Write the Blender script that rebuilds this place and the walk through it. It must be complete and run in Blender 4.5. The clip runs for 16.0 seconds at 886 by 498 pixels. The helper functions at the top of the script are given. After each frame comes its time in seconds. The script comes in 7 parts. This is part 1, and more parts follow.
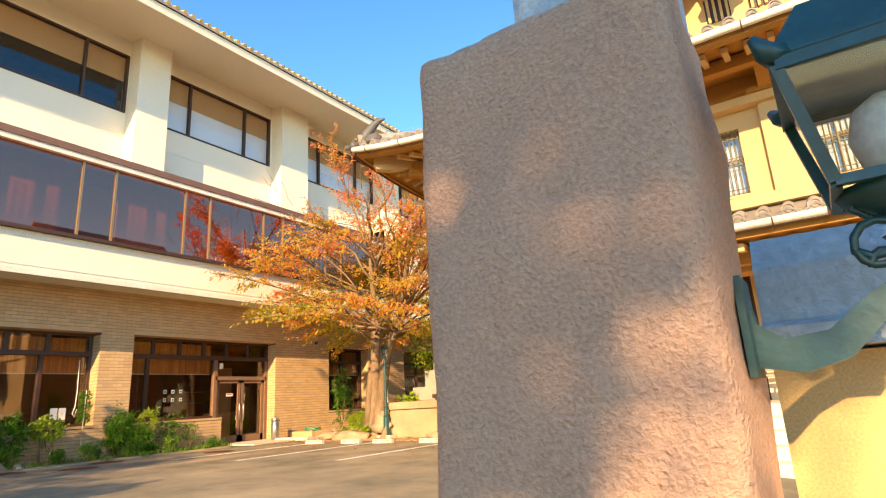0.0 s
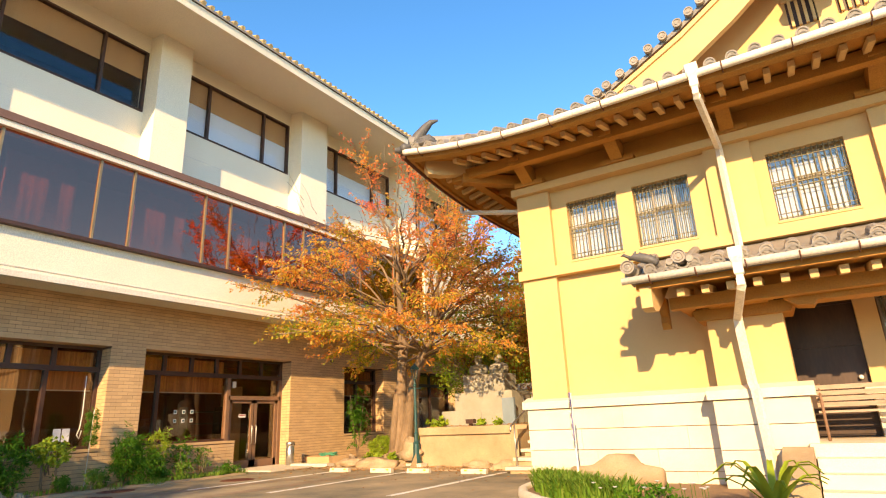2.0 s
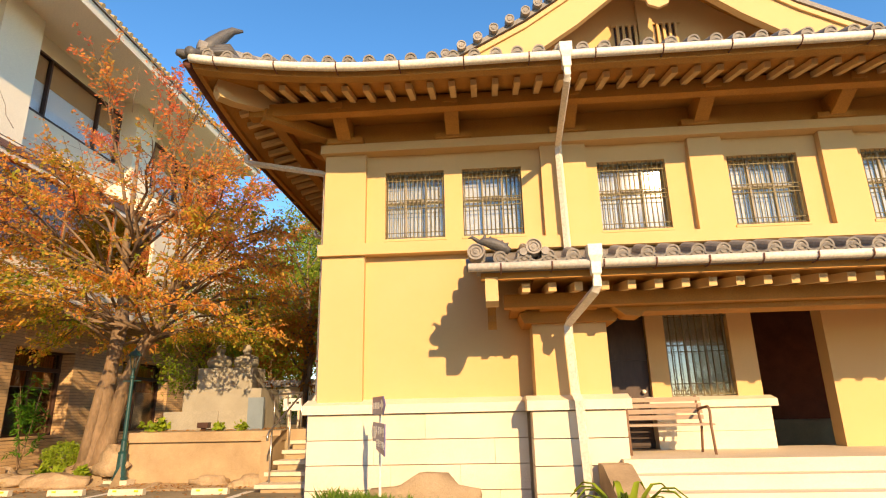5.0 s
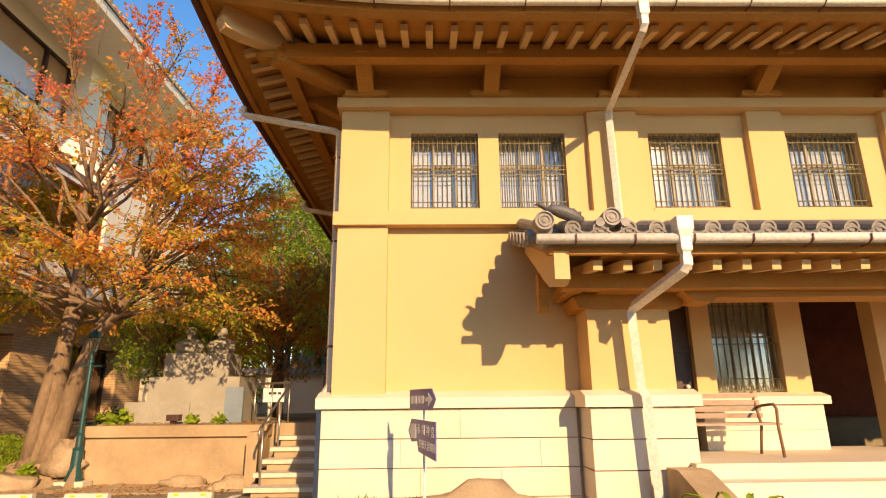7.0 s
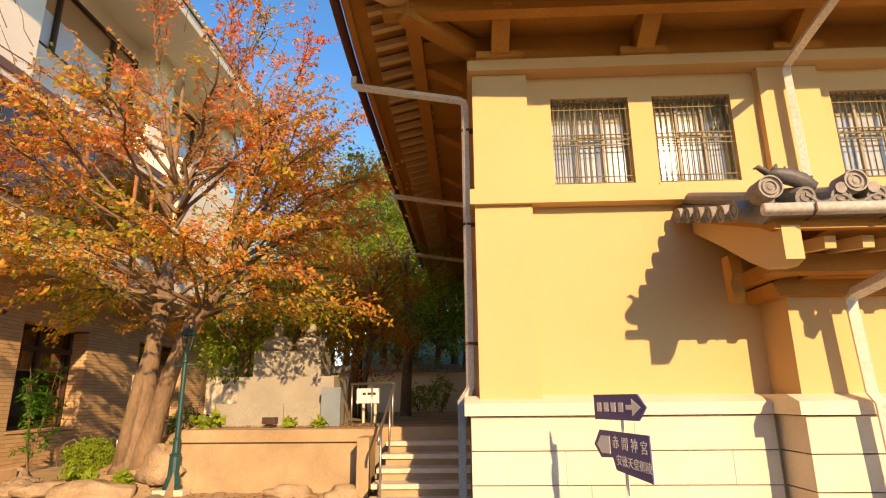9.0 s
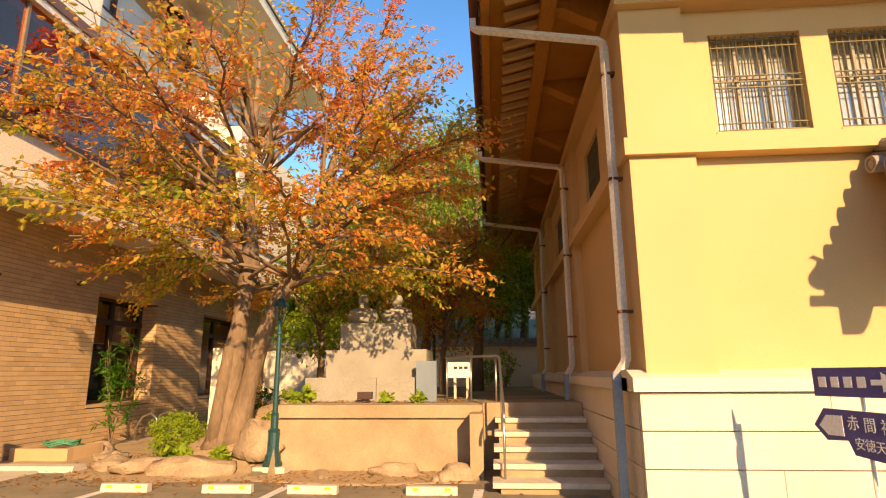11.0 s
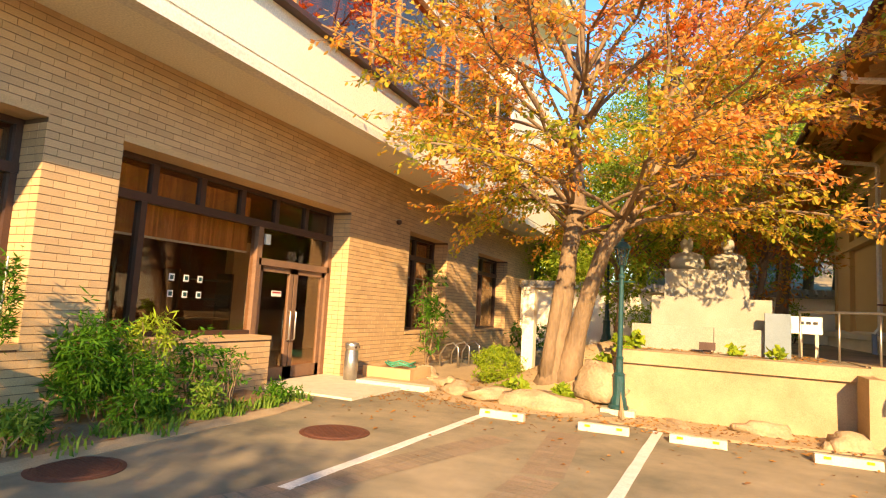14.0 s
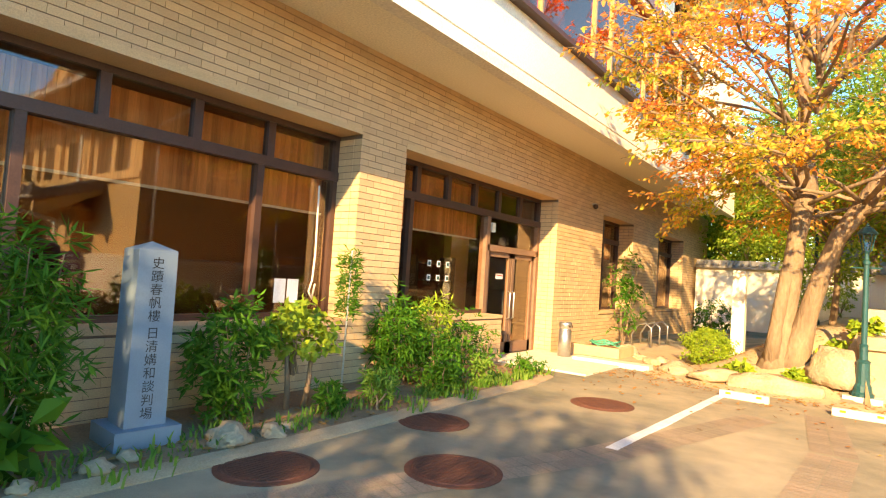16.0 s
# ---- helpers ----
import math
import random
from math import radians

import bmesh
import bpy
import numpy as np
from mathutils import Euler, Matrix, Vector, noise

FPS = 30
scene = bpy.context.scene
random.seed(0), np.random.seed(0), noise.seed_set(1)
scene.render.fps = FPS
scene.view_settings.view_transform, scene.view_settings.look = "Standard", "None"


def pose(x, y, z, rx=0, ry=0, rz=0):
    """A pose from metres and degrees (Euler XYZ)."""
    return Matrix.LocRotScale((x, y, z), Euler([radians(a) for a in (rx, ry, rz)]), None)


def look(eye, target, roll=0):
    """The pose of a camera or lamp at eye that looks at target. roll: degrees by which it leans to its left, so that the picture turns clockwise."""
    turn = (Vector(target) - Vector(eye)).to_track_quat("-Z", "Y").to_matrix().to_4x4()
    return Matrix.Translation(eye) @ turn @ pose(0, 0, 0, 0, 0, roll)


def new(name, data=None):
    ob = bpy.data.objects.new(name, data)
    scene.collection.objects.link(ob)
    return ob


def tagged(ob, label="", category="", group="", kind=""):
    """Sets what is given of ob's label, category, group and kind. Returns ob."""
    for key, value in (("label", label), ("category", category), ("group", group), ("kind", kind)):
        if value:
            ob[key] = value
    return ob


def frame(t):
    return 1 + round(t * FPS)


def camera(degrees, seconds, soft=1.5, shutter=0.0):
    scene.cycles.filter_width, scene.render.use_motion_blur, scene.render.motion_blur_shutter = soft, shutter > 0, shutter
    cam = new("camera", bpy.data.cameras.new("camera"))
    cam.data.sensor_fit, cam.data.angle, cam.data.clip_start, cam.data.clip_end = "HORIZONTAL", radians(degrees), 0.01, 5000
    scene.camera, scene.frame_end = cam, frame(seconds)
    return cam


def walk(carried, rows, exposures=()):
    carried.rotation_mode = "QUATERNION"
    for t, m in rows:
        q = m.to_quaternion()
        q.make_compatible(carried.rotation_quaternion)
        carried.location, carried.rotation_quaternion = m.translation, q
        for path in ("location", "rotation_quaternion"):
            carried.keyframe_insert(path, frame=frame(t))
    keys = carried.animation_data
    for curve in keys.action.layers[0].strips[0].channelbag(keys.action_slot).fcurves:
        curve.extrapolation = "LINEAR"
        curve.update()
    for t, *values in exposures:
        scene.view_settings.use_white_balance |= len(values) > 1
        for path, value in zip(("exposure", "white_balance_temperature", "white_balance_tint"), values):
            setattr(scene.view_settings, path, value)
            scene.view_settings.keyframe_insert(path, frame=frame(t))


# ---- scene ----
cam = camera(75.6, 16.0, soft=1.15)
METRES, EYE, TILT, LEAN, TURN = 13.75, 0.95, 0.0, 0.0, 33.4
ROWS = [
    (0.0, 0.0, 0.0, 0.0, 0.87, 14.95, 3.24),
    (0.5, -0.026, 0.0168, 0.0025, 1.19, 15.74, 3.06),
    (1.0, -0.0545, 0.0295, 0.0074, 0.57, 16.45, 2.73),
    (1.5, -0.0776, 0.0462, 0.0104, 0.59, 16.66, 2.6),
    (2.0, -0.099, 0.0736, 0.0144, -0.57, 16.8, 2.34),
    (2.5, -0.1218, 0.0985, 0.0172, -1.95, 17.08, 2.38),
    (3.0, -0.1318, 0.1268, 0.0171, -4.45, 17.5, 2.18),
    (3.5, -0.1443, 0.1545, 0.0191, -11.43, 17.68, 1.73),
    (4.0, -0.152, 0.1831, 0.0212, -17.22, 17.38, 1.82),
    (4.5, -0.1553, 0.2127, 0.0233, -23.85, 16.54, 1.56),
    (7.0, -0.1909, 0.3623, 0.0297, -34.3, 15.04, 0.53),
    (7.5, -0.2043, 0.3924, 0.0313, -34.27, 14.84, 0.35),
    (8.0, -0.2133, 0.4205, 0.0325, -33.57, 14.96, 0.56),
    (8.5, -0.2225, 0.4527, 0.0365, -32.54, 14.91, 0.63),
    (9.0, -0.2378, 0.4813, 0.0384, -30.9, 14.67, 0.54),
    (11.5, -0.3116, 0.5974, 0.0379, -27.27, 11.5, 0.08),
    (12.0, -0.3303, 0.6189, 0.0393, -25.54, 10.68, -0.42),
    (12.5, -0.3541, 0.6405, 0.0408, -23.76, 9.91, -1.04),
    (13.0, -0.3826, 0.6487, 0.0407, -19.19, 8.22, -1.79),
    (13.5, -0.4149, 0.6587, 0.0397, -15.57, 7.34, -2.52),
    (14.0, -0.448, 0.6528, 0.0397, -9.39, 5.84, -3.28),
    (14.5, -0.4793, 0.6425, 0.0386, -2.58, 4.45, -3.58),
    (15.0, -0.5153, 0.6322, 0.0406, 0.62, 3.65, -3.7),
    (15.5, -0.5438, 0.616, 0.0433, 2.21, 3.0, -3.76),
    (16.0, -0.5773, 0.6007, 0.0426, 3.2, 2.55, -3.76),
]
walk(cam, [(t, pose(0, 0, EYE, TILT, LEAN, TURN) @ pose(METRES * x, METRES * y, METRES * z, 90 + pitch, roll, yaw)) for t, x, y, z, yaw, pitch, roll in ROWS],
     [(0.0, 1.85, 9100, 18), (4.0, 1.4, 8700, 18), (7.0, 1.2, 8900, 24), (9.0, 1.24, 8900, 24), (12.0, 1.6, 9600, 24), (14.0, 2.04, 9500, 18), (15.0, 2.17, 9300, 16), (16.0, 2.55, 9000, 13)])

# ---- world, sun ----
SUN = Vector((0.35, -1.0, 0.42)).normalized()
world = bpy.data.worlds.new("sky")
scene.world = world
world.use_nodes = True
wn = world.node_tree.nodes
sky = wn.new("ShaderNodeTexSky")
sky.sky_type = "NISHITA"
sky.sun_disc = False
sky.sun_elevation = math.asin(SUN.z)
sky.sun_rotation = math.atan2(SUN.x, SUN.y)
sky.altitude, sky.air_density, sky.dust_density, sky.ozone_density = 1500, 1.0, 0.0, 2.5
wn["Background"].inputs[1].default_value = 0.14
tone = wn.new("ShaderNodeHueSaturation")
tone.inputs["Saturation"].default_value, tone.inputs["Value"].default_value = 1.3, 1.1
world.node_tree.links.new(sky.outputs[0], tone.inputs["Color"])
world.node_tree.links.new(tone.outputs[0], wn["Background"].inputs[0])
sun_data = bpy.data.lights.new("sun", "SUN")
sun_data.energy, sun_data.angle, sun_data.color = 2.95, radians(0.6), (1.0, 0.80, 0.52)
sun = new("sun", sun_data)
sun.matrix_world = look(SUN * 60, (0, 0, 0))


# ---- materials ----
def mat(name, a, b=None, rough=0.7, scale=3.0, fine=60.0, bump=0.15, metal=0.0, mix=0.5, piece=0.0, spec=0.4, coord="Object", stretch=(1, 1, 1), depth=0.01):
    """Two-scale procedural surface: large stains between a and b, fine grain in colour and relief."""
    m = bpy.data.materials.new(name)
    m.use_nodes = True
    n, l = m.node_tree.nodes, m.node_tree.links
    p = n["Principled BSDF"]
    b = b or tuple(c * 0.75 for c in a)
    co = n.new("ShaderNodeTexCoord")
    mp = n.new("ShaderNodeMapping")
    mp.inputs["Scale"].default_value = stretch
    if coord == "World":
        geo = n.new("ShaderNodeNewGeometry")
        l.new(geo.outputs["Position"], mp.inputs[0])
    else:
        l.new(co.outputs[coord], mp.inputs[0])
    n1 = n.new("ShaderNodeTexNoise")
    n1.inputs["Scale"].default_value, n1.inputs["Detail"].default_value, n1.inputs["Roughness"].default_value = scale, 6, 0.65
    n2 = n.new("ShaderNodeTexNoise")
    n2.inputs["Scale"].default_value, n2.inputs["Detail"].default_value = fine, 4
    l.new(mp.outputs[0], n1.inputs[0])
    l.new(mp.outputs[0], n2.inputs[0])
    r = n.new("ShaderNodeMapRange")
    r.inputs[1].default_value, r.inputs[2].default_value = 0.5 - mix * 0.5, 0.5 + mix * 0.5
    l.new(n1.outputs[0], r.inputs[0])
    mx = n.new("ShaderNodeMix")
    mx.data_type = "RGBA"
    mx.inputs[6].default_value, mx.inputs[7].default_value = (*a, 1), (*b, 1)
    l.new(r.outputs[0], mx.inputs[0])
    hs = n.new("ShaderNodeHueSaturation")
    l.new(mx.outputs[2], hs.inputs["Color"])
    val = n.new("ShaderNodeMapRange")
    val.inputs[1].default_value, val.inputs[2].default_value, val.inputs[3].default_value, val.inputs[4].default_value = 0.25, 0.75, 0.82, 1.18
    l.new(n2.outputs[0], val.inputs[0])
    last = val.outputs[0]
    if piece:
        oi = n.new("ShaderNodeObjectInfo")
        ge = n.new("ShaderNodeNewGeometry")
        add = n.new("ShaderNodeMath")
        add.operation = "ADD"
        l.new(oi.outputs["Random"], add.inputs[0])
        l.new(ge.outputs["Random Per Island"], add.inputs[1])
        fr = n.new("ShaderNodeMath")
        fr.operation = "FRACT"
        l.new(add.outputs[0], fr.inputs[0])
        pr = n.new("ShaderNodeMapRange")
        pr.inputs[3].default_value, pr.inputs[4].default_value = 1 - piece, 1 + piece
        l.new(fr.outputs[0], pr.inputs[0])
        mu = n.new("ShaderNodeMath")
        mu.operation = "MULTIPLY"
        l.new(last, mu.inputs[0])
        l.new(pr.outputs[0], mu.inputs[1])
        last = mu.outputs[0]
    l.new(last, hs.inputs["Value"])
    l.new(hs.outputs[0], p.inputs["Base Color"])
    rr = n.new("ShaderNodeMapRange")
    rr.inputs[3].default_value, rr.inputs[4].default_value = max(rough - 0.1, 0.05), min(rough + 0.12, 1)
    l.new(n1.outputs[0], rr.inputs[0])
    l.new(rr.outputs[0], p.inputs["Roughness"])
    p.inputs["Metallic"].default_value = metal
    p.inputs["Specular IOR Level"].default_value = spec
    if bump:
        bp = n.new("ShaderNodeBump")
        bp.inputs["Strength"].default_value, bp.inputs["Distance"].default_value = bump, depth
        l.new(n2.outputs[0], bp.inputs["Height"])
        l.new(bp.outputs[0], p.inputs["Normal"])
    return m


def glass(name, tint, gloss, rough=0.02, rim=1.5, coat=(0.9, 0.9, 0.9)):
    """A pane: tinted clear glass with a mirror coat that grows at grazing angles."""
    m = bpy.data.materials.new(name)
    m.use_nodes = True
    n, l = m.node_tree.nodes, m.node_tree.links
    n.remove(n["Principled BSDF"])
    t, g, mx = n.new("ShaderNodeBsdfTransparent"), n.new("ShaderNodeBsdfGlossy"), n.new("ShaderNodeMixShader")
    f, po, ad = n.new("ShaderNodeLayerWeight"), n.new("ShaderNodeMath"), n.new("ShaderNodeMath")
    po.operation, ad.operation, ad.use_clamp = "POWER", "MULTIPLY_ADD", True
    po.inputs[1].default_value = 4.5
    ad.inputs[1].default_value, ad.inputs[2].default_value = rim - 0.7, gloss
    t.inputs[0].default_value = (*tint, 1)
    g.inputs["Roughness"].default_value = rough
    g.inputs["Color"].default_value = (*coat, 1)
    tx = n.new("ShaderNodeTexNoise")
    tx.inputs["Scale"].default_value = 1.3
    bp = n.new("ShaderNodeBump")
    bp.inputs["Strength"].default_value, bp.inputs["Distance"].default_value = 0.05, 0.02
    l.new(tx.outputs[0], bp.inputs["Height"])
    l.new(bp.outputs[0], g.inputs["Normal"])
    l.new(f.outputs["Facing"], po.inputs[0])
    l.new(po.outputs[0], ad.inputs[0])
    l.new(ad.outputs[0], mx.inputs[0])
    l.new(t.outputs[0], mx.inputs[1])
    l.new(g.outputs[0], mx.inputs[2])
    l.new(mx.outputs[0], n["Material Output"].inputs[0])
    return m


def leaf_mat(name, colours, through_light=0.35, by_height=None):
    """Leaves: colour by leaf, thin enough to let light through. by_height: (low z, high z) shifts the ramp."""
    m = bpy.data.materials.new(name)
    m.use_nodes = True
    n, l = m.node_tree.nodes, m.node_tree.links
    p = n["Principled BSDF"]
    ge = n.new("ShaderNodeNewGeometry")
    ramp = n.new("ShaderNodeValToRGB")
    e = ramp.color_ramp.elements
    while len(e) < len(colours):
        e.new(0.5)
    for k, c in enumerate(colours):
        e[k].position, e[k].color = k / (len(colours) - 1), (*c, 1)
    fac = ge.outputs["Random Per Island"]
    if by_height:
        sep = n.new("ShaderNodeSeparateXYZ")
        l.new(ge.outputs["Position"], sep.inputs[0])
        mr = n.new("ShaderNodeMapRange")
        mr.inputs[1].default_value, mr.inputs[2].default_value = by_height
        l.new(sep.outputs[2], mr.inputs[0])
        nz = n.new("ShaderNodeTexNoise")
        nz.inputs["Scale"].default_value = 0.7
        l.new(ge.outputs["Position"], nz.inputs[0])
        a1, a2 = n.new("ShaderNodeMath"), n.new("ShaderNodeMath")
        a1.operation, a2.operation, a2.use_clamp = "MULTIPLY_ADD", "MULTIPLY_ADD", True
        a1.inputs[1].default_value = 0.42
        l.new(fac, a1.inputs[0])
        l.new(mr.outputs[0], a2.inputs[0])
        a2.inputs[1].default_value = 0.42
        mu = n.new("ShaderNodeMath")
        mu.operation = "MULTIPLY_ADD"
        mu.inputs[1].default_value, mu.inputs[2].default_value = 1.3, -0.6
        l.new(nz.outputs[0], mu.inputs[0])
        l.new(mu.outputs[0], a1.inputs[2])
        l.new(a1.outputs[0], a2.inputs[2])
        fac = a2.outputs[0]
    l.new(fac, ramp.inputs[0])
    l.new(ramp.outputs[0], p.inputs["Base Color"])
    p.inputs["Roughness"].default_value = 0.65
    p.inputs["Specular IOR Level"].default_value = 0.2
    tr = n.new("ShaderNodeBsdfTranslucent")
    l.new(ramp.outputs[0], tr.inputs[0])
    mx = n.new("ShaderNodeMixShader")
    mx.inputs[0].default_value = through_light
    l.new(p.outputs[0], mx.inputs[1])
    l.new(tr.outputs[0], mx.inputs[2])
    l.new(mx.outputs[0], n["Material Output"].inputs[0])
    return m


M_BRICK = mat("tan_brick_tile", (0.60, 0.395, 0.215), (0.52, 0.335, 0.175), rough=0.75, scale=1.2, fine=90, piece=0.1, bump=0.2, depth=0.004)
M_MORTAR = mat("dark_mortar", (0.19, 0.12, 0.08), (0.14, 0.09, 0.06), rough=0.9)
M_WHITE = mat("cream_wall_paint", (0.86, 0.785, 0.62), (0.79, 0.71, 0.54), rough=0.6, scale=0.6, fine=40, bump=0.06, mix=0.7, coord="World")
M_YELLOW = mat("ochre_stucco", (0.64, 0.425, 0.205), (0.56, 0.36, 0.155), rough=0.8, scale=0.5, fine=140, bump=0.12, mix=0.8, coord="World", depth=0.004)
# the hall's ochre, darkened so that shade under the eaves is in the colour
M_EAVE = mat("ochre_eave_shade", (0.46, 0.205, 0.04), (0.36, 0.15, 0.025), rough=0.7, scale=1.5, fine=50, bump=0.08, coord="World")
M_PLINTH = mat("cream_ashlar", (0.74, 0.66, 0.52), (0.62, 0.52, 0.38), rough=0.75, scale=1.1, fine=110, bump=0.1, mix=0.8, piece=0.04, coord="World", depth=0.004)
M_TILE = mat("grey_roof_tile", (0.17, 0.16, 0.15), (0.28, 0.25, 0.21), rough=0.55, scale=4, fine=40, bump=0.2, piece=0.2, coord="World")
M_DARKTILE = mat("dark_ornament_tile", (0.07, 0.07, 0.07), (0.12, 0.11, 0.10), rough=0.5, scale=9, fine=40, bump=0.5)
M_TILE_END = mat("weathered_tile_end", (0.34, 0.30, 0.25), (0.20, 0.18, 0.16), rough=0.65, scale=14, fine=60, bump=0.3, piece=0.15)
M_GUTTER = mat("cream_gutter_enamel", (0.78, 0.73, 0.62), (0.66, 0.59, 0.47), rough=0.4, scale=1.5, fine=30, bump=0.03, coord="World")
M_FRAME = mat("dark_bronze_frame", (0.06, 0.03, 0.022), (0.085, 0.042, 0.03), rough=0.45, scale=5, bump=0.02, metal=0.15)
M_OLDFRAME = mat("grey_painted_sash", (0.30, 0.26, 0.20), (0.22, 0.19, 0.14), rough=0.6, scale=4, bump=0.1)
M_IRON = mat("weathered_olive_iron", (0.17, 0.14, 0.065), (0.10, 0.08, 0.045), rough=0.6, scale=8, bump=0.1, metal=0.3)
M_BRONZE_GLASS = glass("bronze_glass", (0.60, 0.37, 0.28), 0.36, rim=1.6, coat=(1.0, 0.42, 0.30))
M_CLEAR_GLASS = glass("shop_glass", (0.88, 0.80, 0.72), 0.07, rim=1.5)
M_UPPER_GLASS = glass("office_glass", (0.95, 0.95, 0.95), 0.05, rim=1.45)
M_GRILL_GLASS = glass("old_window_glass", (0.88, 0.88, 0.84), 0.12, rough=0.06, rim=1.6)
M_LANTERN_GLASS = glass("lantern_pane", (0.92, 0.92, 0.86), 0.03, rough=0.05, rim=1.45)
M_SHOJI = mat("pale_inner_screen", (0.60, 0.62, 0.62), (0.50, 0.53, 0.53), rough=0.8, scale=2, bump=0.02)
# room and office interiors: the gloom of unlit rooms is put into these colours
M_ROOM = mat("dark_room_gloom", (0.20, 0.046, 0.022), (0.12, 0.028, 0.014), rough=0.9)
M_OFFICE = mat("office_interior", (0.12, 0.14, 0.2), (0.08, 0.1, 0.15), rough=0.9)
M_BLIND = mat("brown_bamboo_blind", (0.74, 0.32, 0.12), (0.48, 0.18, 0.065), rough=0.7, scale=6, fine=80, bump=0.3, stretch=(1, 1, 0.05), piece=0.25)
M_OFFICE_BLIND = mat("tan_slatted_blind", (0.58, 0.33, 0.15), (0.46, 0.25, 0.11), rough=0.8, scale=4, fine=120, bump=0.4, stretch=(1, 1, 0.04))
# sky reflection in the lower office panes, put into a pale blue colour
M_PALE_SKY = mat("pale_sky_reflection", (0.80, 0.86, 0.90), (0.74, 0.82, 0.88), rough=0.7, bump=0.02)
M_CURTAIN = mat("red_brown_curtain", (0.46, 0.27, 0.18), (0.38, 0.21, 0.13), rough=0.9, scale=2, fine=90, bump=0.2)
M_PIPE = mat("blue_grey_pipe_paint", (0.27, 0.33, 0.37), (0.22, 0.27, 0.31), rough=0.5, scale=4, bump=0.05, coord="World")
M_MULLION = mat("bronze_anodised_mullion", (0.36, 0.26, 0.14), (0.28, 0.2, 0.11), rough=0.4, metal=0.5, bump=0.02)
M_EAVECAP = mat("ochre_glazed_tile", (0.50, 0.36, 0.16), (0.38, 0.27, 0.12), rough=0.5, piece=0.15)
M_COPING = mat("brown_metal_coping", (0.23, 0.12, 0.08), (0.17, 0.09, 0.06), rough=0.45, metal=0.2, bump=0.03, coord="World")
# mottle: sandy wear, and in its dark patches some dappled shade as colour
M_ASPHALT = mat("grey_asphalt", (0.125, 0.118, 0.08), (0.42, 0.325, 0.205), rough=0.9, scale=0.7, fine=120, bump=0.6, mix=0.42, coord="World", depth=0.006)
M_LINE = mat("worn_road_paint", (0.78, 0.76, 0.70), (0.62, 0.58, 0.50), rough=0.7, scale=5, fine=60, bump=0.2, coord="World")
M_CONCRETE = mat("sandy_concrete", (0.48, 0.35, 0.21), (0.27, 0.185, 0.105), rough=0.85, scale=1.6, fine=70, bump=0.4, mix=0.6, coord="World", depth=0.006)
M_STOPS = mat("pale_concrete", (0.68, 0.60, 0.47), (0.54, 0.46, 0.35), rough=0.85, scale=6, fine=90, bump=0.3)
M_BARK = mat("grey_brown_bark", (0.30, 0.20, 0.12), (0.13, 0.085, 0.05), rough=0.9, scale=3, fine=22, bump=0.8, stretch=(1, 1, 0.35), depth=0.03)
M_STONE = mat("rough_field_stone", (0.46, 0.34, 0.21), (0.30, 0.21, 0.13), rough=0.9, scale=3.5, fine=26, bump=0.9, depth=0.02)
M_GRANITE = mat("grey_granite", (0.20, 0.255, 0.295), (0.145, 0.19, 0.22), rough=0.7, scale=2, fine=220, bump=0.1, depth=0.003)
M_MON = mat("pale_monument_stone", (0.40, 0.37, 0.30), (0.22, 0.205, 0.165), rough=0.85, scale=1.6, fine=60, bump=0.3, mix=0.8)
M_PILLAR = mat("rough_reddish_granite", (0.57, 0.345, 0.235), (0.48, 0.295, 0.205), rough=0.9, scale=6, fine=95, bump=1.0, mix=0.7, depth=0.016)
M_GREEN = mat("dark_green_lamp_paint", (0.006, 0.072, 0.075), (0.010, 0.045, 0.045), rough=0.4, scale=9, fine=40, bump=0.1, spec=0.5)
M_RUST = mat("rusty_iron", (0.17, 0.06, 0.035), (0.11, 0.045, 0.03), rough=0.75, scale=7, fine=50, bump=0.4, metal=0.2)
M_STEEL = mat("brushed_steel", (0.55, 0.53, 0.50), (0.45, 0.43, 0.40), rough=0.35, metal=0.9, bump=0.02)
M_WOOD = mat("brown_weathered_wood", (0.24, 0.13, 0.08), (0.16, 0.09, 0.055), rough=0.7, scale=3, fine=40, bump=0.25, stretch=(0.2, 1, 1))
M_BENCH = mat("sun_bleached_wood", (0.40, 0.29, 0.21), (0.30, 0.21, 0.15), rough=0.7, scale=3, fine=40, bump=0.25, stretch=(0.2, 1, 1))
M_DARKWOOD = mat("dark_stained_wood", (0.07, 0.035, 0.02), (0.04, 0.02, 0.012), rough=0.5, scale=3, fine=30, bump=0.15, stretch=(1, 1, 0.2))
M_SIGN = mat("navy_sign_enamel", (0.075, 0.065, 0.27), (0.07, 0.06, 0.20), rough=0.35, scale=3, bump=0.02, spec=0.8)
M_LETTER = mat("white_lettering", (0.78, 0.77, 0.74), (0.7, 0.68, 0.66), rough=0.5, bump=0.0)
M_INK = mat("black_lettering", (0.02, 0.02, 0.02), (0.03, 0.03, 0.03), rough=0.6, bump=0.0)
M_PAPER = mat("white_notice", (0.75, 0.72, 0.70), (0.68, 0.64, 0.62), rough=0.6, bump=0.0)
M_RED = mat("red_print", (0.45, 0.05, 0.06), (0.4, 0.05, 0.05), rough=0.5, bump=0.0)
M_SOIL = mat("leaf_strewn_soil", (0.20, 0.12, 0.07), (0.30, 0.19, 0.10), rough=0.95, scale=3, fine=40, bump=0.8, coord="World", depth=0.02)
M_COPE = mat("blue_grey_slate_coping", (0.38, 0.47, 0.52), (0.29, 0.37, 0.42), rough=0.6, scale=3, fine=35, bump=0.7, depth=0.015)
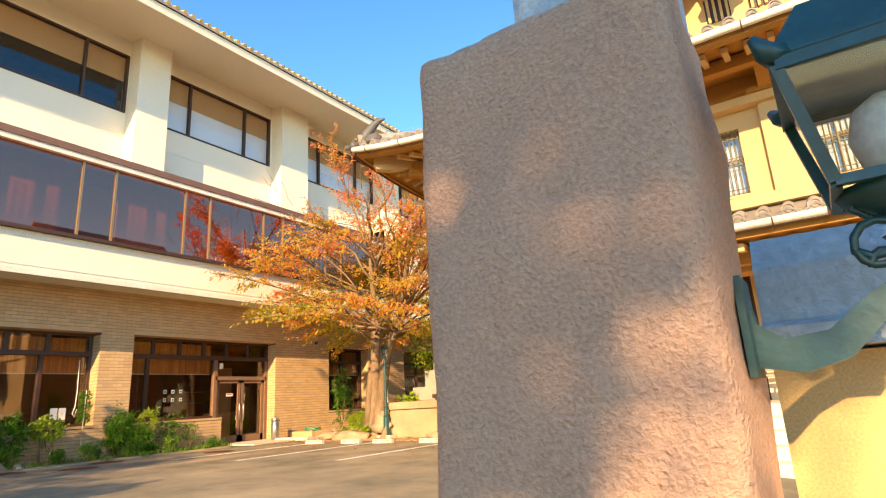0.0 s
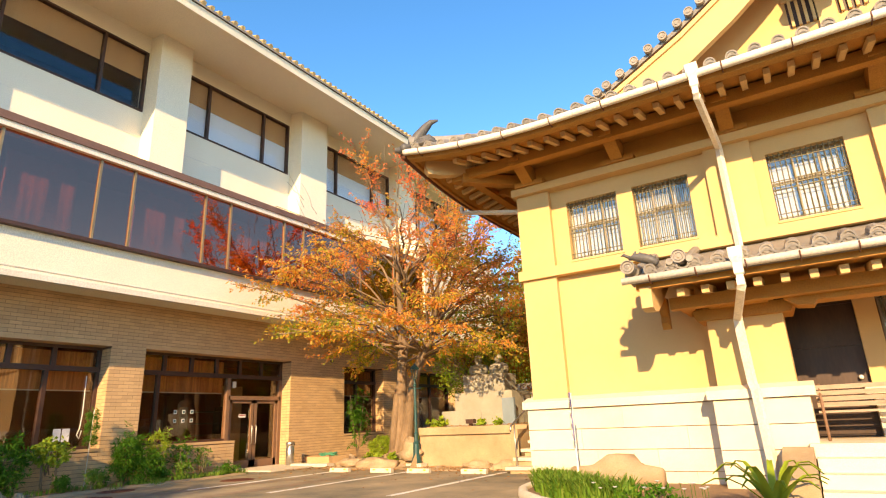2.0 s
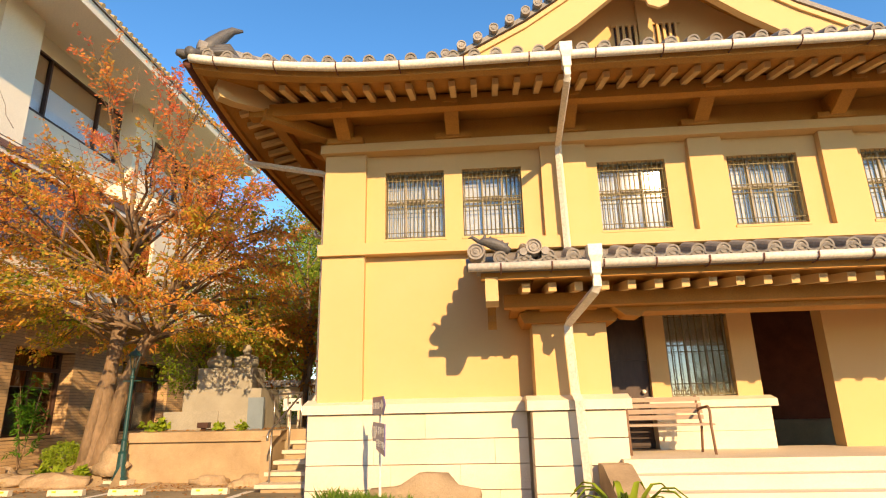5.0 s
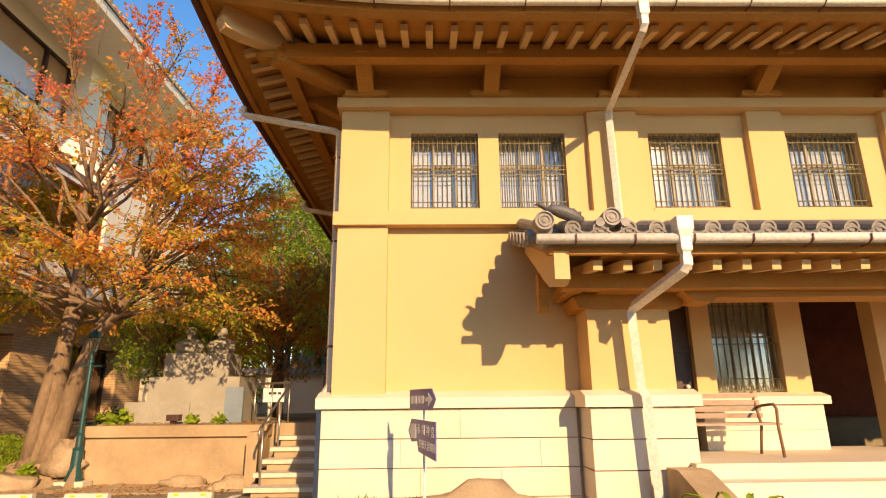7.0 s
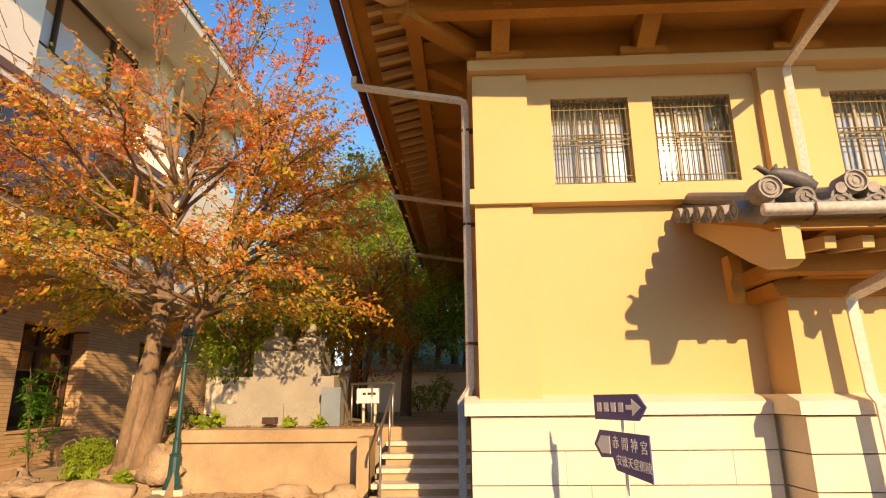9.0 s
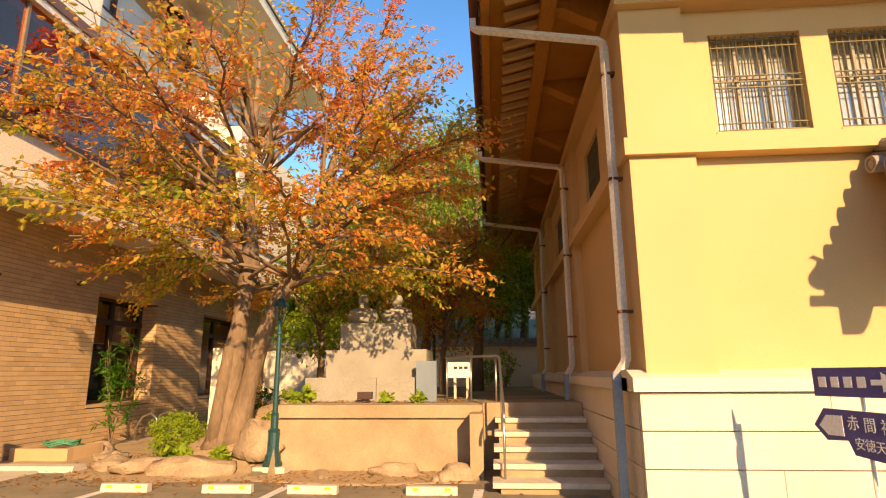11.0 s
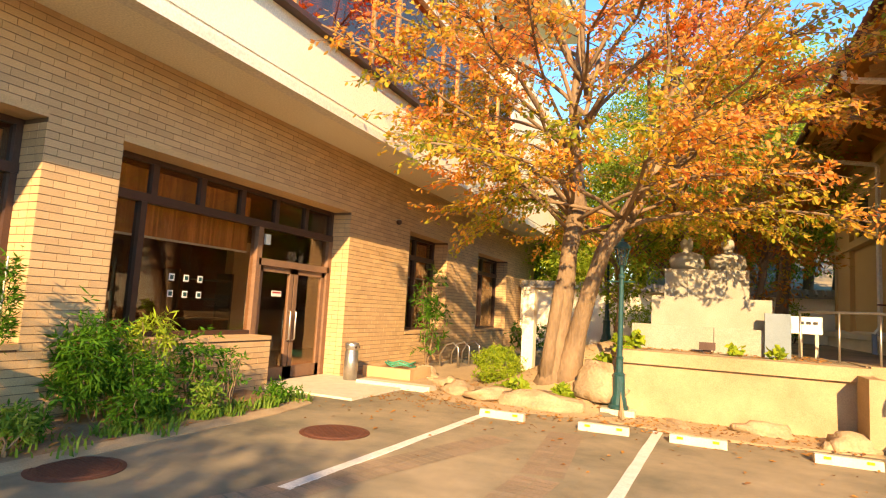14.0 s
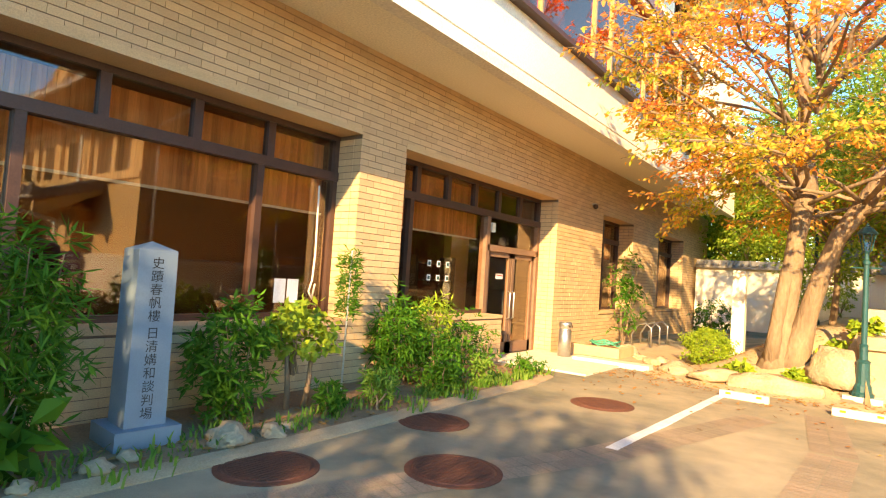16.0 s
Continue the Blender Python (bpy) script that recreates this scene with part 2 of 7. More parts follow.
M_AUTUMN = leaf_mat("autumn_cherry_leaf", [(0.24, 0.35, 0.045), (0.56, 0.48, 0.07), (0.88, 0.48, 0.11), (0.94, 0.37, 0.12), (0.94, 0.29, 0.14), (0.86, 0.20, 0.14)], 0.62, (2.6, 9.2))
M_LEAF = leaf_mat("fresh_green_leaf", [(0.025, 0.10, 0.008), (0.05, 0.17, 0.012), (0.10, 0.23, 0.02)], 0.35)
M_LEAF_DARK = leaf_mat("dark_evergreen_leaf", [(0.12, 0.23, 0.025), (0.26, 0.38, 0.045), (0.48, 0.52, 0.08)], 0.55)
M_LEAF_LIME = leaf_mat("lime_leaf", [(0.20, 0.30, 0.03), (0.32, 0.40, 0.04), (0.14, 0.25, 0.03)], 0.35)
M_LEAF_MAPLE = leaf_mat("rusty_maple_leaf", [(0.38, 0.30, 0.04), (0.60, 0.28, 0.05), (0.58, 0.17, 0.05)], 0.5)
M_LITTER = leaf_mat("dry_leaf", [(0.30, 0.14, 0.05), (0.42, 0.20, 0.05), (0.22, 0.10, 0.05)], 0.2)
M_GRASS = leaf_mat("grass_blade", [(0.06, 0.17, 0.02), (0.14, 0.26, 0.03), (0.20, 0.28, 0.05)], 0.3)


# ---- building blocks ----
def box(bm, x0, x1, y0, y1, z0, z1):
    vs = [bm.verts.new(c) for c in ((x0, y0, z0), (x1, y0, z0), (x1, y1, z0), (x0, y1, z0), (x0, y0, z1), (x1, y0, z1), (x1, y1, z1), (x0, y1, z1))]
    for f in ((3, 2, 1, 0), (4, 5, 6, 7), (0, 1, 5, 4), (1, 2, 6, 5), (2, 3, 7, 6), (3, 0, 4, 7)):
        bm.faces.new([vs[k] for k in f])
    return vs


def prism(bm, outline, a, b, axis):
    """Extrudes an outline of 2D points from a to b along an axis ('x': points are (y, z); 'y': (x, z); 'z': (x, y))."""
    def at(p, c):
        return {"x": (c, p[0], p[1]), "y": (p[0], c, p[1]), "z": (p[0], p[1], c)}[axis]
    lo, hi = [bm.verts.new(at(p, a)) for p in outline], [bm.verts.new(at(p, b)) for p in outline]
    n = len(outline)
    bm.faces.new(lo[::-1])
    bm.faces.new(hi)
    for k in range(n):
        bm.faces.new((lo[k], lo[(k + 1) % n], hi[(k + 1) % n], hi[k]))


def tube(bm, path, radii, n=8, closed=True):
    """A round tube along points; radii: one number or one a point."""
    pts = [Vector(p) for p in path]
    if not isinstance(radii, (list, tuple)):
        radii = [radii] * len(pts)
    rings, side = [], None
    for k, p in enumerate(pts):
        d = (pts[min(k + 1, len(pts) - 1)] - pts[max(k - 1, 0)]).normalized()
        if side is None:
            side = d.orthogonal().normalized()
        else:
            side = (side - d * side.dot(d)).normalized()
        up = d.cross(side)
        rings.append([bm.verts.new(p + (side * math.cos(2 * math.pi * j / n) + up * math.sin(2 * math.pi * j / n)) * radii[k]) for j in range(n)])
    for a, b in zip(rings, rings[1:]):
        for j in range(n):
            bm.faces.new((a[j], a[(j + 1) % n], b[(j + 1) % n], b[j]))
    if closed:
        bm.faces.new(rings[0][::-1])
        bm.faces.new(rings[-1])


def lathe(bm, profile, n=16, at=(0, 0, 0)):
    """Turns (radius, z) points round the upright axis."""
    rings = [[bm.verts.new((at[0] + r * math.cos(2 * math.pi * j / n), at[1] + r * math.sin(2 * math.pi * j / n), at[2] + z)) for j in range(n)] for r, z in profile]
    for a, b in zip(rings, rings[1:]):
        for j in range(n):
            bm.faces.new((a[j], a[(j + 1) % n], b[(j + 1) % n], b[j]))
    bm.faces.new(rings[0][::-1])
    bm.faces.new(rings[-1])


def mesh_of(bm, name, material, smooth=False, bevel=0.0):
    if bevel:
        bmesh.ops.bevel(bm, geom=[e for e in bm.edges if e.calc_face_angle(0) > 0.6], offset=bevel, segments=2, profile=0.6, affect="EDGES")
    bmesh.ops.recalc_face_normals(bm, faces=bm.faces)
    me = bpy.data.meshes.new(name)
    bm.to_mesh(me)
    bm.free()
    me.materials.append(material)
    if smooth:
        for f in me.polygons:
            f.use_smooth = True
    return me


def part(name, bm, material, parent=None, label="", smooth=False, bevel=0.0):
    ob = new(name, mesh_of(bm, name, material, smooth, bevel))
    if parent is not None:
        ob.parent = parent
        ob.matrix_parent_inverse = parent.matrix_world.inverted()
    if label:
        ob["label"] = label
    return ob


def thing(name, label, category, at=(0, 0, 0), group="", kind=""):
    ob = new(name)
    ob.empty_display_size = 0.2
    ob.matrix_world = Matrix.Translation(at)
    return tagged(ob, label, category, group, kind)


def sub(name, parent, label=""):
    """A part that is itself made of parts: an Empty under its thing, with the world's own axes."""
    ob = new(name)
    ob.parent = parent
    ob.matrix_parent_inverse = parent.matrix_world.inverted()
    if label:
        ob["label"] = label
    return ob


def bx(name, material, parent, x0, x1, y0, y1, z0, z1, label="", bevel=0.0):
    bm = bmesh.new()
    box(bm, x0, x1, y0, y1, z0, z1)
    return part(name, bm, material, parent, label, bevel=bevel)


def raw(name, verts, faces, material, parent=None, smooth=False):
    me = bpy.data.meshes.new(name)
    me.from_pydata(verts, [], faces)
    me.materials.append(material)
    if smooth:
        for f in me.polygons:
            f.use_smooth = True
    ob = new(name, me)
    if parent is not None:
        ob.parent = parent
        ob.matrix_parent_inverse = parent.matrix_world.inverted()
    return ob


def piece(name, me, parent, m):
    """One of many alike pieces that share a mesh; m: its pose in the parent's space."""
    ob = new(name, me)
    ob.parent = parent
    ob.matrix_basis = m
    return ob


def smooth(v):
    v = min(max(v, 0.0), 1.0)
    return v * v * (3 - 2 * v)


# ---- ground: one sheet, rising from the gate to the yard, with the terrace and the wooded hill behind ----
def gz(x, y):
    z = -0.55 * (1 - smooth((-0.865 * x + 0.5 * y) / 7.4))
    if y > 12.6:
        sharp = smooth((y - 13.9) / 0.08) if x > -11.3 else smooth((y - 13.0) / 2.4)
        z += (1.0 - z) * smooth((x + 14.2) / 2.6) * sharp
        z += max(0.0, y - 26.8) * 0.35 * smooth((y - 26.8) / 5) * smooth((x + 16) / 3) if y < 60 else 13.1 * smooth((x + 16) / 3)
    return z


def ground_axis(a, b, fine, lo, hi):
    out, v = [], a
    while v < b:
        out.append(v)
        v += fine if lo <= v < hi else max(2.0, 0.25 * min(abs(v - lo), abs(v - hi)))
    return out + [b]


gx = ground_axis(-900, 900, 0.3, -19, 4) + []
gy = sorted(ground_axis(-900, 900, 0.3, -3, 24) + [13.9, 13.98])
gv = [(x, y, gz(x, y)) for y in gy for x in gx]
gf = [(j * len(gx) + i, j * len(gx) + i + 1, (j + 1) * len(gx) + i + 1, (j + 1) * len(gx) + i) for j in range(len(gy) - 1) for i in range(len(gx) - 1)]
ground = tagged(raw("ground", gv, gf, M_ASPHALT, smooth=True), "grey worn asphalt yard with sandy patches and painted shade dapples", "ground", kind="structure")

# ---- the brick and cream building ----
FX, FT = -16.6, 0.30          # brick face, depth of the window recess behind it
Y0, Y1 = -8.0, 28.2
hall = thing("brick_building", "three-storey cream building with tan brick ground floor and bronze window band", "building", (-21, 10, 0))
openings = [(2.9, 7.85), (8.75, 13.87), (16.5, 18.85), (21.3, 24.4)]
HEAD = 3.34

brick_wall = sub("wall", hall, "tan brick tile wall with dark joints")
cuts = [Y0] + [v for o in openings for v in o] + [Y1]
for a, b in zip(cuts[::2], cuts[1::2]):
    bx("pier_core", M_MORTAR, hall, FX - 0.65, FX - 0.012, a, b, -0.2, HEAD)
bx("lintel_core", M_MORTAR, hall, FX - 0.65, FX - 0.012, Y0, Y1, HEAD, 4.5)
for k, (a, b) in enumerate(openings):
    end = 11.75 if k == 1 else b
    bx("sill_core", M_MORTAR, hall, FX - 0.65, FX - 0.012, a, end, -0.2, 0.83)
# lintel soffits and reveals get the same tan render
for k, (a, b) in enumerate(openings):
    bx("lintel", M_BRICK, hall, FX - 0.6, FX + 0.004, a, b, HEAD - 0.02, HEAD + 0.06)
    end = 11.75 if k == 1 else b
    bx("sill", M_BRICK, hall, FX - 0.45, FX + 0.012, a, end, 0.80, 0.86)

# upper floors
bx("slab_band", M_WHITE, hall, -17.2, -15.32, Y0, 26.3, 4.5, 5.5, "cream concrete band over the ground floor")
bx("drip_edge", M_GUTTER, hall, -15.5, -15.29, Y0, 26.3, 4.39, 4.52)
bx("band_joint", M_GUTTER, hall, -15.4, -15.305, Y0, 26.3, 4.60, 4.625)
bx("band_sill", M_FRAME, hall, -15.35, -15.16, Y0, 20.0, 5.44, 5.52)
bx("band_head", M_GUTTER, hall, -15.6, -15.14, Y0, 20.0, 7.54, 7.68)
bx("coping", M_COPING, hall, -17.2, -15.1, Y0, 20.0, 7.68, 7.86, "brown metal coping over the window band")
bx("band_back", M_WOOD, hall, -17.3, -17.15, Y0, 20.0, 5.4, 7.7)
bx("band_floor", M_ROOM, hall, -17.2, -15.4, Y0, 20.0, 5.38, 5.43)
bx("end_wall", M_WHITE, hall, -17.2, -15.2, 20.0, 26.3, 5.5, 8.9, "cream wall past the window band")
edges = sorted([6.36 + 2.88 * k for k in range(-5, 5)] + [7.2 + 2.88 * k for k in range(-5, 5)])
edges = [e for e in edges if Y0 < e < 19.9]
band = sub("window_band", hall, "bronze-tinted window band in aluminium frames")
for a, b in zip(edges, edges[1:] + [19.95]):
    bx("mullion", M_MULLION, band, -15.30, -15.22, a - 0.026, a + 0.026, 5.5, 7.56)
    pane = bx("pane", M_BRONZE_GLASS, band, -15.27, -15.262, a + 0.035, b - 0.035, 5.52, 7.54)
    pane.visible_shadow = False
    if b - a > 1.3:
        bm = bmesh.new()
        n = 26
        fold = [(-15.72 + 0.008 * math.sin(1.9 * k), a + 0.3 + (b - a - 0.55) * k / n) for k in range(n + 1)]
        prism(bm, fold + [(p - 0.01, q) for p, q in fold[::-1]], 5.5, 7.3, "z")
        part("curtain", bm, M_CURTAIN, band, "drawn red-brown curtain", smooth=True)

# third storey: window wall set back, pilasters, sloping eave
WX = -17.05
upper = [(-8.9, -4.1), (-2.8, 1.9), (3.2, 8.1), (9.2, 13.75), (15.3, 19.95), (21.3, 25.0)]
bx("wall", M_WHITE, hall, WX - 0.3, WX, Y0, 26.3, 7.8, 10.3, "cream upper wall")
bx("wall", M_WHITE, hall, WX - 0.3, WX, Y0, 26.3, 12.3, 13.3)
ends = [Y0] + [v for o in upper[1:] for v in o] + [26.3]
for a, b in zip(ends[::2], ends[1::2]):
    bx("wall", M_WHITE, hall, WX - 0.3, WX, a, b, 10.3, 12.3)
for a, b in ((1.95, 3.15), (8.14, 9.16), (13.84, 15.2), (20.0, 21.2), (25.1, 26.3)):
    bx("pilaster", M_WHITE, hall, WX - 0.1, WX + 0.62, a, b, 7.8, 12.85, bevel=0.02)
for k in range(3):
    bx("wall_joint", M_GUTTER, hall, WX - 0.05, WX + 0.006, Y0, 26.3, 8.6 + 0.85 * k, 8.615 + 0.85 * k)
for a, b in upper[1:]:
    w = sub("window", hall, "dark-framed office window with half-lowered blind")
    bm = bmesh.new()
    box(bm, WX - 0.12, WX + 0.02, a, b, 10.28, 10.34)
    box(bm, WX - 0.12, WX + 0.02, a, b, 12.26, 12.32)
    for m_ in (a + 0.03, a + 0.24 * (b - a), a + 0.74 * (b - a), b - 0.03):
        box(bm, WX - 0.12, WX + 0.02, m_ - 0.035, m_ + 0.035, 10.34, 12.26)
    part("window_frame", bm, M_FRAME, w)
    bx("pane", M_UPPER_GLASS, w, WX - 0.075, WX - 0.068, a, b, 10.34, 12.26).visible_shadow = False
    bx("blind", M_OFFICE_BLIND, w, WX - 0.14, WX - 0.13, a, b, 11.42, 12.3, "brown slatted blind, half lowered")
    # pale sheet added behind the lower panes, imitates the sky mirrored in them
    if a > 9:
        bx("sky_sheet", M_PALE_SKY, w, WX - 0.16, WX - 0.15, a, b, 10.3, 11.5, "pale sheet coloured like reflected sky")
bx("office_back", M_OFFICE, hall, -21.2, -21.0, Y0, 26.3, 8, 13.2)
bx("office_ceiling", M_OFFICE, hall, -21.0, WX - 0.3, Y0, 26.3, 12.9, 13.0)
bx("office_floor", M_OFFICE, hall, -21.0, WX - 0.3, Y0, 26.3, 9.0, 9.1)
bm = bmesh.new()
prism(bm, [(-17.2, 12.9), (-14.52, 12.50), (-14.46, 12.74), (-17.2, 13.3)], Y0, 26.6, "y")
part("soffit", bm, M_WHITE, hall, "cream sloping eave soffit")
bm = bmesh.new()
prism(bm, [(-14.4, 12.75), (-14.42, 12.84), (-20.5, 15.2), (-27, 12.4), (-27, 12.2), (-20.5, 15.0)], Y0, 26.8, "y")
part("roof", bm, M_TILE, hall, "grey tiled roof")
bm = bmesh.new()
lathe(bm, [(0.075, 0.0), (0.075, 0.35)], 8)
eave_cap = mesh_of(bm, "eave_tile", M_EAVECAP)
for k in range(110):
    piece("eave_tile", eave_cap, hall, hall.matrix_world.inverted() @ pose(-14.38, -3.0 + 0.27 * k, 12.86, 0, -68, 0))
bm = bmesh.new()
prism(bm, [(-17.9, 14.1), (-16.6, 13.6), (-16.2, 13.5), (-16.2, 13.8), (-17.9, 14.8)], 3.2, 7.6, "y")
part("roof_gable", bm, M_YELLOW, hall, "small ochre roof gable")
bm = bmesh.new()
box(bm, -27, -26.6, Y0, Y1, -0.2, 13)
box(bm, -27, FX - 0.6, Y0, Y0 + 0.3, -0.2, 13)
box(bm, -27, FX - 0.02, Y1 - 0.3, Y1, -0.2, 4.4)
box(bm, -27, WX, 26.0, 26.3, 4.4, 13)
part("rear_wall", bm, M_WHITE, hall)
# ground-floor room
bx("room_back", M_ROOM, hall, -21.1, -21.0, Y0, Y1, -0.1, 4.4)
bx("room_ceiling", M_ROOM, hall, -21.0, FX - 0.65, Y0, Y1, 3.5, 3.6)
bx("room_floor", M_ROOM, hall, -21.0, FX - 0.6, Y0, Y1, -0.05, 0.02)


def shop_window(a, b, z0, mains, transoms, doors=None):
    """Dark timber-look window: transom lights over tall panes, bamboo blind behind the glass."""
    w = sub("window", hall, "dark-framed shop window with bamboo blind")
    x = FX - 0.48
    bm = bmesh.new()
    box(bm, x - 0.06, x + 0.06, a, b, HEAD - 0.09, HEAD - 0.02)
    box(bm, x - 0.07, x + 0.08, a, b, 2.70, 2.82)
    box(bm, x - 0.06, x + 0.06, a, (doors or b), z0, z0 + 0.07)
    for m_ in (a + 0.04, b - 0.04):
        box(bm, x - 0.06, x + 0.06, m_ - 0.04, m_ + 0.04, z0 if m_ < b - 1 or not doors else 0, HEAD - 0.09)
    for m_ in mains:
        box(bm, x - 0.06, x + 0.07, m_ - 0.045, m_ + 0.045, z0, 2.70)
    for m_ in transoms:
        box(bm, x - 0.05, x + 0.05, m_ - 0.05, m_ + 0.05, 2.82, HEAD - 0.09)
    part("window_frame", bm, M_FRAME, w)
    cells = [a + 0.08] + list(mains) + [doors or b - 0.08]
    for p, q in zip(cells, cells[1:]):
        bx("pane", M_CLEAR_GLASS, w, x - 0.006, x + 0.002, p, q, z0 + 0.07, 2.70).visible_shadow = False
    cells = [a + 0.08] + list(transoms) + [b - 0.08]
    for p, q in zip(cells, cells[1:]):
        bx("pane", M_CLEAR_GLASS, w, x - 0.006, x + 0.002, p, q, 2.82, HEAD - 0.09).visible_shadow = False
    blind = sub("blind", w, "brown bamboo blind with a pale bottom rail")
    vs, fs = [], []
    y = a + 0.1
    while y < (doors or b) - 0.1:
        k = len(vs)
        d = random.uniform(-0.006, 0.006)
        vs += [(x - 0.16 + d, y, 2.26), (x - 0.16 + d, y + 0.034, 2.26), (x - 0.16 + d, y + 0.034, 3.2), (x - 0.16 + d, y, 3.2), (x - 0.175, y, 2.26), (x - 0.175, y + 0.034, 2.26), (x - 0.175, y + 0.034, 3.2), (x - 0.175, y, 3.2)]
        fs += [(k, k + 1, k + 2, k + 3), (k + 7, k + 6, k + 5, k + 4), (k, k + 4, k + 5, k + 1), (k + 1, k + 5, k + 6, k + 2)]
        y += 0.04
    raw("blind_slats", vs, fs, M_BLIND, blind)
    bx("bottom_rail", M_GUTTER, blind, x - 0.17, x - 0.14, a + 0.08, (doors or b) - 0.08, 2.235, 2.265)
    return w


shop_window(2.9, 7.85, 0.86, (4.2, 6.62), (3.9, 4.85, 5.8, 6.75))
shop_window(8.75, 13.87, 0.86, (9.45,), (9.6, 10.45, 11.3, 12.15, 13.0), doors=11.75)
for a, b in ((16.5, 18.85), (21.3, 24.4)):
    shop_window(a, b, 0.86, ((a + b) / 2,), ((a + b) / 2,))

# glazed double door
x = FX - 0.48
entry = sub("door", hall, "brown framed glass double door with steel pulls")
bm = bmesh.new()
for m_ in (11.75, 13.80):
    box(bm, x - 0.08, x + 0.08, m_ - 0.06, m_ + 0.06, 0, 2.7)
box(bm, x - 0.08, x + 0.08, 11.75, 13.8, 2.05, 2.17)
part("door_frame", bm, M_WOOD, entry, "brown door frame")
for a, b in ((11.83, 12.76), (12.80, 13.73)):
    bm = bmesh.new()
    for m_ in (a + 0.05, b - 0.05):
        box(bm, x - 0.03, x + 0.03, m_ - 0.05, m_ + 0.05, 0.03, 2.05)
    box(bm, x - 0.03, x + 0.03, a, b, 0.03, 0.25)
    box(bm, x - 0.03, x + 0.03, a, b, 1.95, 2.05)
    leaf = part("door_leaf", bm, M_WOOD, entry, bevel=0.004)
    bx("pane", M_CLEAR_GLASS, leaf, x - 0.005, x + 0.002, a + 0.09, b - 0.09, 0.25, 1.95).visible_shadow = False
    h = b - 0.06 if a < 12 else a + 0.06
    bm = bmesh.new()
    tube(bm, [(x + 0.03, h, 0.72), (x + 0.08, h, 0.75), (x + 0.08, h, 1.25), (x + 0.03, h, 1.28)], 0.016)
    part("pull_handle", bm, M_STEEL, leaf, "steel pull handle", smooth=True)
bx("pane", M_CLEAR_GLASS, entry, x - 0.006, x + 0.002, 11.8, 13.75, 2.17, 2.7).visible_shadow = False
note = bx("door_notice", M_PAPER, None, x + 0.004, x + 0.008, 12.22, 12.48, 1.52, 1.62)
tagged(note, "white notice with red print on the glass door", "notice")
bx("red_line", M_RED, note, x + 0.008, x + 0.010, 12.24, 12.46, 1.575, 1.605)
bx("inner_wall", M_BRICK, hall, -18.9, -18.7, 12.9, 13.6, 0, 2.6)
# a shaded shelf in the lobby
shelf = thing("display_shelf", "dark wooden shelf with books inside the lobby", "shelf", (-18.4, 11.9, 0))
for k in range(5):
    bx("shelf_board", M_DARKWOOD, shelf, -18.7, -18.3, 11.3, 12.5, 0.3 + 0.36 * k, 0.33 + 0.36 * k)
bx("side_panel", M_DARKWOOD, shelf, -18.7, -18.3, 11.26, 11.3, 0.02, 1.9)
bx("side_panel", M_DARKWOOD, shelf, -18.7, -18.3, 12.5, 12.54, 0.02, 1.9)

# ---- the ochre hall with tiled roof ----
YF = 10.42                    # recessed wall face; pilasters stand 12 cm proud
YL, YR, YB = -6.25, 9.0, 25.8
temple = thing("ochre_hall", "ochre stucco hall with grey tiled roof, stone plinth and porch", "building", (1.5, 17, 0))
win_top = [(-5.25, -4.26), (-3.96, -2.98), (-1.74, -0.65), (0.33, 1.42), (2.4, 3.45), (4.5, 5.55)]
WZ0, WZ1 = 4.02, 5.20

bx("wall", M_YELLOW, temple, YL + 0.1, -3.0, YF, YF + 0.35, 1.42, WZ0)           # left bay wall, ground floor
bx("wall", M_YELLOW, temple, -3.0, YR, YF, YF + 0.35, 3.0, WZ0)
bx("wall", M_YELLOW, temple, YL + 0.1, YR, YF, YF + 0.35, WZ1, 6.6)
cuts = [YL + 0.1] + [v for o in win_top for v in o] + [YR]
for a, b in zip(cuts[::2], cuts[1::2]):
    bx("wall", M_YELLOW, temple, a, b, YF, YF + 0.35, WZ0, WZ1)
bx("wall", M_YELLOW, temple, -3.0, -1.0, YF + 0.05, YF + 0.35, 2.9, 3.0)
# porch back wall with window and doorways
PW = 11.4
bx("wall", M_YELLOW, temple, -1.0, -0.7, PW, PW + 0.3, 1.42, 3.0)
bx("wall", M_YELLOW, temple, 0.34, 0.73, PW, PW + 0.3, 1.42, 3.0)
bx("wall", M_YELLOW, temple, -0.7, 0.34, PW, PW + 0.3, 2.92, 3.0)
bx("wall", M_YELLOW, temple, 1.85, 4.0, PW, PW + 0.3, 0.66, 3.0)
bx("wall", M_YELLOW, temple, -3.0, -2.85, YF, PW + 0.3, 0.66, 3.0)
bx("porch_ceiling", M_EAVE, temple, -3.0, YR, 8.9, PW + 0.3, 2.96, 3.04)
side_win = [(11.1, 11.95), (12.5, 13.7), (15.8, 16.6), (16.95, 18.3), (21.8, 23.0)]
bx("wall", M_YELLOW, temple, YL + 0.12, YL + 0.47, YF, YB, 1.42, 4.02)
bx("wall", M_YELLOW, temple, YL + 0.12, YL + 0.47, YF, YB, 5.06, 6.6)
cuts = [YF] + [v for o in side_win for v in o] + [YB]
for a, b in zip(cuts[::2], cuts[1::2]):
    bx("wall", M_YELLOW, temple, YL + 0.12, YL + 0.47, a, b, 4.02, 5.06)
bm = bmesh.new()
box(bm, YL + 0.1, YR, YB - 0.3, YB, 0, 6.6)
box(bm, YR - 0.3, YR, YF, YB, 0, 6.6)
part("rear_wall", bm, M_YELLOW, temple)
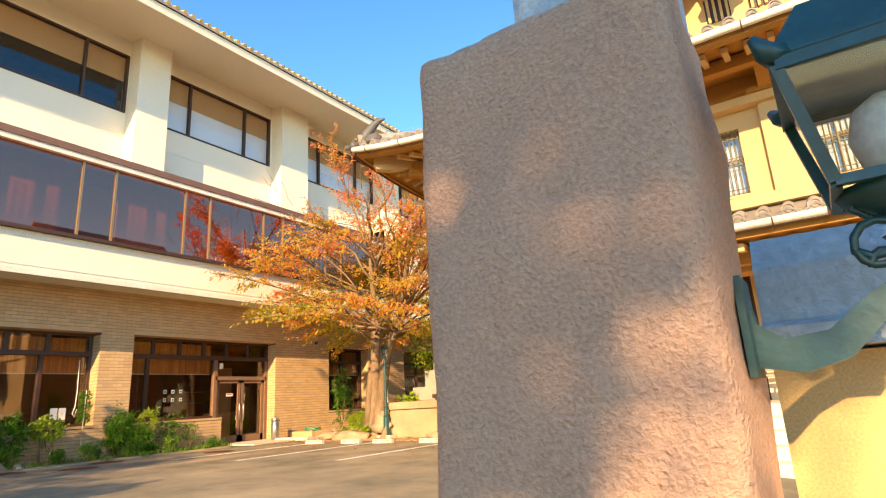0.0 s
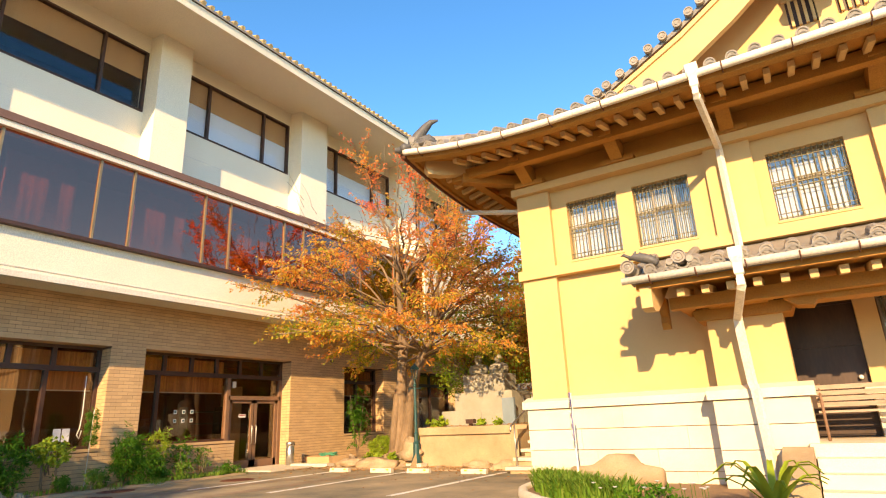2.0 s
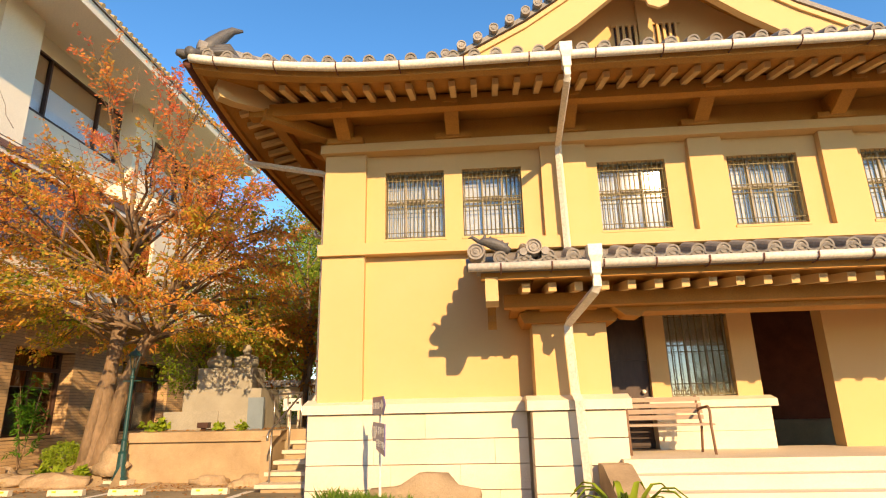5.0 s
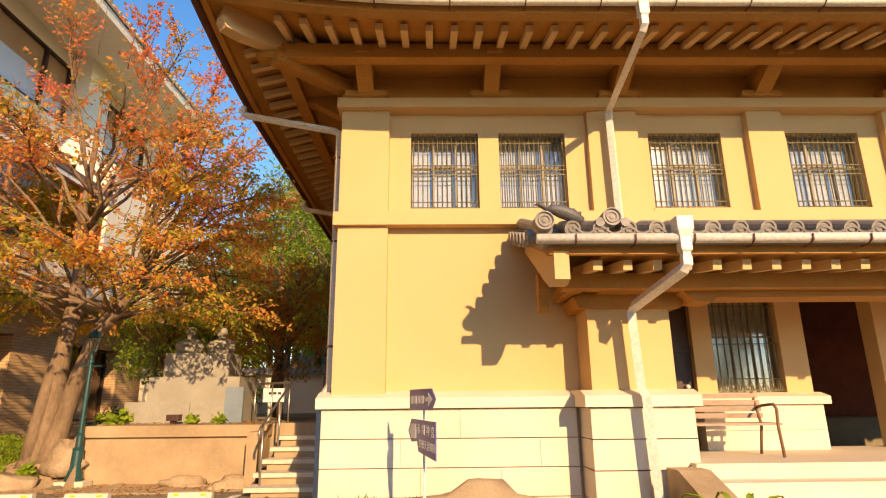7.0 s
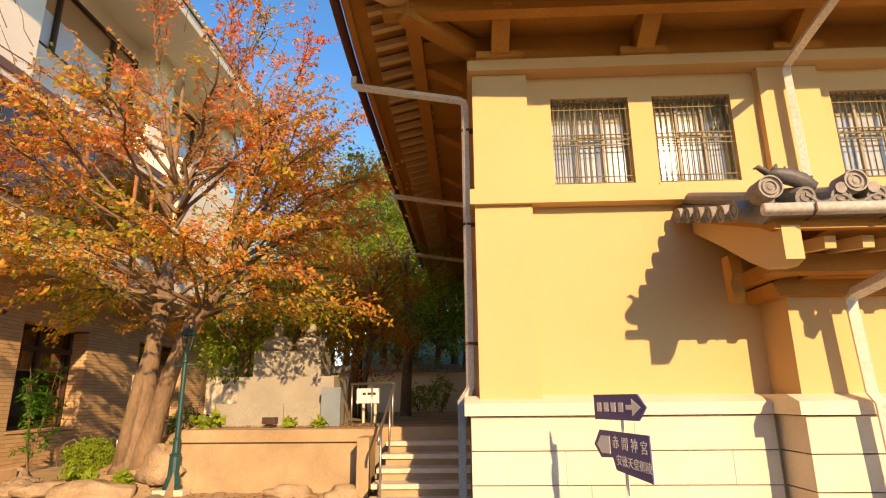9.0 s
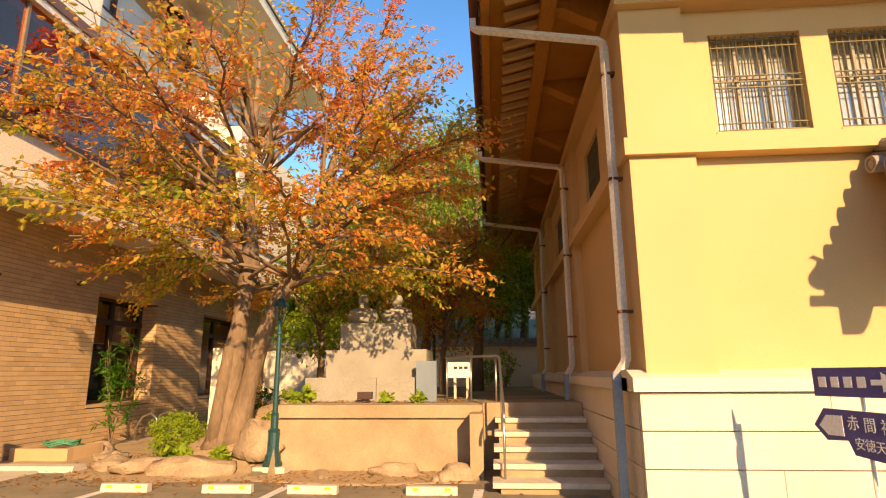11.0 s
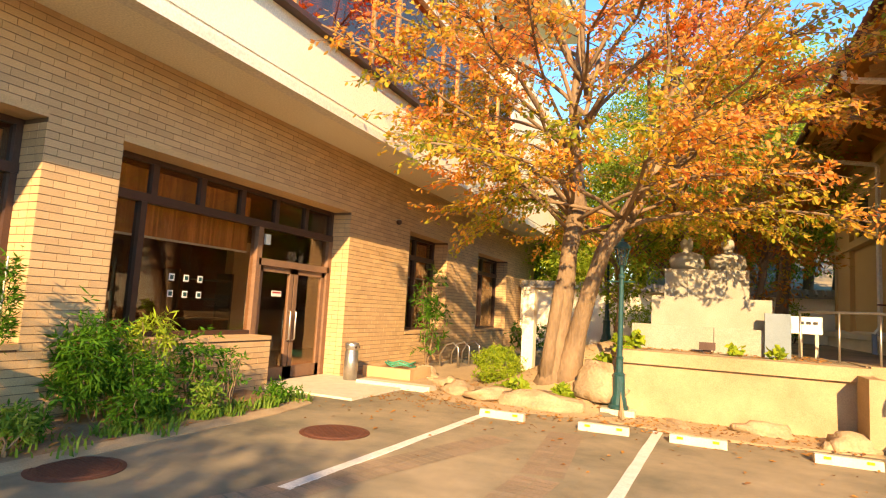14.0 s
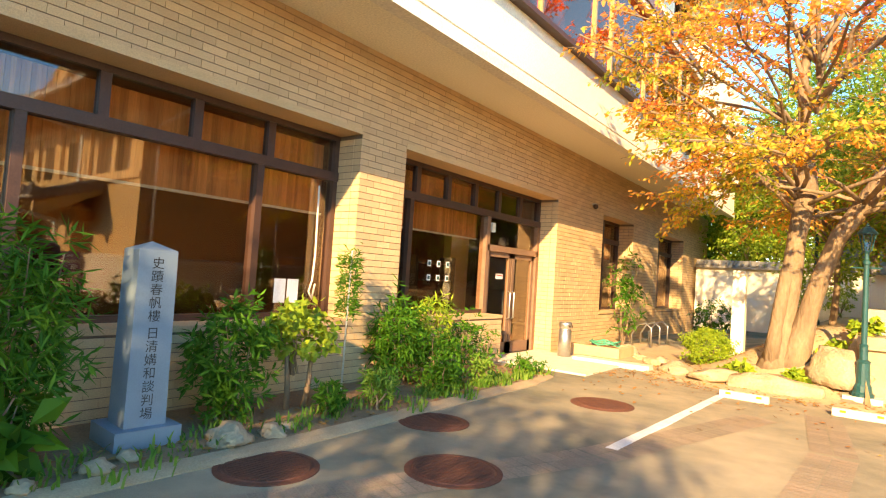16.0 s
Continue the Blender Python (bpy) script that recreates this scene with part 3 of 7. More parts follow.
# dark sheet standing in for the blackness seen through the porch doorway
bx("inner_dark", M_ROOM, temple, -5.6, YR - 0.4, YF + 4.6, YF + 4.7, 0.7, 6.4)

# pilasters, beams, string course
for a, b in ((YL, -5.56), (-2.66, -1.93), (-0.29, 0.24), (1.75, 2.28), (3.7, 4.3), (6.2, 6.9)):
    bx("pilaster", M_YELLOW, temple, a, b, 10.3, YF, 3.92, 5.498, bevel=0.008)
bx("pilaster", M_YELLOW, temple, YL, -5.56, 10.3, YF, 1.42, 3.73, bevel=0.008)
for a, b in ((YF + 0.002, 10.95), (14.55, 15.25), (19.2, 19.9), (23.3, 23.95)):
    bx("pilaster", M_YELLOW, temple, YL, YL + 0.12, a, b, 3.92, 5.498, bevel=0.008)
    bx("pilaster", M_YELLOW, temple, YL, YL + 0.12, a, b, 1.42, 3.73, bevel=0.008)
bm = bmesh.new()
box(bm, YL - 0.06, YR, 10.22, YF, 3.73, 3.92)
box(bm, YL - 0.06, YL + 0.12, YF + 0.002, YB, 3.73, 3.92)
part("string_course", bm, M_YELLOW, temple, "ochre string course", bevel=0.01)
bm = bmesh.new()
box(bm, YL - 0.06, YR, 10.18, YF, 5.50, 5.65)
box(bm, YL - 0.06, YL + 0.12, YF + 0.002, YB, 5.50, 5.65)
part("wall_beam", bm, M_YELLOW, temple, "ochre beam under the eaves", bevel=0.008)
# stone plinth: courses of ashlar blocks
bm = bmesh.new()
box(bm, YL - 0.06, -1.96, 10.26, YF + 0.3, -0.2, 1.29)
box(bm, YL - 0.06, YL + 0.4, YF, YB, -0.2, 1.29)
part("plinth_core", bm, M_CONCRETE, temple)
bm = bmesh.new()
prism(bm, [(10.16, 1.29), (10.16, 1.42), (10.42, 1.50), (YF + 0.3, 1.50), (YF + 0.3, 1.29)], YL - 0.17, -3.15, "x")
part("plinth_cap", bm, M_PLINTH, temple, "sloping stone plinth cap", bevel=0.006)
bm = bmesh.new()
prism(bm, [(YL - 0.17, 1.29), (YL - 0.17, 1.42), (YL + 0.1, 1.50), (YL + 0.3, 1.50), (YL + 0.3, 1.29)], 10.42, YB, "y")
part("plinth_cap", bm, M_PLINTH, temple, bevel=0.006)
courses = [(-0.2, 0.24), (0.245, 0.58), (0.585, 0.925), (0.93, 1.285)]
for k, (z0, z1) in enumerate(courses):
    x = YL - 0.1
    j = 0
    while x < -3.15:
        w = (1.55, 1.25, 1.0, 1.75)[(j + k) % 4]
        e = min(x + w, -3.12)
        bx("stone_block", M_PLINTH, temple, x, e - 0.004, 10.22 + 0.004 * ((j + k) % 2), 10.3, z0, z1 - 0.008, bevel=0.007)
        x, j = e, j + 1
    y = 10.34
    while y < YB - 0.2:
        e = min(y + (1.4, 1.8, 1.2)[(j + k) % 3], YB)
        bx("stone_block", M_PLINTH, temple, YL - 0.1, YL, y, e - 0.004, z0, z1 - 0.008, bevel=0.007)
        y, j = e, j + 1

# porch pier on its own plinth
bx("pier", M_YELLOW, temple, -3.0, -1.96, 9.85, YF, 1.49, 2.5, bevel=0.008)
bm = bmesh.new()
prism(bm, [(-3.12, 2.48), (-1.84, 2.48), (-1.78, 2.62), (-1.9, 2.62), (-1.9, 2.66), (-3.06, 2.66), (-3.18, 2.62)], 9.74, YF, "y")
part("pier_capital", bm, M_EAVE, temple, bevel=0.006)
bm = bmesh.new()
prism(bm, [(9.64, 1.29), (9.64, 1.42), (9.85, 1.49), (YF, 1.49), (YF, 1.29)], -3.15, -1.76, "x")
part("plinth_cap", bm, M_PLINTH, temple, bevel=0.006)
for z0, z1 in courses:
    bx("stone_block", M_PLINTH, temple, -3.08, -1.84, 9.7, YF + 0.2, z0, z1 - 0.008, bevel=0.007)
# porch window bay plinth
bm = bmesh.new()
prism(bm, [(PW - 0.2, 1.29), (PW - 0.2, 1.40), (PW + 0.02, 1.46), (PW + 0.3, 1.46), (PW + 0.3, 1.29)], -1.12, 0.84, "x")
part("plinth_cap", bm, M_PLINTH, temple, bevel=0.006)
bx("stone_block", M_PLINTH, temple, -1.02, 0.75, PW - 0.14, PW + 0.3, 0.66, 0.925, bevel=0.006)
bx("stone_block", M_PLINTH, temple, -1.02, 0.75, PW - 0.14, PW + 0.3, 0.93, 1.285, bevel=0.006)
door = sub("door", temple, "dark brown wooden side door")
bx("door_panel", M_DARKWOOD, door, -2.1, -1.0, PW + 0.12, PW + 0.18, 0.66, 2.96)
for k in range(4):
    bx("door_rail", M_DARKWOOD, door, -2.1, -1.0, PW + 0.09, PW + 0.12, 0.7 + 0.68 * k, 0.8 + 0.68 * k)
bm = bmesh.new()
bmesh.ops.create_uvsphere(bm, u_segments=12, v_segments=8, radius=0.035, matrix=Matrix.Translation((-1.12, PW + 0.06, 1.55)))
part("door_knob", bm, M_GUTTER, door, "brass knob", smooth=True)

# porch floor and steps
bx("porch_floor", M_PLINTH, temple, -1.96, YR, 9.55, PW + 0.4, -0.3, 0.66, "stone porch floor", bevel=0.01)
for k in range(4):
    bx("step", M_PLINTH, temple, -1.9, YR, 9.55 - 0.32 * (k + 1), 9.56, -0.5, 0.66 - 0.165 * (k + 1), bevel=0.012)
bm = bmesh.new()
prism(bm, [(8.5, -0.3), (8.5, 0.30), (8.62, 0.36), (9.3, 0.62), (9.62, 0.62), (9.62, -0.3)], -2.28, -1.92, "x")
part("cheek_wall", bm, M_CONCRETE, temple, "grey stone stair cheek", bevel=0.03)

# main eaves: boards, rafters, purlin, brackets, curved edge
EY, EX, EZ = 8.6, -7.82, 5.99


def lift(d):
    """Upsweep of the eave near its corner, d metres from it."""
    return 0.34 * max(0.0, 1 - d / 3.2) ** 2


def eave_sheet(n=40):
    vs, fs = [], []
    for k in range(n + 1):
        u = k / n
        x = EX + (YR + 2 - EX) * u * u
        dz = lift(x - EX)
        for y, z in ((EY, EZ - 0.02), (EY + 0.02, EZ - 0.10), (EY + 0.12, EZ - 0.13), (EY + 0.13, EZ - 0.07), (10.5, EZ + 0.36)):
            yy = max(y, EY + (y - EY) * 1.0)
            vs.append((max(x, EX + (yy - EY) * 1.0), yy, z + dz * max(0, 1 - (yy - EY) / 2)))
    for k in range(n):
        for j in range(4):
            a = k * 5 + j
            fs.append((a, a + 1, a + 6, a + 5))
    return vs, fs


def eave_side(n=40):
    vs, fs = [], []
    for k in range(n + 1):
        u = k / n
        y = EY + (YB + 1.6 - EY) * u * u
        dz = lift(y - EY)
        for x, z in ((EX, EZ - 0.02), (EX + 0.02, EZ - 0.10), (EX + 0.12, EZ - 0.13), (EX + 0.13, EZ - 0.07), (YL + 0.2, EZ + 0.36)):
            vs.append((x, max(y, EY + (x - EX) * 1.0), z + dz * max(0, 1 - (x - EX) / 2)))
    for k in range(n):
        for j in range(4):
            a = k * 5 + j
            fs.append((a, a + 5, a + 6, a + 1))
    return vs, fs


raw("eave_board", *eave_sheet(), M_EAVE, temple)["label"] = "ochre eave boarding"
raw("eave_board", *eave_side(), M_EAVE, temple)
bm = bmesh.new()
prism(bm, [(-0.045, 0.0), (0.045, 0.0), (0.045, 0.085), (-0.045, 0.085)], 0.0, 0.72, "y")
rafter = mesh_of(bm, "rafter", M_YELLOW, bevel=0.006)
slope = math.degrees(math.atan(0.243))
x = -6.87
while x < YR:
    piece("rafter", rafter, temple, temple.matrix_world.inverted() @ pose(x, 8.92, EZ - 0.14 + lift(x - EX) * 0.8, slope))
    x += 0.317
y = 9.65
while y < YB + 0.8:
    piece("rafter", rafter, temple, temple.matrix_world.inverted() @ pose(EX + 0.32, y, EZ - 0.14 + lift(y - EY) * 0.8, slope, 0, -90))
    y += 0.317
# hip rafter at the corner
bm = bmesh.new()
prism(bm, [(0.0, 0.02), (0.06, -0.08), (0.3, -0.1), (2.6, 0.12), (2.6, 0.3), (0.0, 0.2)], -0.09, 0.09, "x")
hip = part("hip_rafter", bm, M_YELLOW, None, bevel=0.01)
hip.parent = temple
hip.matrix_basis = temple.matrix_world.inverted() @ pose(EX + 0.2, EY + 0.38, EZ + 0.04, 0, 0, -45)
# purlin beams
bm = bmesh.new()
box(bm, -7.30, YR, 9.50, 9.68, 5.87, 6.08)
box(bm, -7.06, -6.88, 9.683, YB + 0.6, 5.87, 6.08)
part("purlin", bm, M_EAVE, temple, "deep eave purlin", bevel=0.006)
bm = bmesh.new()
box(bm, YL - 0.02, YR, 10.3, YF, 5.652, 6.25)
part("frieze", bm, M_EAVE, temple)
bm = bmesh.new()
prism(bm, [(9.60, 6.0), (10.298, 6.05), (10.298, 6.08), (9.60, 6.03)], -6.86, YR, "x")
prism(bm, [(-6.98, 6.0), (YL + 0.1, 6.05), (YL + 0.1, 6.08), (-6.98, 6.03)], 10.30, YB + 0.3, "y")
part("inner_soffit", bm, M_EAVE, temple, "ochre boarded inner soffit")
bm = bmesh.new()
prism(bm, [(0.0, 0.0), (0.0, -0.22), (0.22, -0.24), (0.45, -0.12), (0.62, -0.02), (0.86, 0.0), (0.86, 0.1), (0.0, 0.1)], -0.11, 0.11, "x")
arm = mesh_of(bm, "bracket_arm", M_EAVE, bevel=0.01)
bm = bmesh.new()
box(bm, -0.3, 0.3, -0.18, 0.02, 0, 0.09)
seat = mesh_of(bm, "bracket_seat", M_EAVE, bevel=0.01)
for x in (-5.89, -4.08, -2.2, -0.1, 2.0, 4.0, 6.5):
    piece("bracket", arm, temple, temple.matrix_world.inverted() @ pose(x, 10.32, 5.93, 0, 0, 180) @ Matrix.Scale(-1, 4, (1, 0, 0)))
    piece("bracket_seat", seat, temple, temple.matrix_world.inverted() @ pose(x, 10.30, 5.652))
for y in (10.9, 12.9, 14.9, 17, 19.2, 21.5):
    piece("bracket", arm, temple, temple.matrix_world.inverted() @ pose(YL + 0.1, y, 5.93, 0, 0, 90))
# corner bracket beams
bm = bmesh.new()
box(bm, -0.1, 0.1, 0, 1.35, -0.08, 0.12)
piece("corner_beam", mesh_of(bm, "corner_beam", M_EAVE, bevel=0.01), temple, temple.matrix_world.inverted() @ pose(-6.1, 10.45, 5.86, 0, 0, 135))

# roof sheet and tiles
RIDGE_Y, RZ = 17.2, 10.6
def roof_z(d):
    """Roof height d metres in from the eave: a hollow curve."""
    return EZ + 0.08 + 0.36 * d + 0.018 * d * d


bm = bmesh.new()
n = 14
rows = []
for k in range(n + 1):
    d = 7.6 * k / n
    z = roof_z(d)
    rows.append([bm.verts.new(c) for c in ((EX + d, EY + d, z + (lift(0) if k == 0 else lift(d * 1.5))), (EX + d + 1.0, EY + d, z + (lift(1) if k == 0 else 0)), (EX + d + 3.2, EY + d, z), (YR + 2, EY + d, z))]
                + [bm.verts.new((EX + d, YB + 1.6 - 0.3 * d, z)), bm.verts.new((EX + d, EY + d + 3.2, z)), bm.verts.new((EX + d, EY + d + 1.0, z + (lift(1) if k == 0 else 0)))])
for a, b in zip(rows, rows[1:]):
    for j in range(3):
        bm.faces.new((a[j], a[j + 1], b[j + 1], b[j]))
    bm.faces.new((a[4], a[5], b[5], b[4]))
    bm.faces.new((a[5], a[6], b[6], b[5]))
    bm.faces.new((a[6], a[0], b[0], b[6]))
part("roof", bm, M_TILE, temple, "grey tiled roof slope")

# eave end tiles: a round face with a rim on a short barrel
bm = bmesh.new()
r1 = 0.088
prof = [(r1 * 0.45, -0.012), (r1 * 0.5, -0.002), (r1 * 0.72, -0.002), (r1 * 0.76, -0.016), (r1, -0.016), (r1, 0.42)]
rings = [[bm.verts.new((r * math.cos(2 * math.pi * j / 14), z, r * math.sin(2 * math.pi * j / 14))) for j in range(14)] for r, z in prof]
for a, b in zip(rings, rings[1:]):
    for j in range(14):
        bm.faces.new((a[j], a[(j + 1) % 14], b[(j + 1) % 14], b[j]))
bm.faces.new(rings[0])
tile_end = mesh_of(bm, "roof_tile", M_TILE_END, smooth=False)
bm = bmesh.new()
pts = [(-0.15 + 0.3 * k / 8, 0.04 * math.cos(math.pi * (k / 8 - 0.5) * 2) * -1) for k in range(9)]
prism(bm, [(p[0], p[1]) for p in pts] + [(p[0], p[1] + 0.03) for p in pts[::-1]], -0.01, 0.4, "y")
pan_tile = mesh_of(bm, "pan_tile", M_TILE)


def tile_row(parent, start, step, count, turn, rise=None, tilt=20):
    for k in range(count):
        p = Vector(start) + Vector(step) * k
        dz = rise(k) if rise else 0
        inv = parent.matrix_world.inverted()
        piece("roof_tile", tile_end, parent, inv @ pose(p.x, p.y, p.z + dz, tilt, 0, turn))
        piece("pan_tile", pan_tile, parent, inv @ pose(p.x + step[0] / 2, p.y + step[1] / 2, p.z + dz - 0.035, tilt, 0, turn))


tile_row(temple, (EX + 0.25, EY - 0.02, EZ + 0.13), (0.3, 0, 0), 55, 0, lambda k: lift(0.25 + 0.3 * k))
tile_row(temple, (EX - 0.02, EY + 0.35, EZ + 0.13), (0, 0.3, 0), 52, -90, lambda k: lift(0.35 + 0.3 * k))
# gutters and brackets
def gutter(parent, path, r=0.062, material=M_GUTTER):
    bm = bmesh.new()
    tube(bm, path, r, 10)
    return part("gutter", bm, material, parent, "cream half-round gutter", smooth=True)


gutter(temple, [(EX + 12 * (k / 24) ** 1.6 + 0.02, EY - 0.09, EZ - 0.005 + lift(12 * (k / 24) ** 1.6)) for k in range(25)] + [(YR, EY - 0.09, EZ - 0.005)])
gutter(temple, [(EX - 0.08, EY + 15 * (k / 24) ** 1.6, EZ - 0.005 + lift(15 * (k / 24) ** 1.6)) for k in range(25)], material=M_RUST)["label"] = "dark weathered side gutter"
bm = bmesh.new()
tube(bm, [(0, 0.02, -0.068), (0, -0.09, -0.072), (0, -0.155, -0.03), (0, -0.158, 0.03)], 0.01, 5)
hook = mesh_of(bm, "gutter_hook", M_RUST)
for k in range(18):
    x = EX + 0.4 + 0.9 * k
    piece("gutter_hook", hook, temple, temple.matrix_world.inverted() @ pose(x, EY, EZ + lift(x - EX)))


def downpipe(parent, path, r=0.05):
    bm = bmesh.new()
    tube(bm, path, r * 1.3, 4)
    return part("downpipe", bm, M_GUTTER, parent, "square cream downpipe")


def hopper(parent, x, y, z):
    bm = bmesh.new()
    lathe(bm, [(0.06, -0.32), (0.06, -0.22), (0.085, -0.2), (0.085, -0.06), (0.12, 0.02), (0.125, 0.16)], 4, (x, y, z))
    bmesh.ops.rotate(bm, verts=bm.verts, cent=(x, y, z), matrix=Matrix.Rotation(radians(45), 3, "Z"))
    part("rain_hopper", bm, M_GUTTER, parent, bevel=0.008)


hopper(temple, -2.42, EY - 0.09, 5.98)
downpipe(temple, [(-2.42, EY - 0.09, 5.75), (-2.42, EY - 0.09, 5.66), (-2.42, EY - 0.05, 5.62), (-2.38, 10.10, 5.42), (-2.38, 10.15, 5.38), (-2.38, 10.15, 5.28), (-2.36, 10.15, 3.6)], 0.045)
hopper(temple, -2.31, 8.42, 3.06)
downpipe(temple, [(-2.31, 8.42, 2.8), (-2.31, 8.42, 2.72), (-2.32, 8.46, 2.68), (-2.52, 9.5, 2.45), (-2.53, 9.56, 2.40), (-2.53, 9.56, 2.3), (-2.5, 9.56, 1.5), (-2.47, 9.5, 1.4), (-2.42, 9.5, -0.1)], 0.052)
for y, z in ((10.75, 5.9), (15.05, 5.82), (20.05, 5.8)):
    downpipe(temple, [(EX - 0.09, y + 0.15, z), (EX - 0.09, y + 0.15, z - 0.12), (EX - 0.04, y + 0.14, z - 0.16), (-6.42, y - 0.08, 5.36), (-6.36, y - 0.08, 5.32), (-6.35, y - 0.08, 5.25), (-6.35, y - 0.06, 1.62), (-6.37, y - 0.05, 1.56), (-6.45, y - 0.03, 1.44)], 0.04)
    bm = bmesh.new()
    tube(bm, [(-6.46, y - 0.03, 1.46), (-6.46, y - 0.03, -0.05 if y < 12 else 0.9)], 0.062, 4)
    part("downpipe", bm, M_PIPE, temple, "blue-grey painted lower downpipe")
    for z in (2.1, 3.6, 4.9):
        bx("pipe_clip", M_RUST, temple, -6.4, -6.24, y - 0.115, y - 0.01, z, z + 0.03)
# gable over the front slope
GY = 11.2
gable_pts = [(-4.6, 7.28), (-4.2, 7.46), (-3.6, 7.78), (-2.7, 8.27), (-1.77, 8.90), (-1.0, 9.52), (-0.28, 10.2)]
full = gable_pts + [(-0.56 - p[0], p[1]) for p in gable_pts[-2::-1]]
bm = bmesh.new()
prism(bm, full + [(full[-1][0], 6.9), (full[0][0], 6.9)], GY + 0.42, GY + 0.6, "y")
part("gable_wall", bm, M_YELLOW, temple, "ochre gable wall")
for s_ in (0, 1):
    pts = gable_pts if s_ == 0 else [(-0.56 - p[0], p[1]) for p in gable_pts]
    for name_, material_, y0, y1, d0, d1 in (("bargeboard", M_YELLOW, GY - 0.45, GY - 0.30, -0.78, -0.17), ("barge_moulding", M_YELLOW, GY - 0.5, GY - 0.3, -0.165, -0.06), ("verge_board", M_EAVE, GY - 0.4, GY + 0.41, -0.055, -0.004), ("roof", M_TILE, GY - 0.5, RIDGE_Y, 0.0, 0.1)):
        bm = bmesh.new()
        prism(bm, [(p[0], p[1] + d0) for p in pts] + [(p[0], p[1] + d1) for p in pts[::-1]], y0, y1, "y")
        part(name_, bm, material_, temple)
for a, b in zip(gable_pts, gable_pts[1:]):
    n = max(2, round(math.dist(a, b) / 0.3))
    for k in range(n):
        u = k / n
        piece("roof_tile", tile_end, temple, temple.matrix_world.inverted() @ pose(a[0] + (b[0] - a[0]) * u, GY - 0.6, a[1] + (b[1] - a[1]) * u + 0.12, 6))
for x0 in (-0.88, -0.1):
    vent = sub("vent", temple, "gable vent with dark upright slats")
    # thin dark sheet on the wall imitates the shaded hollow of the vent
    bx("vent_dark_sheet", M_DARKWOOD, vent, x0, x0 + 0.46, GY + 0.41, GY + 0.417, 8.05, 8.62)
    bx("vent_frame", M_YELLOW, vent, x0 - 0.05, x0 + 0.51, GY + 0.36, GY + 0.41, 8.62, 8.68)
    for k in range(4):
        bx("slat", M_YELLOW, vent, x0 + 0.04 + 0.115 * k, x0 + 0.09 + 0.115 * k, GY + 0.35, GY + 0.41, 8.05, 8.62)
bm = bmesh.new()
prism(bm, [(-0.28, 8.32), (-0.1, 8.40), (-0.06, 8.52), (0.1, 8.56), (0.14, 8.72), (0.04, 8.86), (0.12, 9.2), (-0.28, 9.5), (-0.68, 9.2), (-0.6, 8.86), (-0.7, 8.72), (-0.66, 8.56), (-0.5, 8.52), (-0.46, 8.40)], GY - 0.52, GY - 0.46, "y")
part("gable_pendant", bm, M_YELLOW, temple, "scalloped ochre gable pendant", bevel=0.015)
bx("king_post", M_YELLOW, temple, -0.42, -0.14, GY + 0.33, GY + 0.42, 7.2, 9.4)

# corner ridge with demon-tile
bm = bmesh.new()
tube(bm, [(EX + 0.05 + d, EY + 0.05 + d, roof_z(d) + 0.16 + lift(d * 1.5)) for d in (0, 0.5, 1.2, 2.2, 3.5)], [0.15, 0.17, 0.18, 0.18, 0.18], 8)
part("hip_ridge", bm, M_TILE, temple, smooth=True)
bm = bmesh.new()
tube(bm, [(EX - 0.16, EY - 0.14, 6.40), (EX + 0.06, EY + 0.06, 6.46), (EX + 0.4, EY + 0.4, 6.56), (EX + 1.0, EY + 1.0, 6.72)], [0.05, 0.10, 0.12, 0.12], 10)
tube(bm, [(EX + 0.14, EY + 0.1, 6.5), (EX + 0.2, EY + 0.16, 6.72), (EX + 0.34, EY + 0.24, 6.92), (EX + 0.44, EY + 0.3, 7.04), (EX + 0.58, EY + 0.34, 7.05)], [0.13, 0.115, 0.09, 0.06, 0.02], 10)
tube(bm, [(EX - 0.26, EY + 0.0, 6.5), (EX - 0.16, EY + 0.0, 6.44), (EX + 0.02, EY - 0.02, 6.5)], [0.02, 0.06, 0.07], 8)
tube(bm, [(EX + 0.02, EY - 0.14, 6.42), (EX + 0.02, EY - 0.06, 6.43), (EX + 0.1, EY + 0.1, 6.46)], [0.07, 0.085, 0.085], 12)
for k in range(3):
    box(bm, EX + 0.0 + 0.05 * k, EX + 0.62 - 0.05 * k, EY - 0.02 + 0.05 * k, EY + 0.42, 6.44 + 0.075 * k, 6.50 + 0.075 * k)
part("ridge_end_tile", bm, M_DARKTILE, temple, "curled dark grey ridge-end ornament", smooth=True)

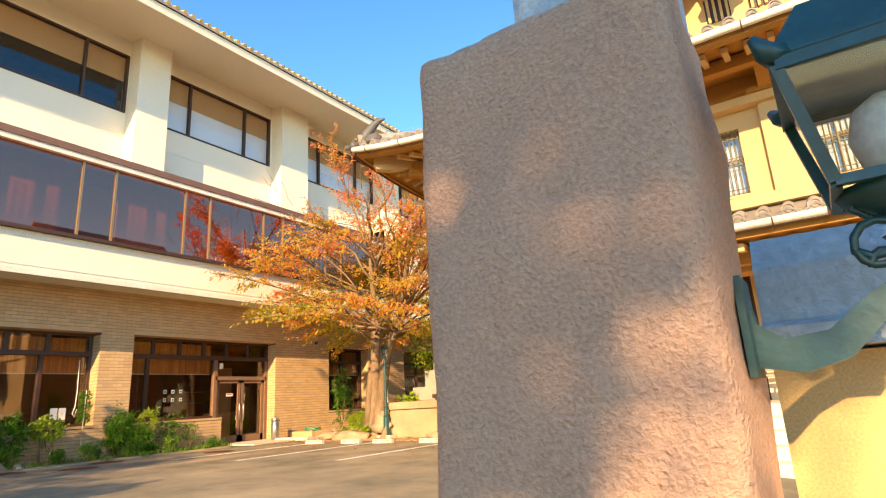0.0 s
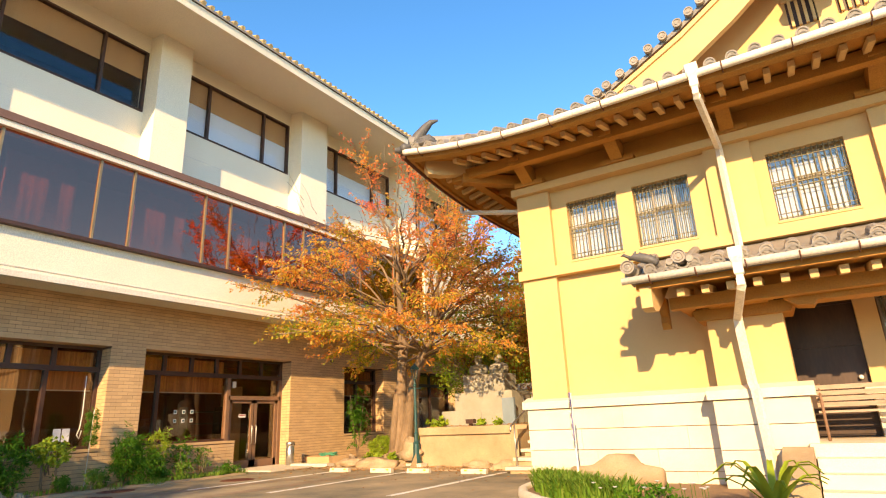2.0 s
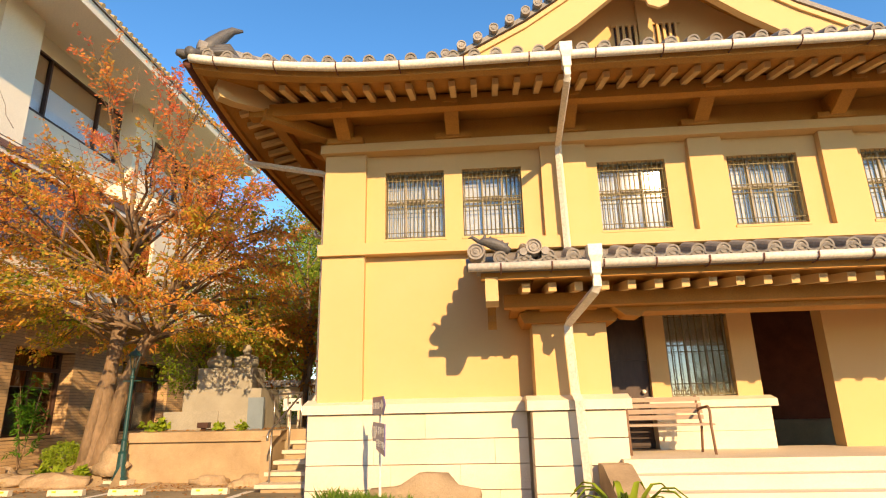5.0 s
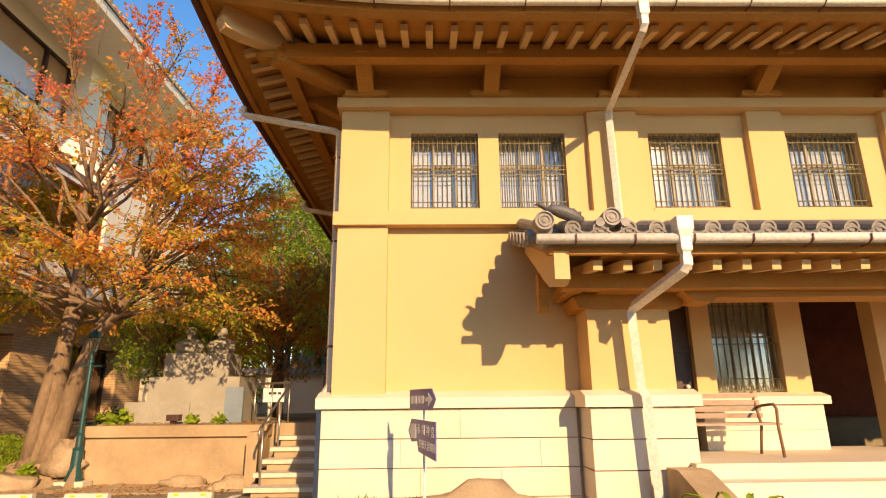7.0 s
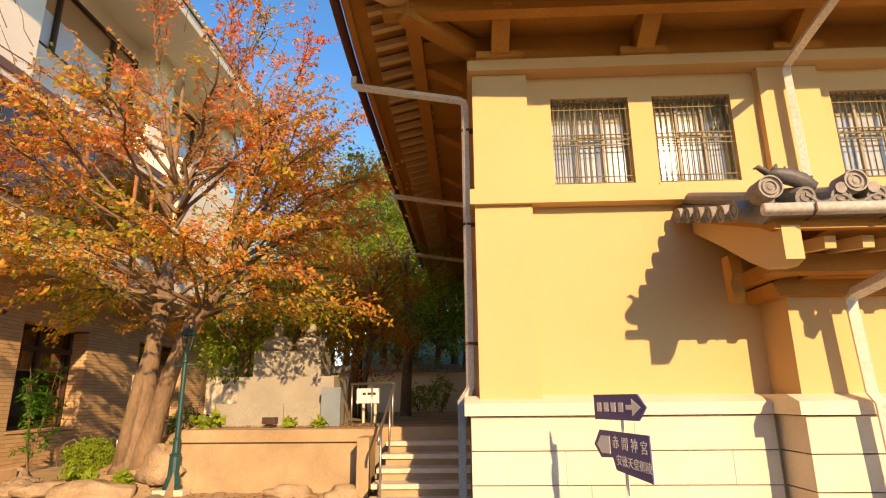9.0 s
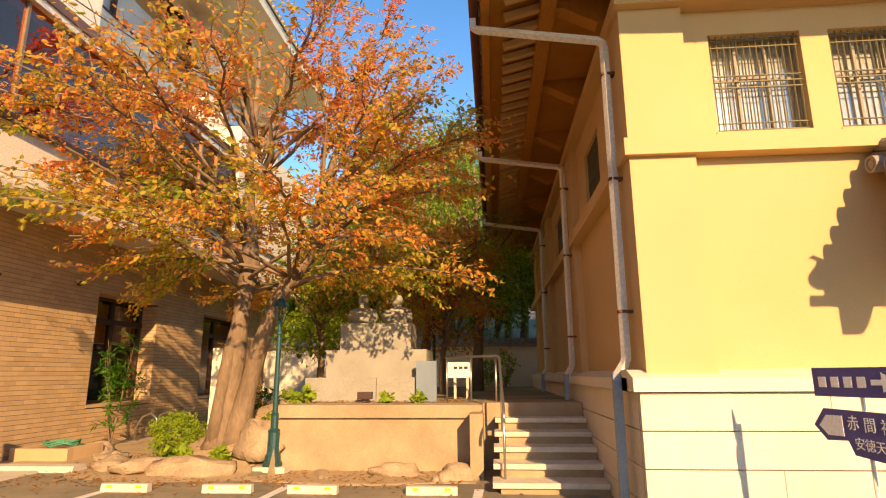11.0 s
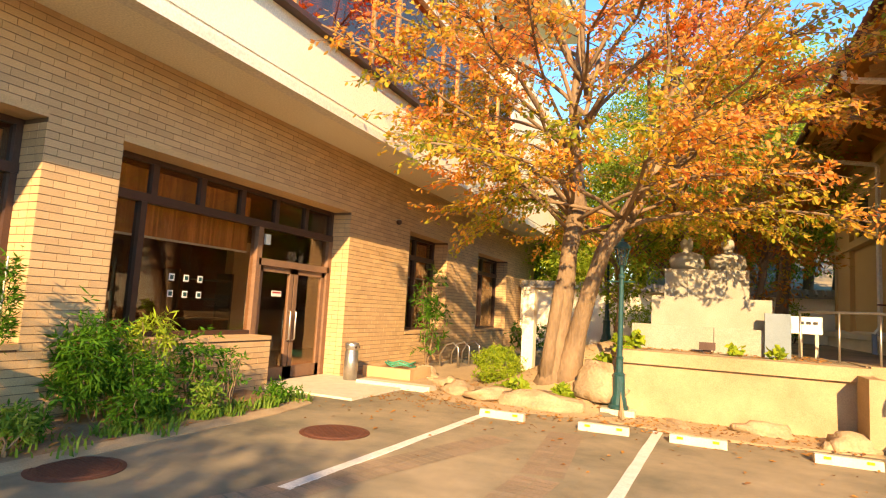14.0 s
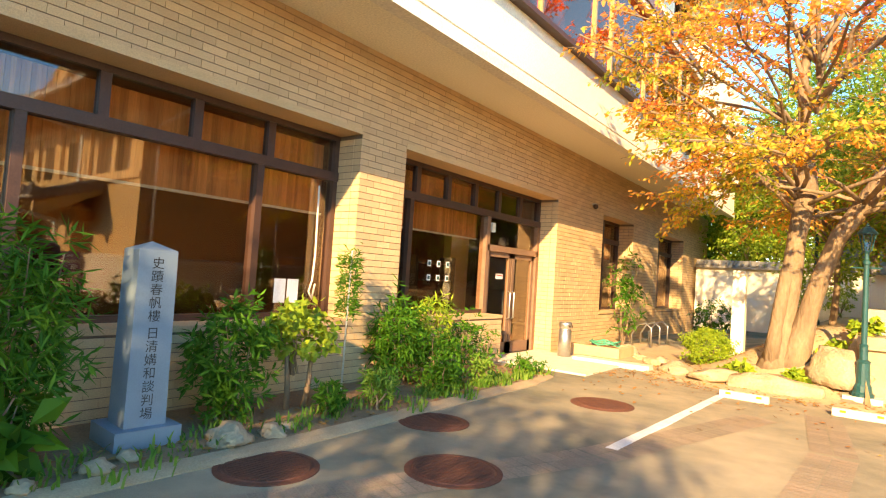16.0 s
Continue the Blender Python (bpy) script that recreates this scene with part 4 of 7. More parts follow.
# barred upper windows
for (a, b), y, z0, z1, turn in [(w, YF, WZ0, WZ1, 0) for w in win_top] + [((-0.66, 0.32), PW, 1.46, 2.9, 0)] + [(w, 0, 4.02, 5.06, 1) for w in side_win]:
    w = sub("window", temple, "old window behind olive iron bars" if y != PW else "porch window with ornate dark iron grille")
    wd, ht = b - a, z1 - z0
    def put(name, bm, material, par, low=False):
        ob = part(name, bm, material, None)
        ob.parent = par
        ob.matrix_basis = (pose(a, y, z0) if not turn else pose(YL + 0.12, b, z0, 0, 0, -90))
        return ob
    bm = bmesh.new()
    box(bm, 0, wd, 0.26, 0.27, 0, ht)
    # side windows take a gloom-coloured sheet in place of the pale screen
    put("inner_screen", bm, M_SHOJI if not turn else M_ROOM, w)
    bm = bmesh.new()
    for u in (0.0, 1 / 3, 2 / 3, 1.0):
        box(bm, wd * u - 0.014, wd * u + 0.014, 0.14, 0.19, 0, ht)
    for v in (0, 0.58, 1):
        box(bm, 0, wd, 0.145, 0.185, ht * v - 0.012, ht * v + 0.012)
    box(bm, wd / 3, wd * 2 / 3, 0.13, 0.15, ht * 0.58, ht * 0.62)
    put("window_frame", bm, M_OLDFRAME, w)
    bm = bmesh.new()
    box(bm, 0, wd, 0.165, 0.170, 0, ht)
    put("pane", bm, M_GRILL_GLASS, w).visible_shadow = False
    nb = 14 if y != PW else 9
    for k in range(nb):
        bm = bmesh.new()
        u = wd * (k + 0.5) / nb
        tube(bm, [(u, 0.05, 0), (u, 0.05, ht)], 0.0085 if y != PW else 0.011, 5)
        put("bar", bm, M_IRON, w)
    for v in ((0.03, 0.10, 0.46, 0.52, 0.58, 0.88, 0.97) if y != PW else (0.02, 0.14, 0.5, 0.9)):
        bm = bmesh.new()
        box(bm, 0, wd, 0.042, 0.058, ht * v - 0.006, ht * v + 0.006)
        put("cross_bar", bm, M_IRON, w)
    if y == PW:
        bm = bmesh.new()
        for k in range(9):
            u = wd * (k + 0.5) / 9
            tube(bm, [(u - 0.05, 0.05, 0.03), (u, 0.05, 0.2), (u + 0.05, 0.05, 0.03)], 0.007, 5)
            tube(bm, [(u + 0.04 * math.cos(t * 0.785), 0.05, 0.06 + 0.04 * math.sin(t * 0.785)) for t in range(9)], 0.007, 5)
        put("scrollwork", bm, M_IRON, w)
    if y == YF:
        bx("window_sill", M_YELLOW, temple, a - 0.02, b + 0.02, YF - 0.02, YF + 0.2, z0 - 0.04, z0)

# porch roof: fascia, rafters, tiles, gutter
PX0, PY, PZ = -3.75, 8.52, 3.0
bm = bmesh.new()
prism(bm, [(PY, PZ - 0.03), (PY, PZ + 0.06), (10.4, PZ + 0.72), (10.4, PZ + 0.6), (PY + 0.15, PZ - 0.06)], PX0, YR, "x")
part("porch_roof", bm, M_TILE, temple, "grey tiled porch roof")
bm = bmesh.new()
prism(bm, [(PY + 0.06, PZ - 0.04), (PY + 0.06, PZ - 0.13), (PY + 0.14, PZ - 0.13), (PY + 0.3, PZ - 0.05), (10.4, PZ + 0.5), (10.4, PZ + 0.58)], PX0 + 0.05, YR, "x")
part("eave_board", bm, M_EAVE, temple)
bm = bmesh.new()
prism(bm, [(-0.05, 0), (0.05, 0), (0.05, 0.11), (-0.05, 0.11)], 0, 0.9, "y")
p_rafter = mesh_of(bm, "rafter", M_YELLOW, bevel=0.006)
x = PX0 + 0.62
while x < YR:
    piece("rafter", p_rafter, temple, temple.matrix_world.inverted() @ pose(x, PY + 0.26, PZ - 0.26, 8))
    x += 0.33
bm = bmesh.new()
box(bm, PX0 + 0.35, YR, 9.3, 9.52, 2.64, 2.82)
box(bm, PX0 + 0.45, PX0 + 0.65, 9.53, 10.4, 2.65, 2.8)
part("porch_beam", bm, M_EAVE, temple, bevel=0.008)
bm = bmesh.new()
prism(bm, [(-1.9, 2.64), (-1.75, 2.52), (-1.55, 2.50), (-1.5, 2.56), (3.5, 2.56), (3.5, 2.66), (-1.9, 2.66)], 9.5, 9.9, "y")
part("porch_lintel", bm, M_EAVE, temple, bevel=0.008)
bm = bmesh.new()
box(bm, -2.9, -2.1, 9.55, 9.75, 2.64, 2.72)
box(bm, -2.7, -2.3, 9.5, 9.8, 2.72, 2.86)
part("porch_bracket", bm, M_EAVE, temple, bevel=0.01)
# swept barge at the porch end
bm = bmesh.new()
prism(bm, [(PY + 0.18, 2.56), (PY + 0.05, 2.6), (PY + 0.05, 2.9), (9.0, 3.08), (10.4, 3.6), (10.4, 3.36), (9.7, 3.0), (9.2, 2.72), (8.9, 2.58)], PX0 + 0.1, PX0 + 0.26, "x")
part("bargeboard", bm, M_YELLOW, temple, "swept ochre porch bargeboard", bevel=0.015)
bm = bmesh.new()
prism(bm, [(9.66, 2.9), (9.62, 2.7), (9.68, 2.6), (9.64, 2.5), (9.7, 2.4), (9.8, 2.42), (9.82, 2.9)], PX0 + 0.12, PX0 + 0.24, "x")
part("drop_finial", bm, M_EAVE, temple, bevel=0.01)
tile_row(temple, (PX0 + 0.3, PY - 0.02, PZ + 0.13), (0.3, 0, 0), 40, 0, None, 18)
for k in range(6):
    piece("roof_tile", tile_end, temple, temple.matrix_world.inverted() @ pose(PX0 - 0.12, PY + 0.35 + 0.27 * k, PZ + 0.10 + 0.085 * k + 0.1 * max(0, (1.2 - k) / 3), 4, 0, -90))
bm = bmesh.new()
tube(bm, [(PX0 + 0.05, PY + 0.1, PZ + 0.16), (PX0 + 0.05, 9.2, PZ + 0.36), (PX0 + 0.05, 10.35, PZ + 0.78)], [0.07, 0.075, 0.075], 10)
tube(bm, [(PX0 + 0.72, PY + 0.2, PZ + 0.18), (PX0 + 0.72, 10.35, PZ + 0.78)], 0.075, 10)
part("porch_ridge", bm, M_TILE, temple, "grey porch ridge tiles")
for x_, z_, r_ in ((PX0 + 0.0, PZ + 0.21, 0.105), (PX0 + 0.72, PZ + 0.25, 0.10)):
    bm = bmesh.new()
    rings = [[bm.verts.new((x_ + q * r_ * math.cos(2 * math.pi * j / 20), PY - 0.06 + d_, z_ + q * r_ * math.sin(2 * math.pi * j / 20))) for j in range(20)] for q, d_ in ((0.2, -0.01), (0.28, 0.0), (0.42, 0.004), (0.5, -0.012), (0.62, -0.012), (0.7, 0.004), (0.82, 0.004), (0.88, -0.02), (1.0, -0.02), (1.0, 0.2))]
    for a, b in zip(rings, rings[1:]):
        for j in range(20):
            bm.faces.new((a[j], a[(j + 1) % 20], b[(j + 1) % 20], b[j]))
    bm.faces.new(rings[0])
    part("ridge_end_face", bm, M_TILE_END, temple, "round ridge-end tile with raised rings")
for dx, r_ in ((0.59, 0.05), (0.86, 0.05)):
    bm = bmesh.new()
    tube(bm, [(PX0 + dx, PY - 0.07, PZ + 0.19), (PX0 + dx, PY + 0.08, PZ + 0.2)], r_, 14)
    part("ridge_scroll", bm, M_TILE_END, temple)
bm = bmesh.new()
tube(bm, [(PX0 + 0.02, PY, PZ + 0.34), (PX0 + 0.1, PY, PZ + 0.36), (PX0 + 0.2, PY + 0.02, PZ + 0.34), (PX0 + 0.32, PY + 0.02, PZ + 0.29), (PX0 + 0.42, PY, PZ + 0.22)], [0.02, 0.05, 0.075, 0.07, 0.045], 12)
tube(bm, [(PX0 + 0.04, PY, PZ + 0.36), (PX0 - 0.05, PY - 0.01, PZ + 0.42), (PX0 - 0.09, PY - 0.01, PZ + 0.40)], [0.03, 0.02, 0.008], 8)
for k in range(5):
    tube(bm, [(PX0 + 0.1 + 0.07 * k, PY + 0.01, PZ + 0.38 - 0.02 * k), (PX0 + 0.13 + 0.07 * k, PY + 0.01, PZ + 0.45 - 0.03 * k)], [0.03, 0.008], 6)
for v in bm.verts:
    v.co += Vector((noise.noise(v.co * 25), noise.noise(v.co * 25 + Vector((3, 0, 0))), noise.noise(v.co * 25 + Vector((0, 3, 0))))) * 0.012
part("ridge_ornament", bm, M_DARKTILE, temple, "dark beast-shaped ridge tile", smooth=True)
gutter(temple, [(PX0 - 0.1, PY - 0.09, PZ + 0.0), (YR, PY - 0.09, PZ + 0.0)], 0.055)
for k in range(10):
    piece("gutter_hook", hook, temple, temple.matrix_world.inverted() @ pose(PX0 + 0.3 + 0.62 * k, PY, PZ))

# ---- terrace, stair and yard ----
def stone(name, at, size, seed, material=M_STONE, label="rough brown field stone", turn=0, category="rock", group="", flat=0.55):
    """A weathered boulder: a ball pushed about by noise, flattened underneath."""
    bm = bmesh.new()
    bmesh.ops.create_icosphere(bm, subdivisions=3, radius=1)
    for v in bm.verts:
        n_ = noise.noise(v.co * 1.3 + Vector((seed * 7.1, seed, 0))) * 0.35 + noise.noise(v.co * 3.1 + Vector((seed, 3, seed))) * 0.12
        v.co *= 1 + n_
        v.co = v.co.lerp(Vector([round(c * 1.7) / 1.7 for c in v.co]), 0.42)
        v.co.z = max(v.co.z, -flat)
    for v in bm.verts:
        v.co = Vector((v.co.x * size[0], v.co.y * size[1], (v.co.z + flat) * size[2] / (1 + flat)))
    ob = part(name, bm, material, smooth=True)
    ob.matrix_world = pose(*at, 0, 0, turn)
    return tagged(ob, label, category, group)


M_SAND = mat("trodden_sandy_soil", (0.50, 0.37, 0.22), (0.36, 0.25, 0.14), rough=0.95, scale=1.4, fine=60, bump=0.6, mix=0.6, coord="World", depth=0.012)
vs, fs = [], []
nx, ny = 40, 26
for j in range(ny + 1):
    for i in range(nx + 1):
        u, w_ = i / nx, j / ny
        x = -16.4 + 8.5 * u
        low = 12.55 + 0.12 * math.sin(x * 2.1) + 1.6 * smooth((-13.9 - x) / 1.6)
        high = 13.86 if x > -11.2 else 19.0
        y = low + (high - low) * w_
        edge = min(i, nx - i, j, ny - j)
        vs.append((x, y, gz(x, y) + (0.012 + 0.03 * noise.noise(Vector((x, y, 0)) * 1.5) ** 2 if edge else -0.02)))
for j in range(ny):
    for i in range(nx):
        k = j * (nx + 1) + i
        fs.append((k, k + 1, k + nx + 2, k + nx + 1))
tagged(raw("tree_bed", vs, fs, M_SAND, smooth=True), "sandy trodden soil round the cherry tree", "ground", kind="structure")

retain = thing("retaining_wall", "sandy concrete retaining wall with a capping course", "wall", (-9.6, 13.6, 0))
bm = bmesh.new()
prism(bm, [(13.62, -0.1), (13.66, 0.80), (13.95, 0.80), (13.95, -0.1)], -11.25, -7.98, "x")
part("wall_face", bm, M_CONCRETE, retain, bevel=0.02)
bx("wall_cap", M_CONCRETE, retain, -11.28, -7.95, 13.58, 13.96, 0.805, 1.0, bevel=0.015)
bx("side_wall", M_CONCRETE, retain, -8.12, -7.93, 13.0, 13.62, -0.1, 0.9, bevel=0.04)

stair = thing("stair", "five pale stone steps beside the ochre hall", "stair", (-7.1, 13, 0))
for k in range(5):
    y, z = 11.98 + 0.40 * k, 0.14 + 0.165 * k
    bx("step", M_STOPS, stair, -7.80 + 0.012 * k, -6.36, y, y + 0.46, z - 0.065, z, bevel=0.012)
    bx("riser", M_CONCRETE, stair, -7.70, -6.36, y + 0.05, 14.2, -0.1 if k == 0 else z - 0.165, z - 0.066)
bx("landing", M_CONCRETE, stair, -7.95, -6.36, 13.96, 15.2, 0.6, 1.012, bevel=0.01)
rail = thing("handrail", "stainless steel handrail on slim posts", "handrail", (-7.8, 13.4, 0))
bm = bmesh.new()
tube(bm, [(-8.62, 14.9, 1.76), (-7.72, 14.15, 1.76), (-7.66, 13.95, 1.74), (-7.64, 12.1, 1.0), (-7.64, 12.05, 0.94), (-7.64, 12.05, 0.86)], 0.021, 8)
part("rail", bm, M_STEEL, rail, smooth=True)
for x, y, z0, z1 in ((-8.6, 14.9, 0.95, 1.75), (-8.15, 14.5, 0.95, 1.76), (-7.72, 14.15, 0.9, 1.76), (-7.65, 13.25, 0.55, 1.40), (-7.64, 12.25, 0.1, 1.06)):
    bm = bmesh.new()
    tube(bm, [(x, y, z0), (x, y, z1)], 0.017, 8)
    part("post", bm, M_STEEL, rail, smooth=True)

# monument with two busts
mon = thing("monument", "pale stepped stone monument carrying two busts", "monument", (-9.9, 15.2, 0.95))
bm = bmesh.new(); box(bm, -11.16, -9.86, 14.74, 16.3, 0.9, 1.42); part("base_block", bm, M_MON, mon, bevel=0.015)
bm = bmesh.new(); box(bm, -9.85, -8.95, 14.74, 16.3, 0.9, 1.42); part("base_block", bm, M_MON, mon, bevel=0.015)
bm = bmesh.new(); box(bm, -10.86, -8.98, 15.0, 16.2, 1.42, 1.92); part("plinth", bm, M_MON, mon, bevel=0.012)
bm = bmesh.new(); box(bm, -10.66, -10.28, 15.2, 16.0, 1.92, 2.43); part("die_block", bm, M_MON, mon, bevel=0.012)
bm = bmesh.new(); box(bm, -10.275, -9.66, 15.2, 16.0, 1.92, 2.43); part("die_block", bm, M_MON, mon, bevel=0.012)
bm = bmesh.new(); box(bm, -9.655, -9.3, 15.2, 16.0, 1.92, 2.43); part("die_block", bm, M_MON, mon, bevel=0.012)
for x, h in ((-10.3, 1.0), (-9.62, 0.97)):
    bm = bmesh.new()
    lathe(bm, [(0.26, 0), (0.30, 0.12), (0.31, 0.24), (0.27, 0.36), (0.14, 0.42), (0.075, 0.45), (0.075, 0.5), (0.1, 0.53), (0.115, 0.6), (0.11, 0.68), (0.07, 0.75), (0.02, 0.77)], 16, (0, 0, 0))
    for v in bm.verts:
        v.co.y *= 0.75 if v.co.z < 0.42 else 1.05
        v.co += Vector((noise.noise(v.co * 6), noise.noise(v.co * 6 + Vector((5, 0, 0))), 0)) * 0.03
    ob = part("bust", bm, M_MON, smooth=True)
    ob.matrix_world = pose(x, 15.55, 2.43) @ Matrix.Diagonal((1, 1, h * 0.78, 1))
    tagged(ob, "weathered pale stone bust on the monument", "statue", "busts on the monument")
slab = bx("stone_tablet", M_GRANITE, None, -9.12, -8.76, 14.62, 14.72, 0.95, 1.70, bevel=0.006)
tagged(slab, "dark grey stone tablet beside the monument", "tablet")
flood = thing("floodlight", "small dark floodlight on the terrace edge", "floodlight", (-9.95, 14.3, 1.0))
bx("housing", M_FRAME, flood, -10.08, -9.84, 14.24, 14.4, 1.06, 1.18, bevel=0.01)
bx("bracket", M_FRAME, flood, -10.02, -9.9, 14.3, 14.34, 0.98, 1.06)
board = thing("notice_board", "small white direction board on two posts", "sign", (-8.4, 15.6, 1))
bx("panel", M_PAPER, board, -8.64, -8.18, 15.58, 15.6, 1.40, 1.69)
bm = bmesh.new()
for k in range(3):
    box(bm, -8.52 + 0.1 * k, -8.45 + 0.1 * k, 15.574, 15.578, 1.56, 1.61)
part("lettering", bm, M_INK, board)
for x in (-8.5, -8.26):
    bx("post", M_STOPS, board, x - 0.025, x + 0.025, 15.6, 15.65, 0.95, 1.42)

# edging stones, bricks
for k, (x, y, sx, sy, sz) in enumerate(((-9.2, 13.35, 0.42, 0.22, 0.22), (-8.25, 13.1, 0.38, 0.25, 0.25), (-8.55, 12.9, 0.15, 0.12, 0.14), (-10.4, 13.4, 0.5, 0.14, 0.1),
                                        (-11.55, 13.72, 0.5, 0.3, 0.6), (-12.35, 13.2, 0.6, 0.26, 0.3), (-13.2, 13.4, 0.5, 0.3, 0.24), (-13.95, 13.7, 0.35, 0.3, 0.25), (-14.6, 14.6, 0.3, 0.25, 0.22), (-15.5, 15.6, 0.28, 0.24, 0.26), (-15.0, 15.0, 0.2, 0.16, 0.14))):
    stone("boulder", (x, y, gz(x, y) - 0.05), (sx, sy, sz), k, turn=k * 37, label="brown boulder edging the tree bed", group="edging boulders")
stone("boulder", (-4.5, 9.25, -0.08), (0.62, 0.42, 0.62), 21, M_CONCRETE, "large tan boulder by the stone plinth")

# wheel stops and parking lines
bm = bmesh.new()
prism(bm, [(-0.06, 0), (-0.045, 0.1), (0.045, 0.1), (0.06, 0)], -0.32, 0.32, "x")
stop_mesh = mesh_of(bm, "wheel_stop", M_STOPS, bevel=0.008)
M_YREF = mat("yellow_reflector", (0.75, 0.55, 0.03), (0.7, 0.5, 0.03), rough=0.3, bump=0.0)
for x in (-14.0, -12.58, -11.2, -10.08, -8.56):
    ob = new("wheel_stop", stop_mesh)
    ob.matrix_world = pose(x, 11.95, 0.002, 0, 0, random.uniform(-2, 2))
    tagged(ob, "pale concrete wheel stop with yellow reflectors", "wheel stop", "wheel stops of the parking bays")
    if x == -14.0:
        ob.matrix_world = pose(-15.1, 13.45, 0.002, 0, 0, 2) @ Matrix.Diagonal((2.3, 3.2, 0.9, 1))
        tagged(ob, "long low concrete kerb by the brick wall", "kerb", "kerb pieces")
        continue
    for dx in (-0.2, 0.2):
        r_ = bx("reflector", M_YREF, None, dx - 0.035, dx + 0.035, -0.062, -0.045, 0.055, 0.085)
        r_.parent = ob
for x0, y0, x1, y1 in ((-13.07, 7.9, -12.88, 12.1), (-10.75, 8.0, -10.57, 12.5), (-8.05, 8.2, -7.98, 12.3)):
    bm = bmesh.new()
    n_ = 12
    row = [(x0 + (x1 - x0) * k / n_, y0 + (y1 - y0) * k / n_) for k in range(n_ + 1)]
    vs = [[bm.verts.new((x + s_ * (0.058 + 0.005 * random.uniform(-1, 1)), y, gz(x, y) + z_)) for s_, z_ in ((-1, 0.0), (-1, 0.006), (1, 0.006), (1, 0.0))] for x, y in row]
    for a, b in zip(vs, vs[1:]):
        for j in range(3):
            bm.faces.new((a[j], a[j + 1], b[j + 1], b[j]))
    tagged(part("parking_line", bm, M_LINE), "worn white parking bay line", "road marking", "parking lines")
M_BAND = mat("red_brick_paving", (0.34, 0.235, 0.155), (0.24, 0.19, 0.125), rough=0.85, scale=1.2, fine=60, bump=0.5, piece=0.1, coord="World")
for name_, pts in (("paving_band", [(-14.75, 3.6, -13.1, 7.6), (-13.1, 7.6, -12.2, 10.8)]), ("paving_band", [(-11.6, 5.0, -11.4, 9.5), (-11.4, 9.5, -11.6, 11.6)])):
    vs, fs = [], []
    for x0, y0, x1, y1 in pts:
        d = Vector((x1 - x0, y1 - y0, 0))
        L = d.length
        d.normalize()
        s_ = Vector((-d.y, d.x, 0))
        for i in range(int(L / 0.11)):
            for j in range(2):
                c = Vector((x0, y0, 0)) + d * (0.11 * i + 0.05) + s_ * (0.21 * (j - 0.5))
                k = len(vs)
                z_ = gz(c.x, c.y) + 0.004
                for u, w_ in ((-0.05, -0.1), (0.05, -0.1), (0.05, 0.1), (-0.05, 0.1)):
                    q = c + d * u + s_ * w_
                    vs.append((q.x, q.y, z_))
                fs.append((k, k + 1, k + 2, k + 3))
    tagged(raw(name_, vs, fs, M_BAND), "faded red brick band set in the asphalt", "paving", kind="stuff")
for x, y, r_ in ((-13.75, 6.3, 0.36), (-14.76, 5.3, 0.36), (-14.75, 7.35, 0.34), (-13.88, 9.78, 0.37)):
    bm = bmesh.new()
    lathe(bm, [(r_ + 0.03, 0), (r_ + 0.03, 0.006), (r_ - 0.01, 0.008), (r_ - 0.015, 0.003), (r_ - 0.03, 0.004), (r_ - 0.04, 0.012), (0.03, 0.012)], 40, (0, 0, 0))
    ob = part("manhole_cover", bm, M_RUST)
    ob.matrix_world = pose(x, y, gz(x, y) + 0.002)
    tagged(ob, "round rusty iron manhole cover in asphalt", "manhole cover", "manhole covers")
    bm = bmesh.new()
    for i in range(-8, 9):
        h_ = math.sqrt(max(0, (r_ - 0.06) ** 2 - (i * 0.04) ** 2))
        if h_ > 0.03:
            box(bm, i * 0.04 - 0.008, i * 0.04 + 0.008, -h_, h_, 0.010, 0.016)
    rb = part("tread_rib", bm, M_RUST)
    rb.parent = ob

# street lamps
def lamp_post(x, y, z, h, label):
    t_ = thing("street_lamp", label, "lamp", (x, y, z))
    bm = bmesh.new()
    lathe(bm, [(0.15, 0), (0.15, 0.05), (0.125, 0.07), (0.115, 0.16), (0.095, 0.2), (0.085, 0.5), (0.095, 0.53), (0.06, 0.56), (0.055, 0.75), (0.062, 0.78), (0.042, 0.8), (0.036, h - 0.62), (0.05, h - 0.6), (0.05, h - 0.56), (0.03, h - 0.54), (0.03, h - 0.44), (0.055, h - 0.4)], 14, (x, y, z))
    part("post", bm, M_GREEN, t_, smooth=False)
    bm = bmesh.new()
    tube(bm, [(x - 0.2, y, z + h - 0.66), (x + 0.2, y, z + h - 0.66)], 0.012, 6)
    part("crossbar", bm, M_GREEN, t_)
    bm = bmesh.new()
    for k in range(6):
        a = k * math.pi / 3
        tube(bm, [(x + 0.055 * math.cos(a), y + 0.055 * math.sin(a), z + h - 0.4), (x + 0.105 * math.cos(a), y + 0.105 * math.sin(a), z + h - 0.14)], 0.009, 5)
    part("lantern_frame", bm, M_GREEN, t_)
    bm = bmesh.new()
    lathe(bm, [(0.05, h - 0.4), (0.098, h - 0.14)], 6, (x, y, z))
    part("lantern_glass", bm, M_GRILL_GLASS, t_).visible_shadow = False
    bm = bmesh.new()
    lathe(bm, [(0.13, h - 0.14), (0.135, h - 0.12), (0.07, h - 0.04), (0.03, h - 0.02), (0.025, h), (0.01, h + 0.03)], 12, (x, y, z))
    part("lantern_roof", bm, M_GREEN, t_)
    return t_


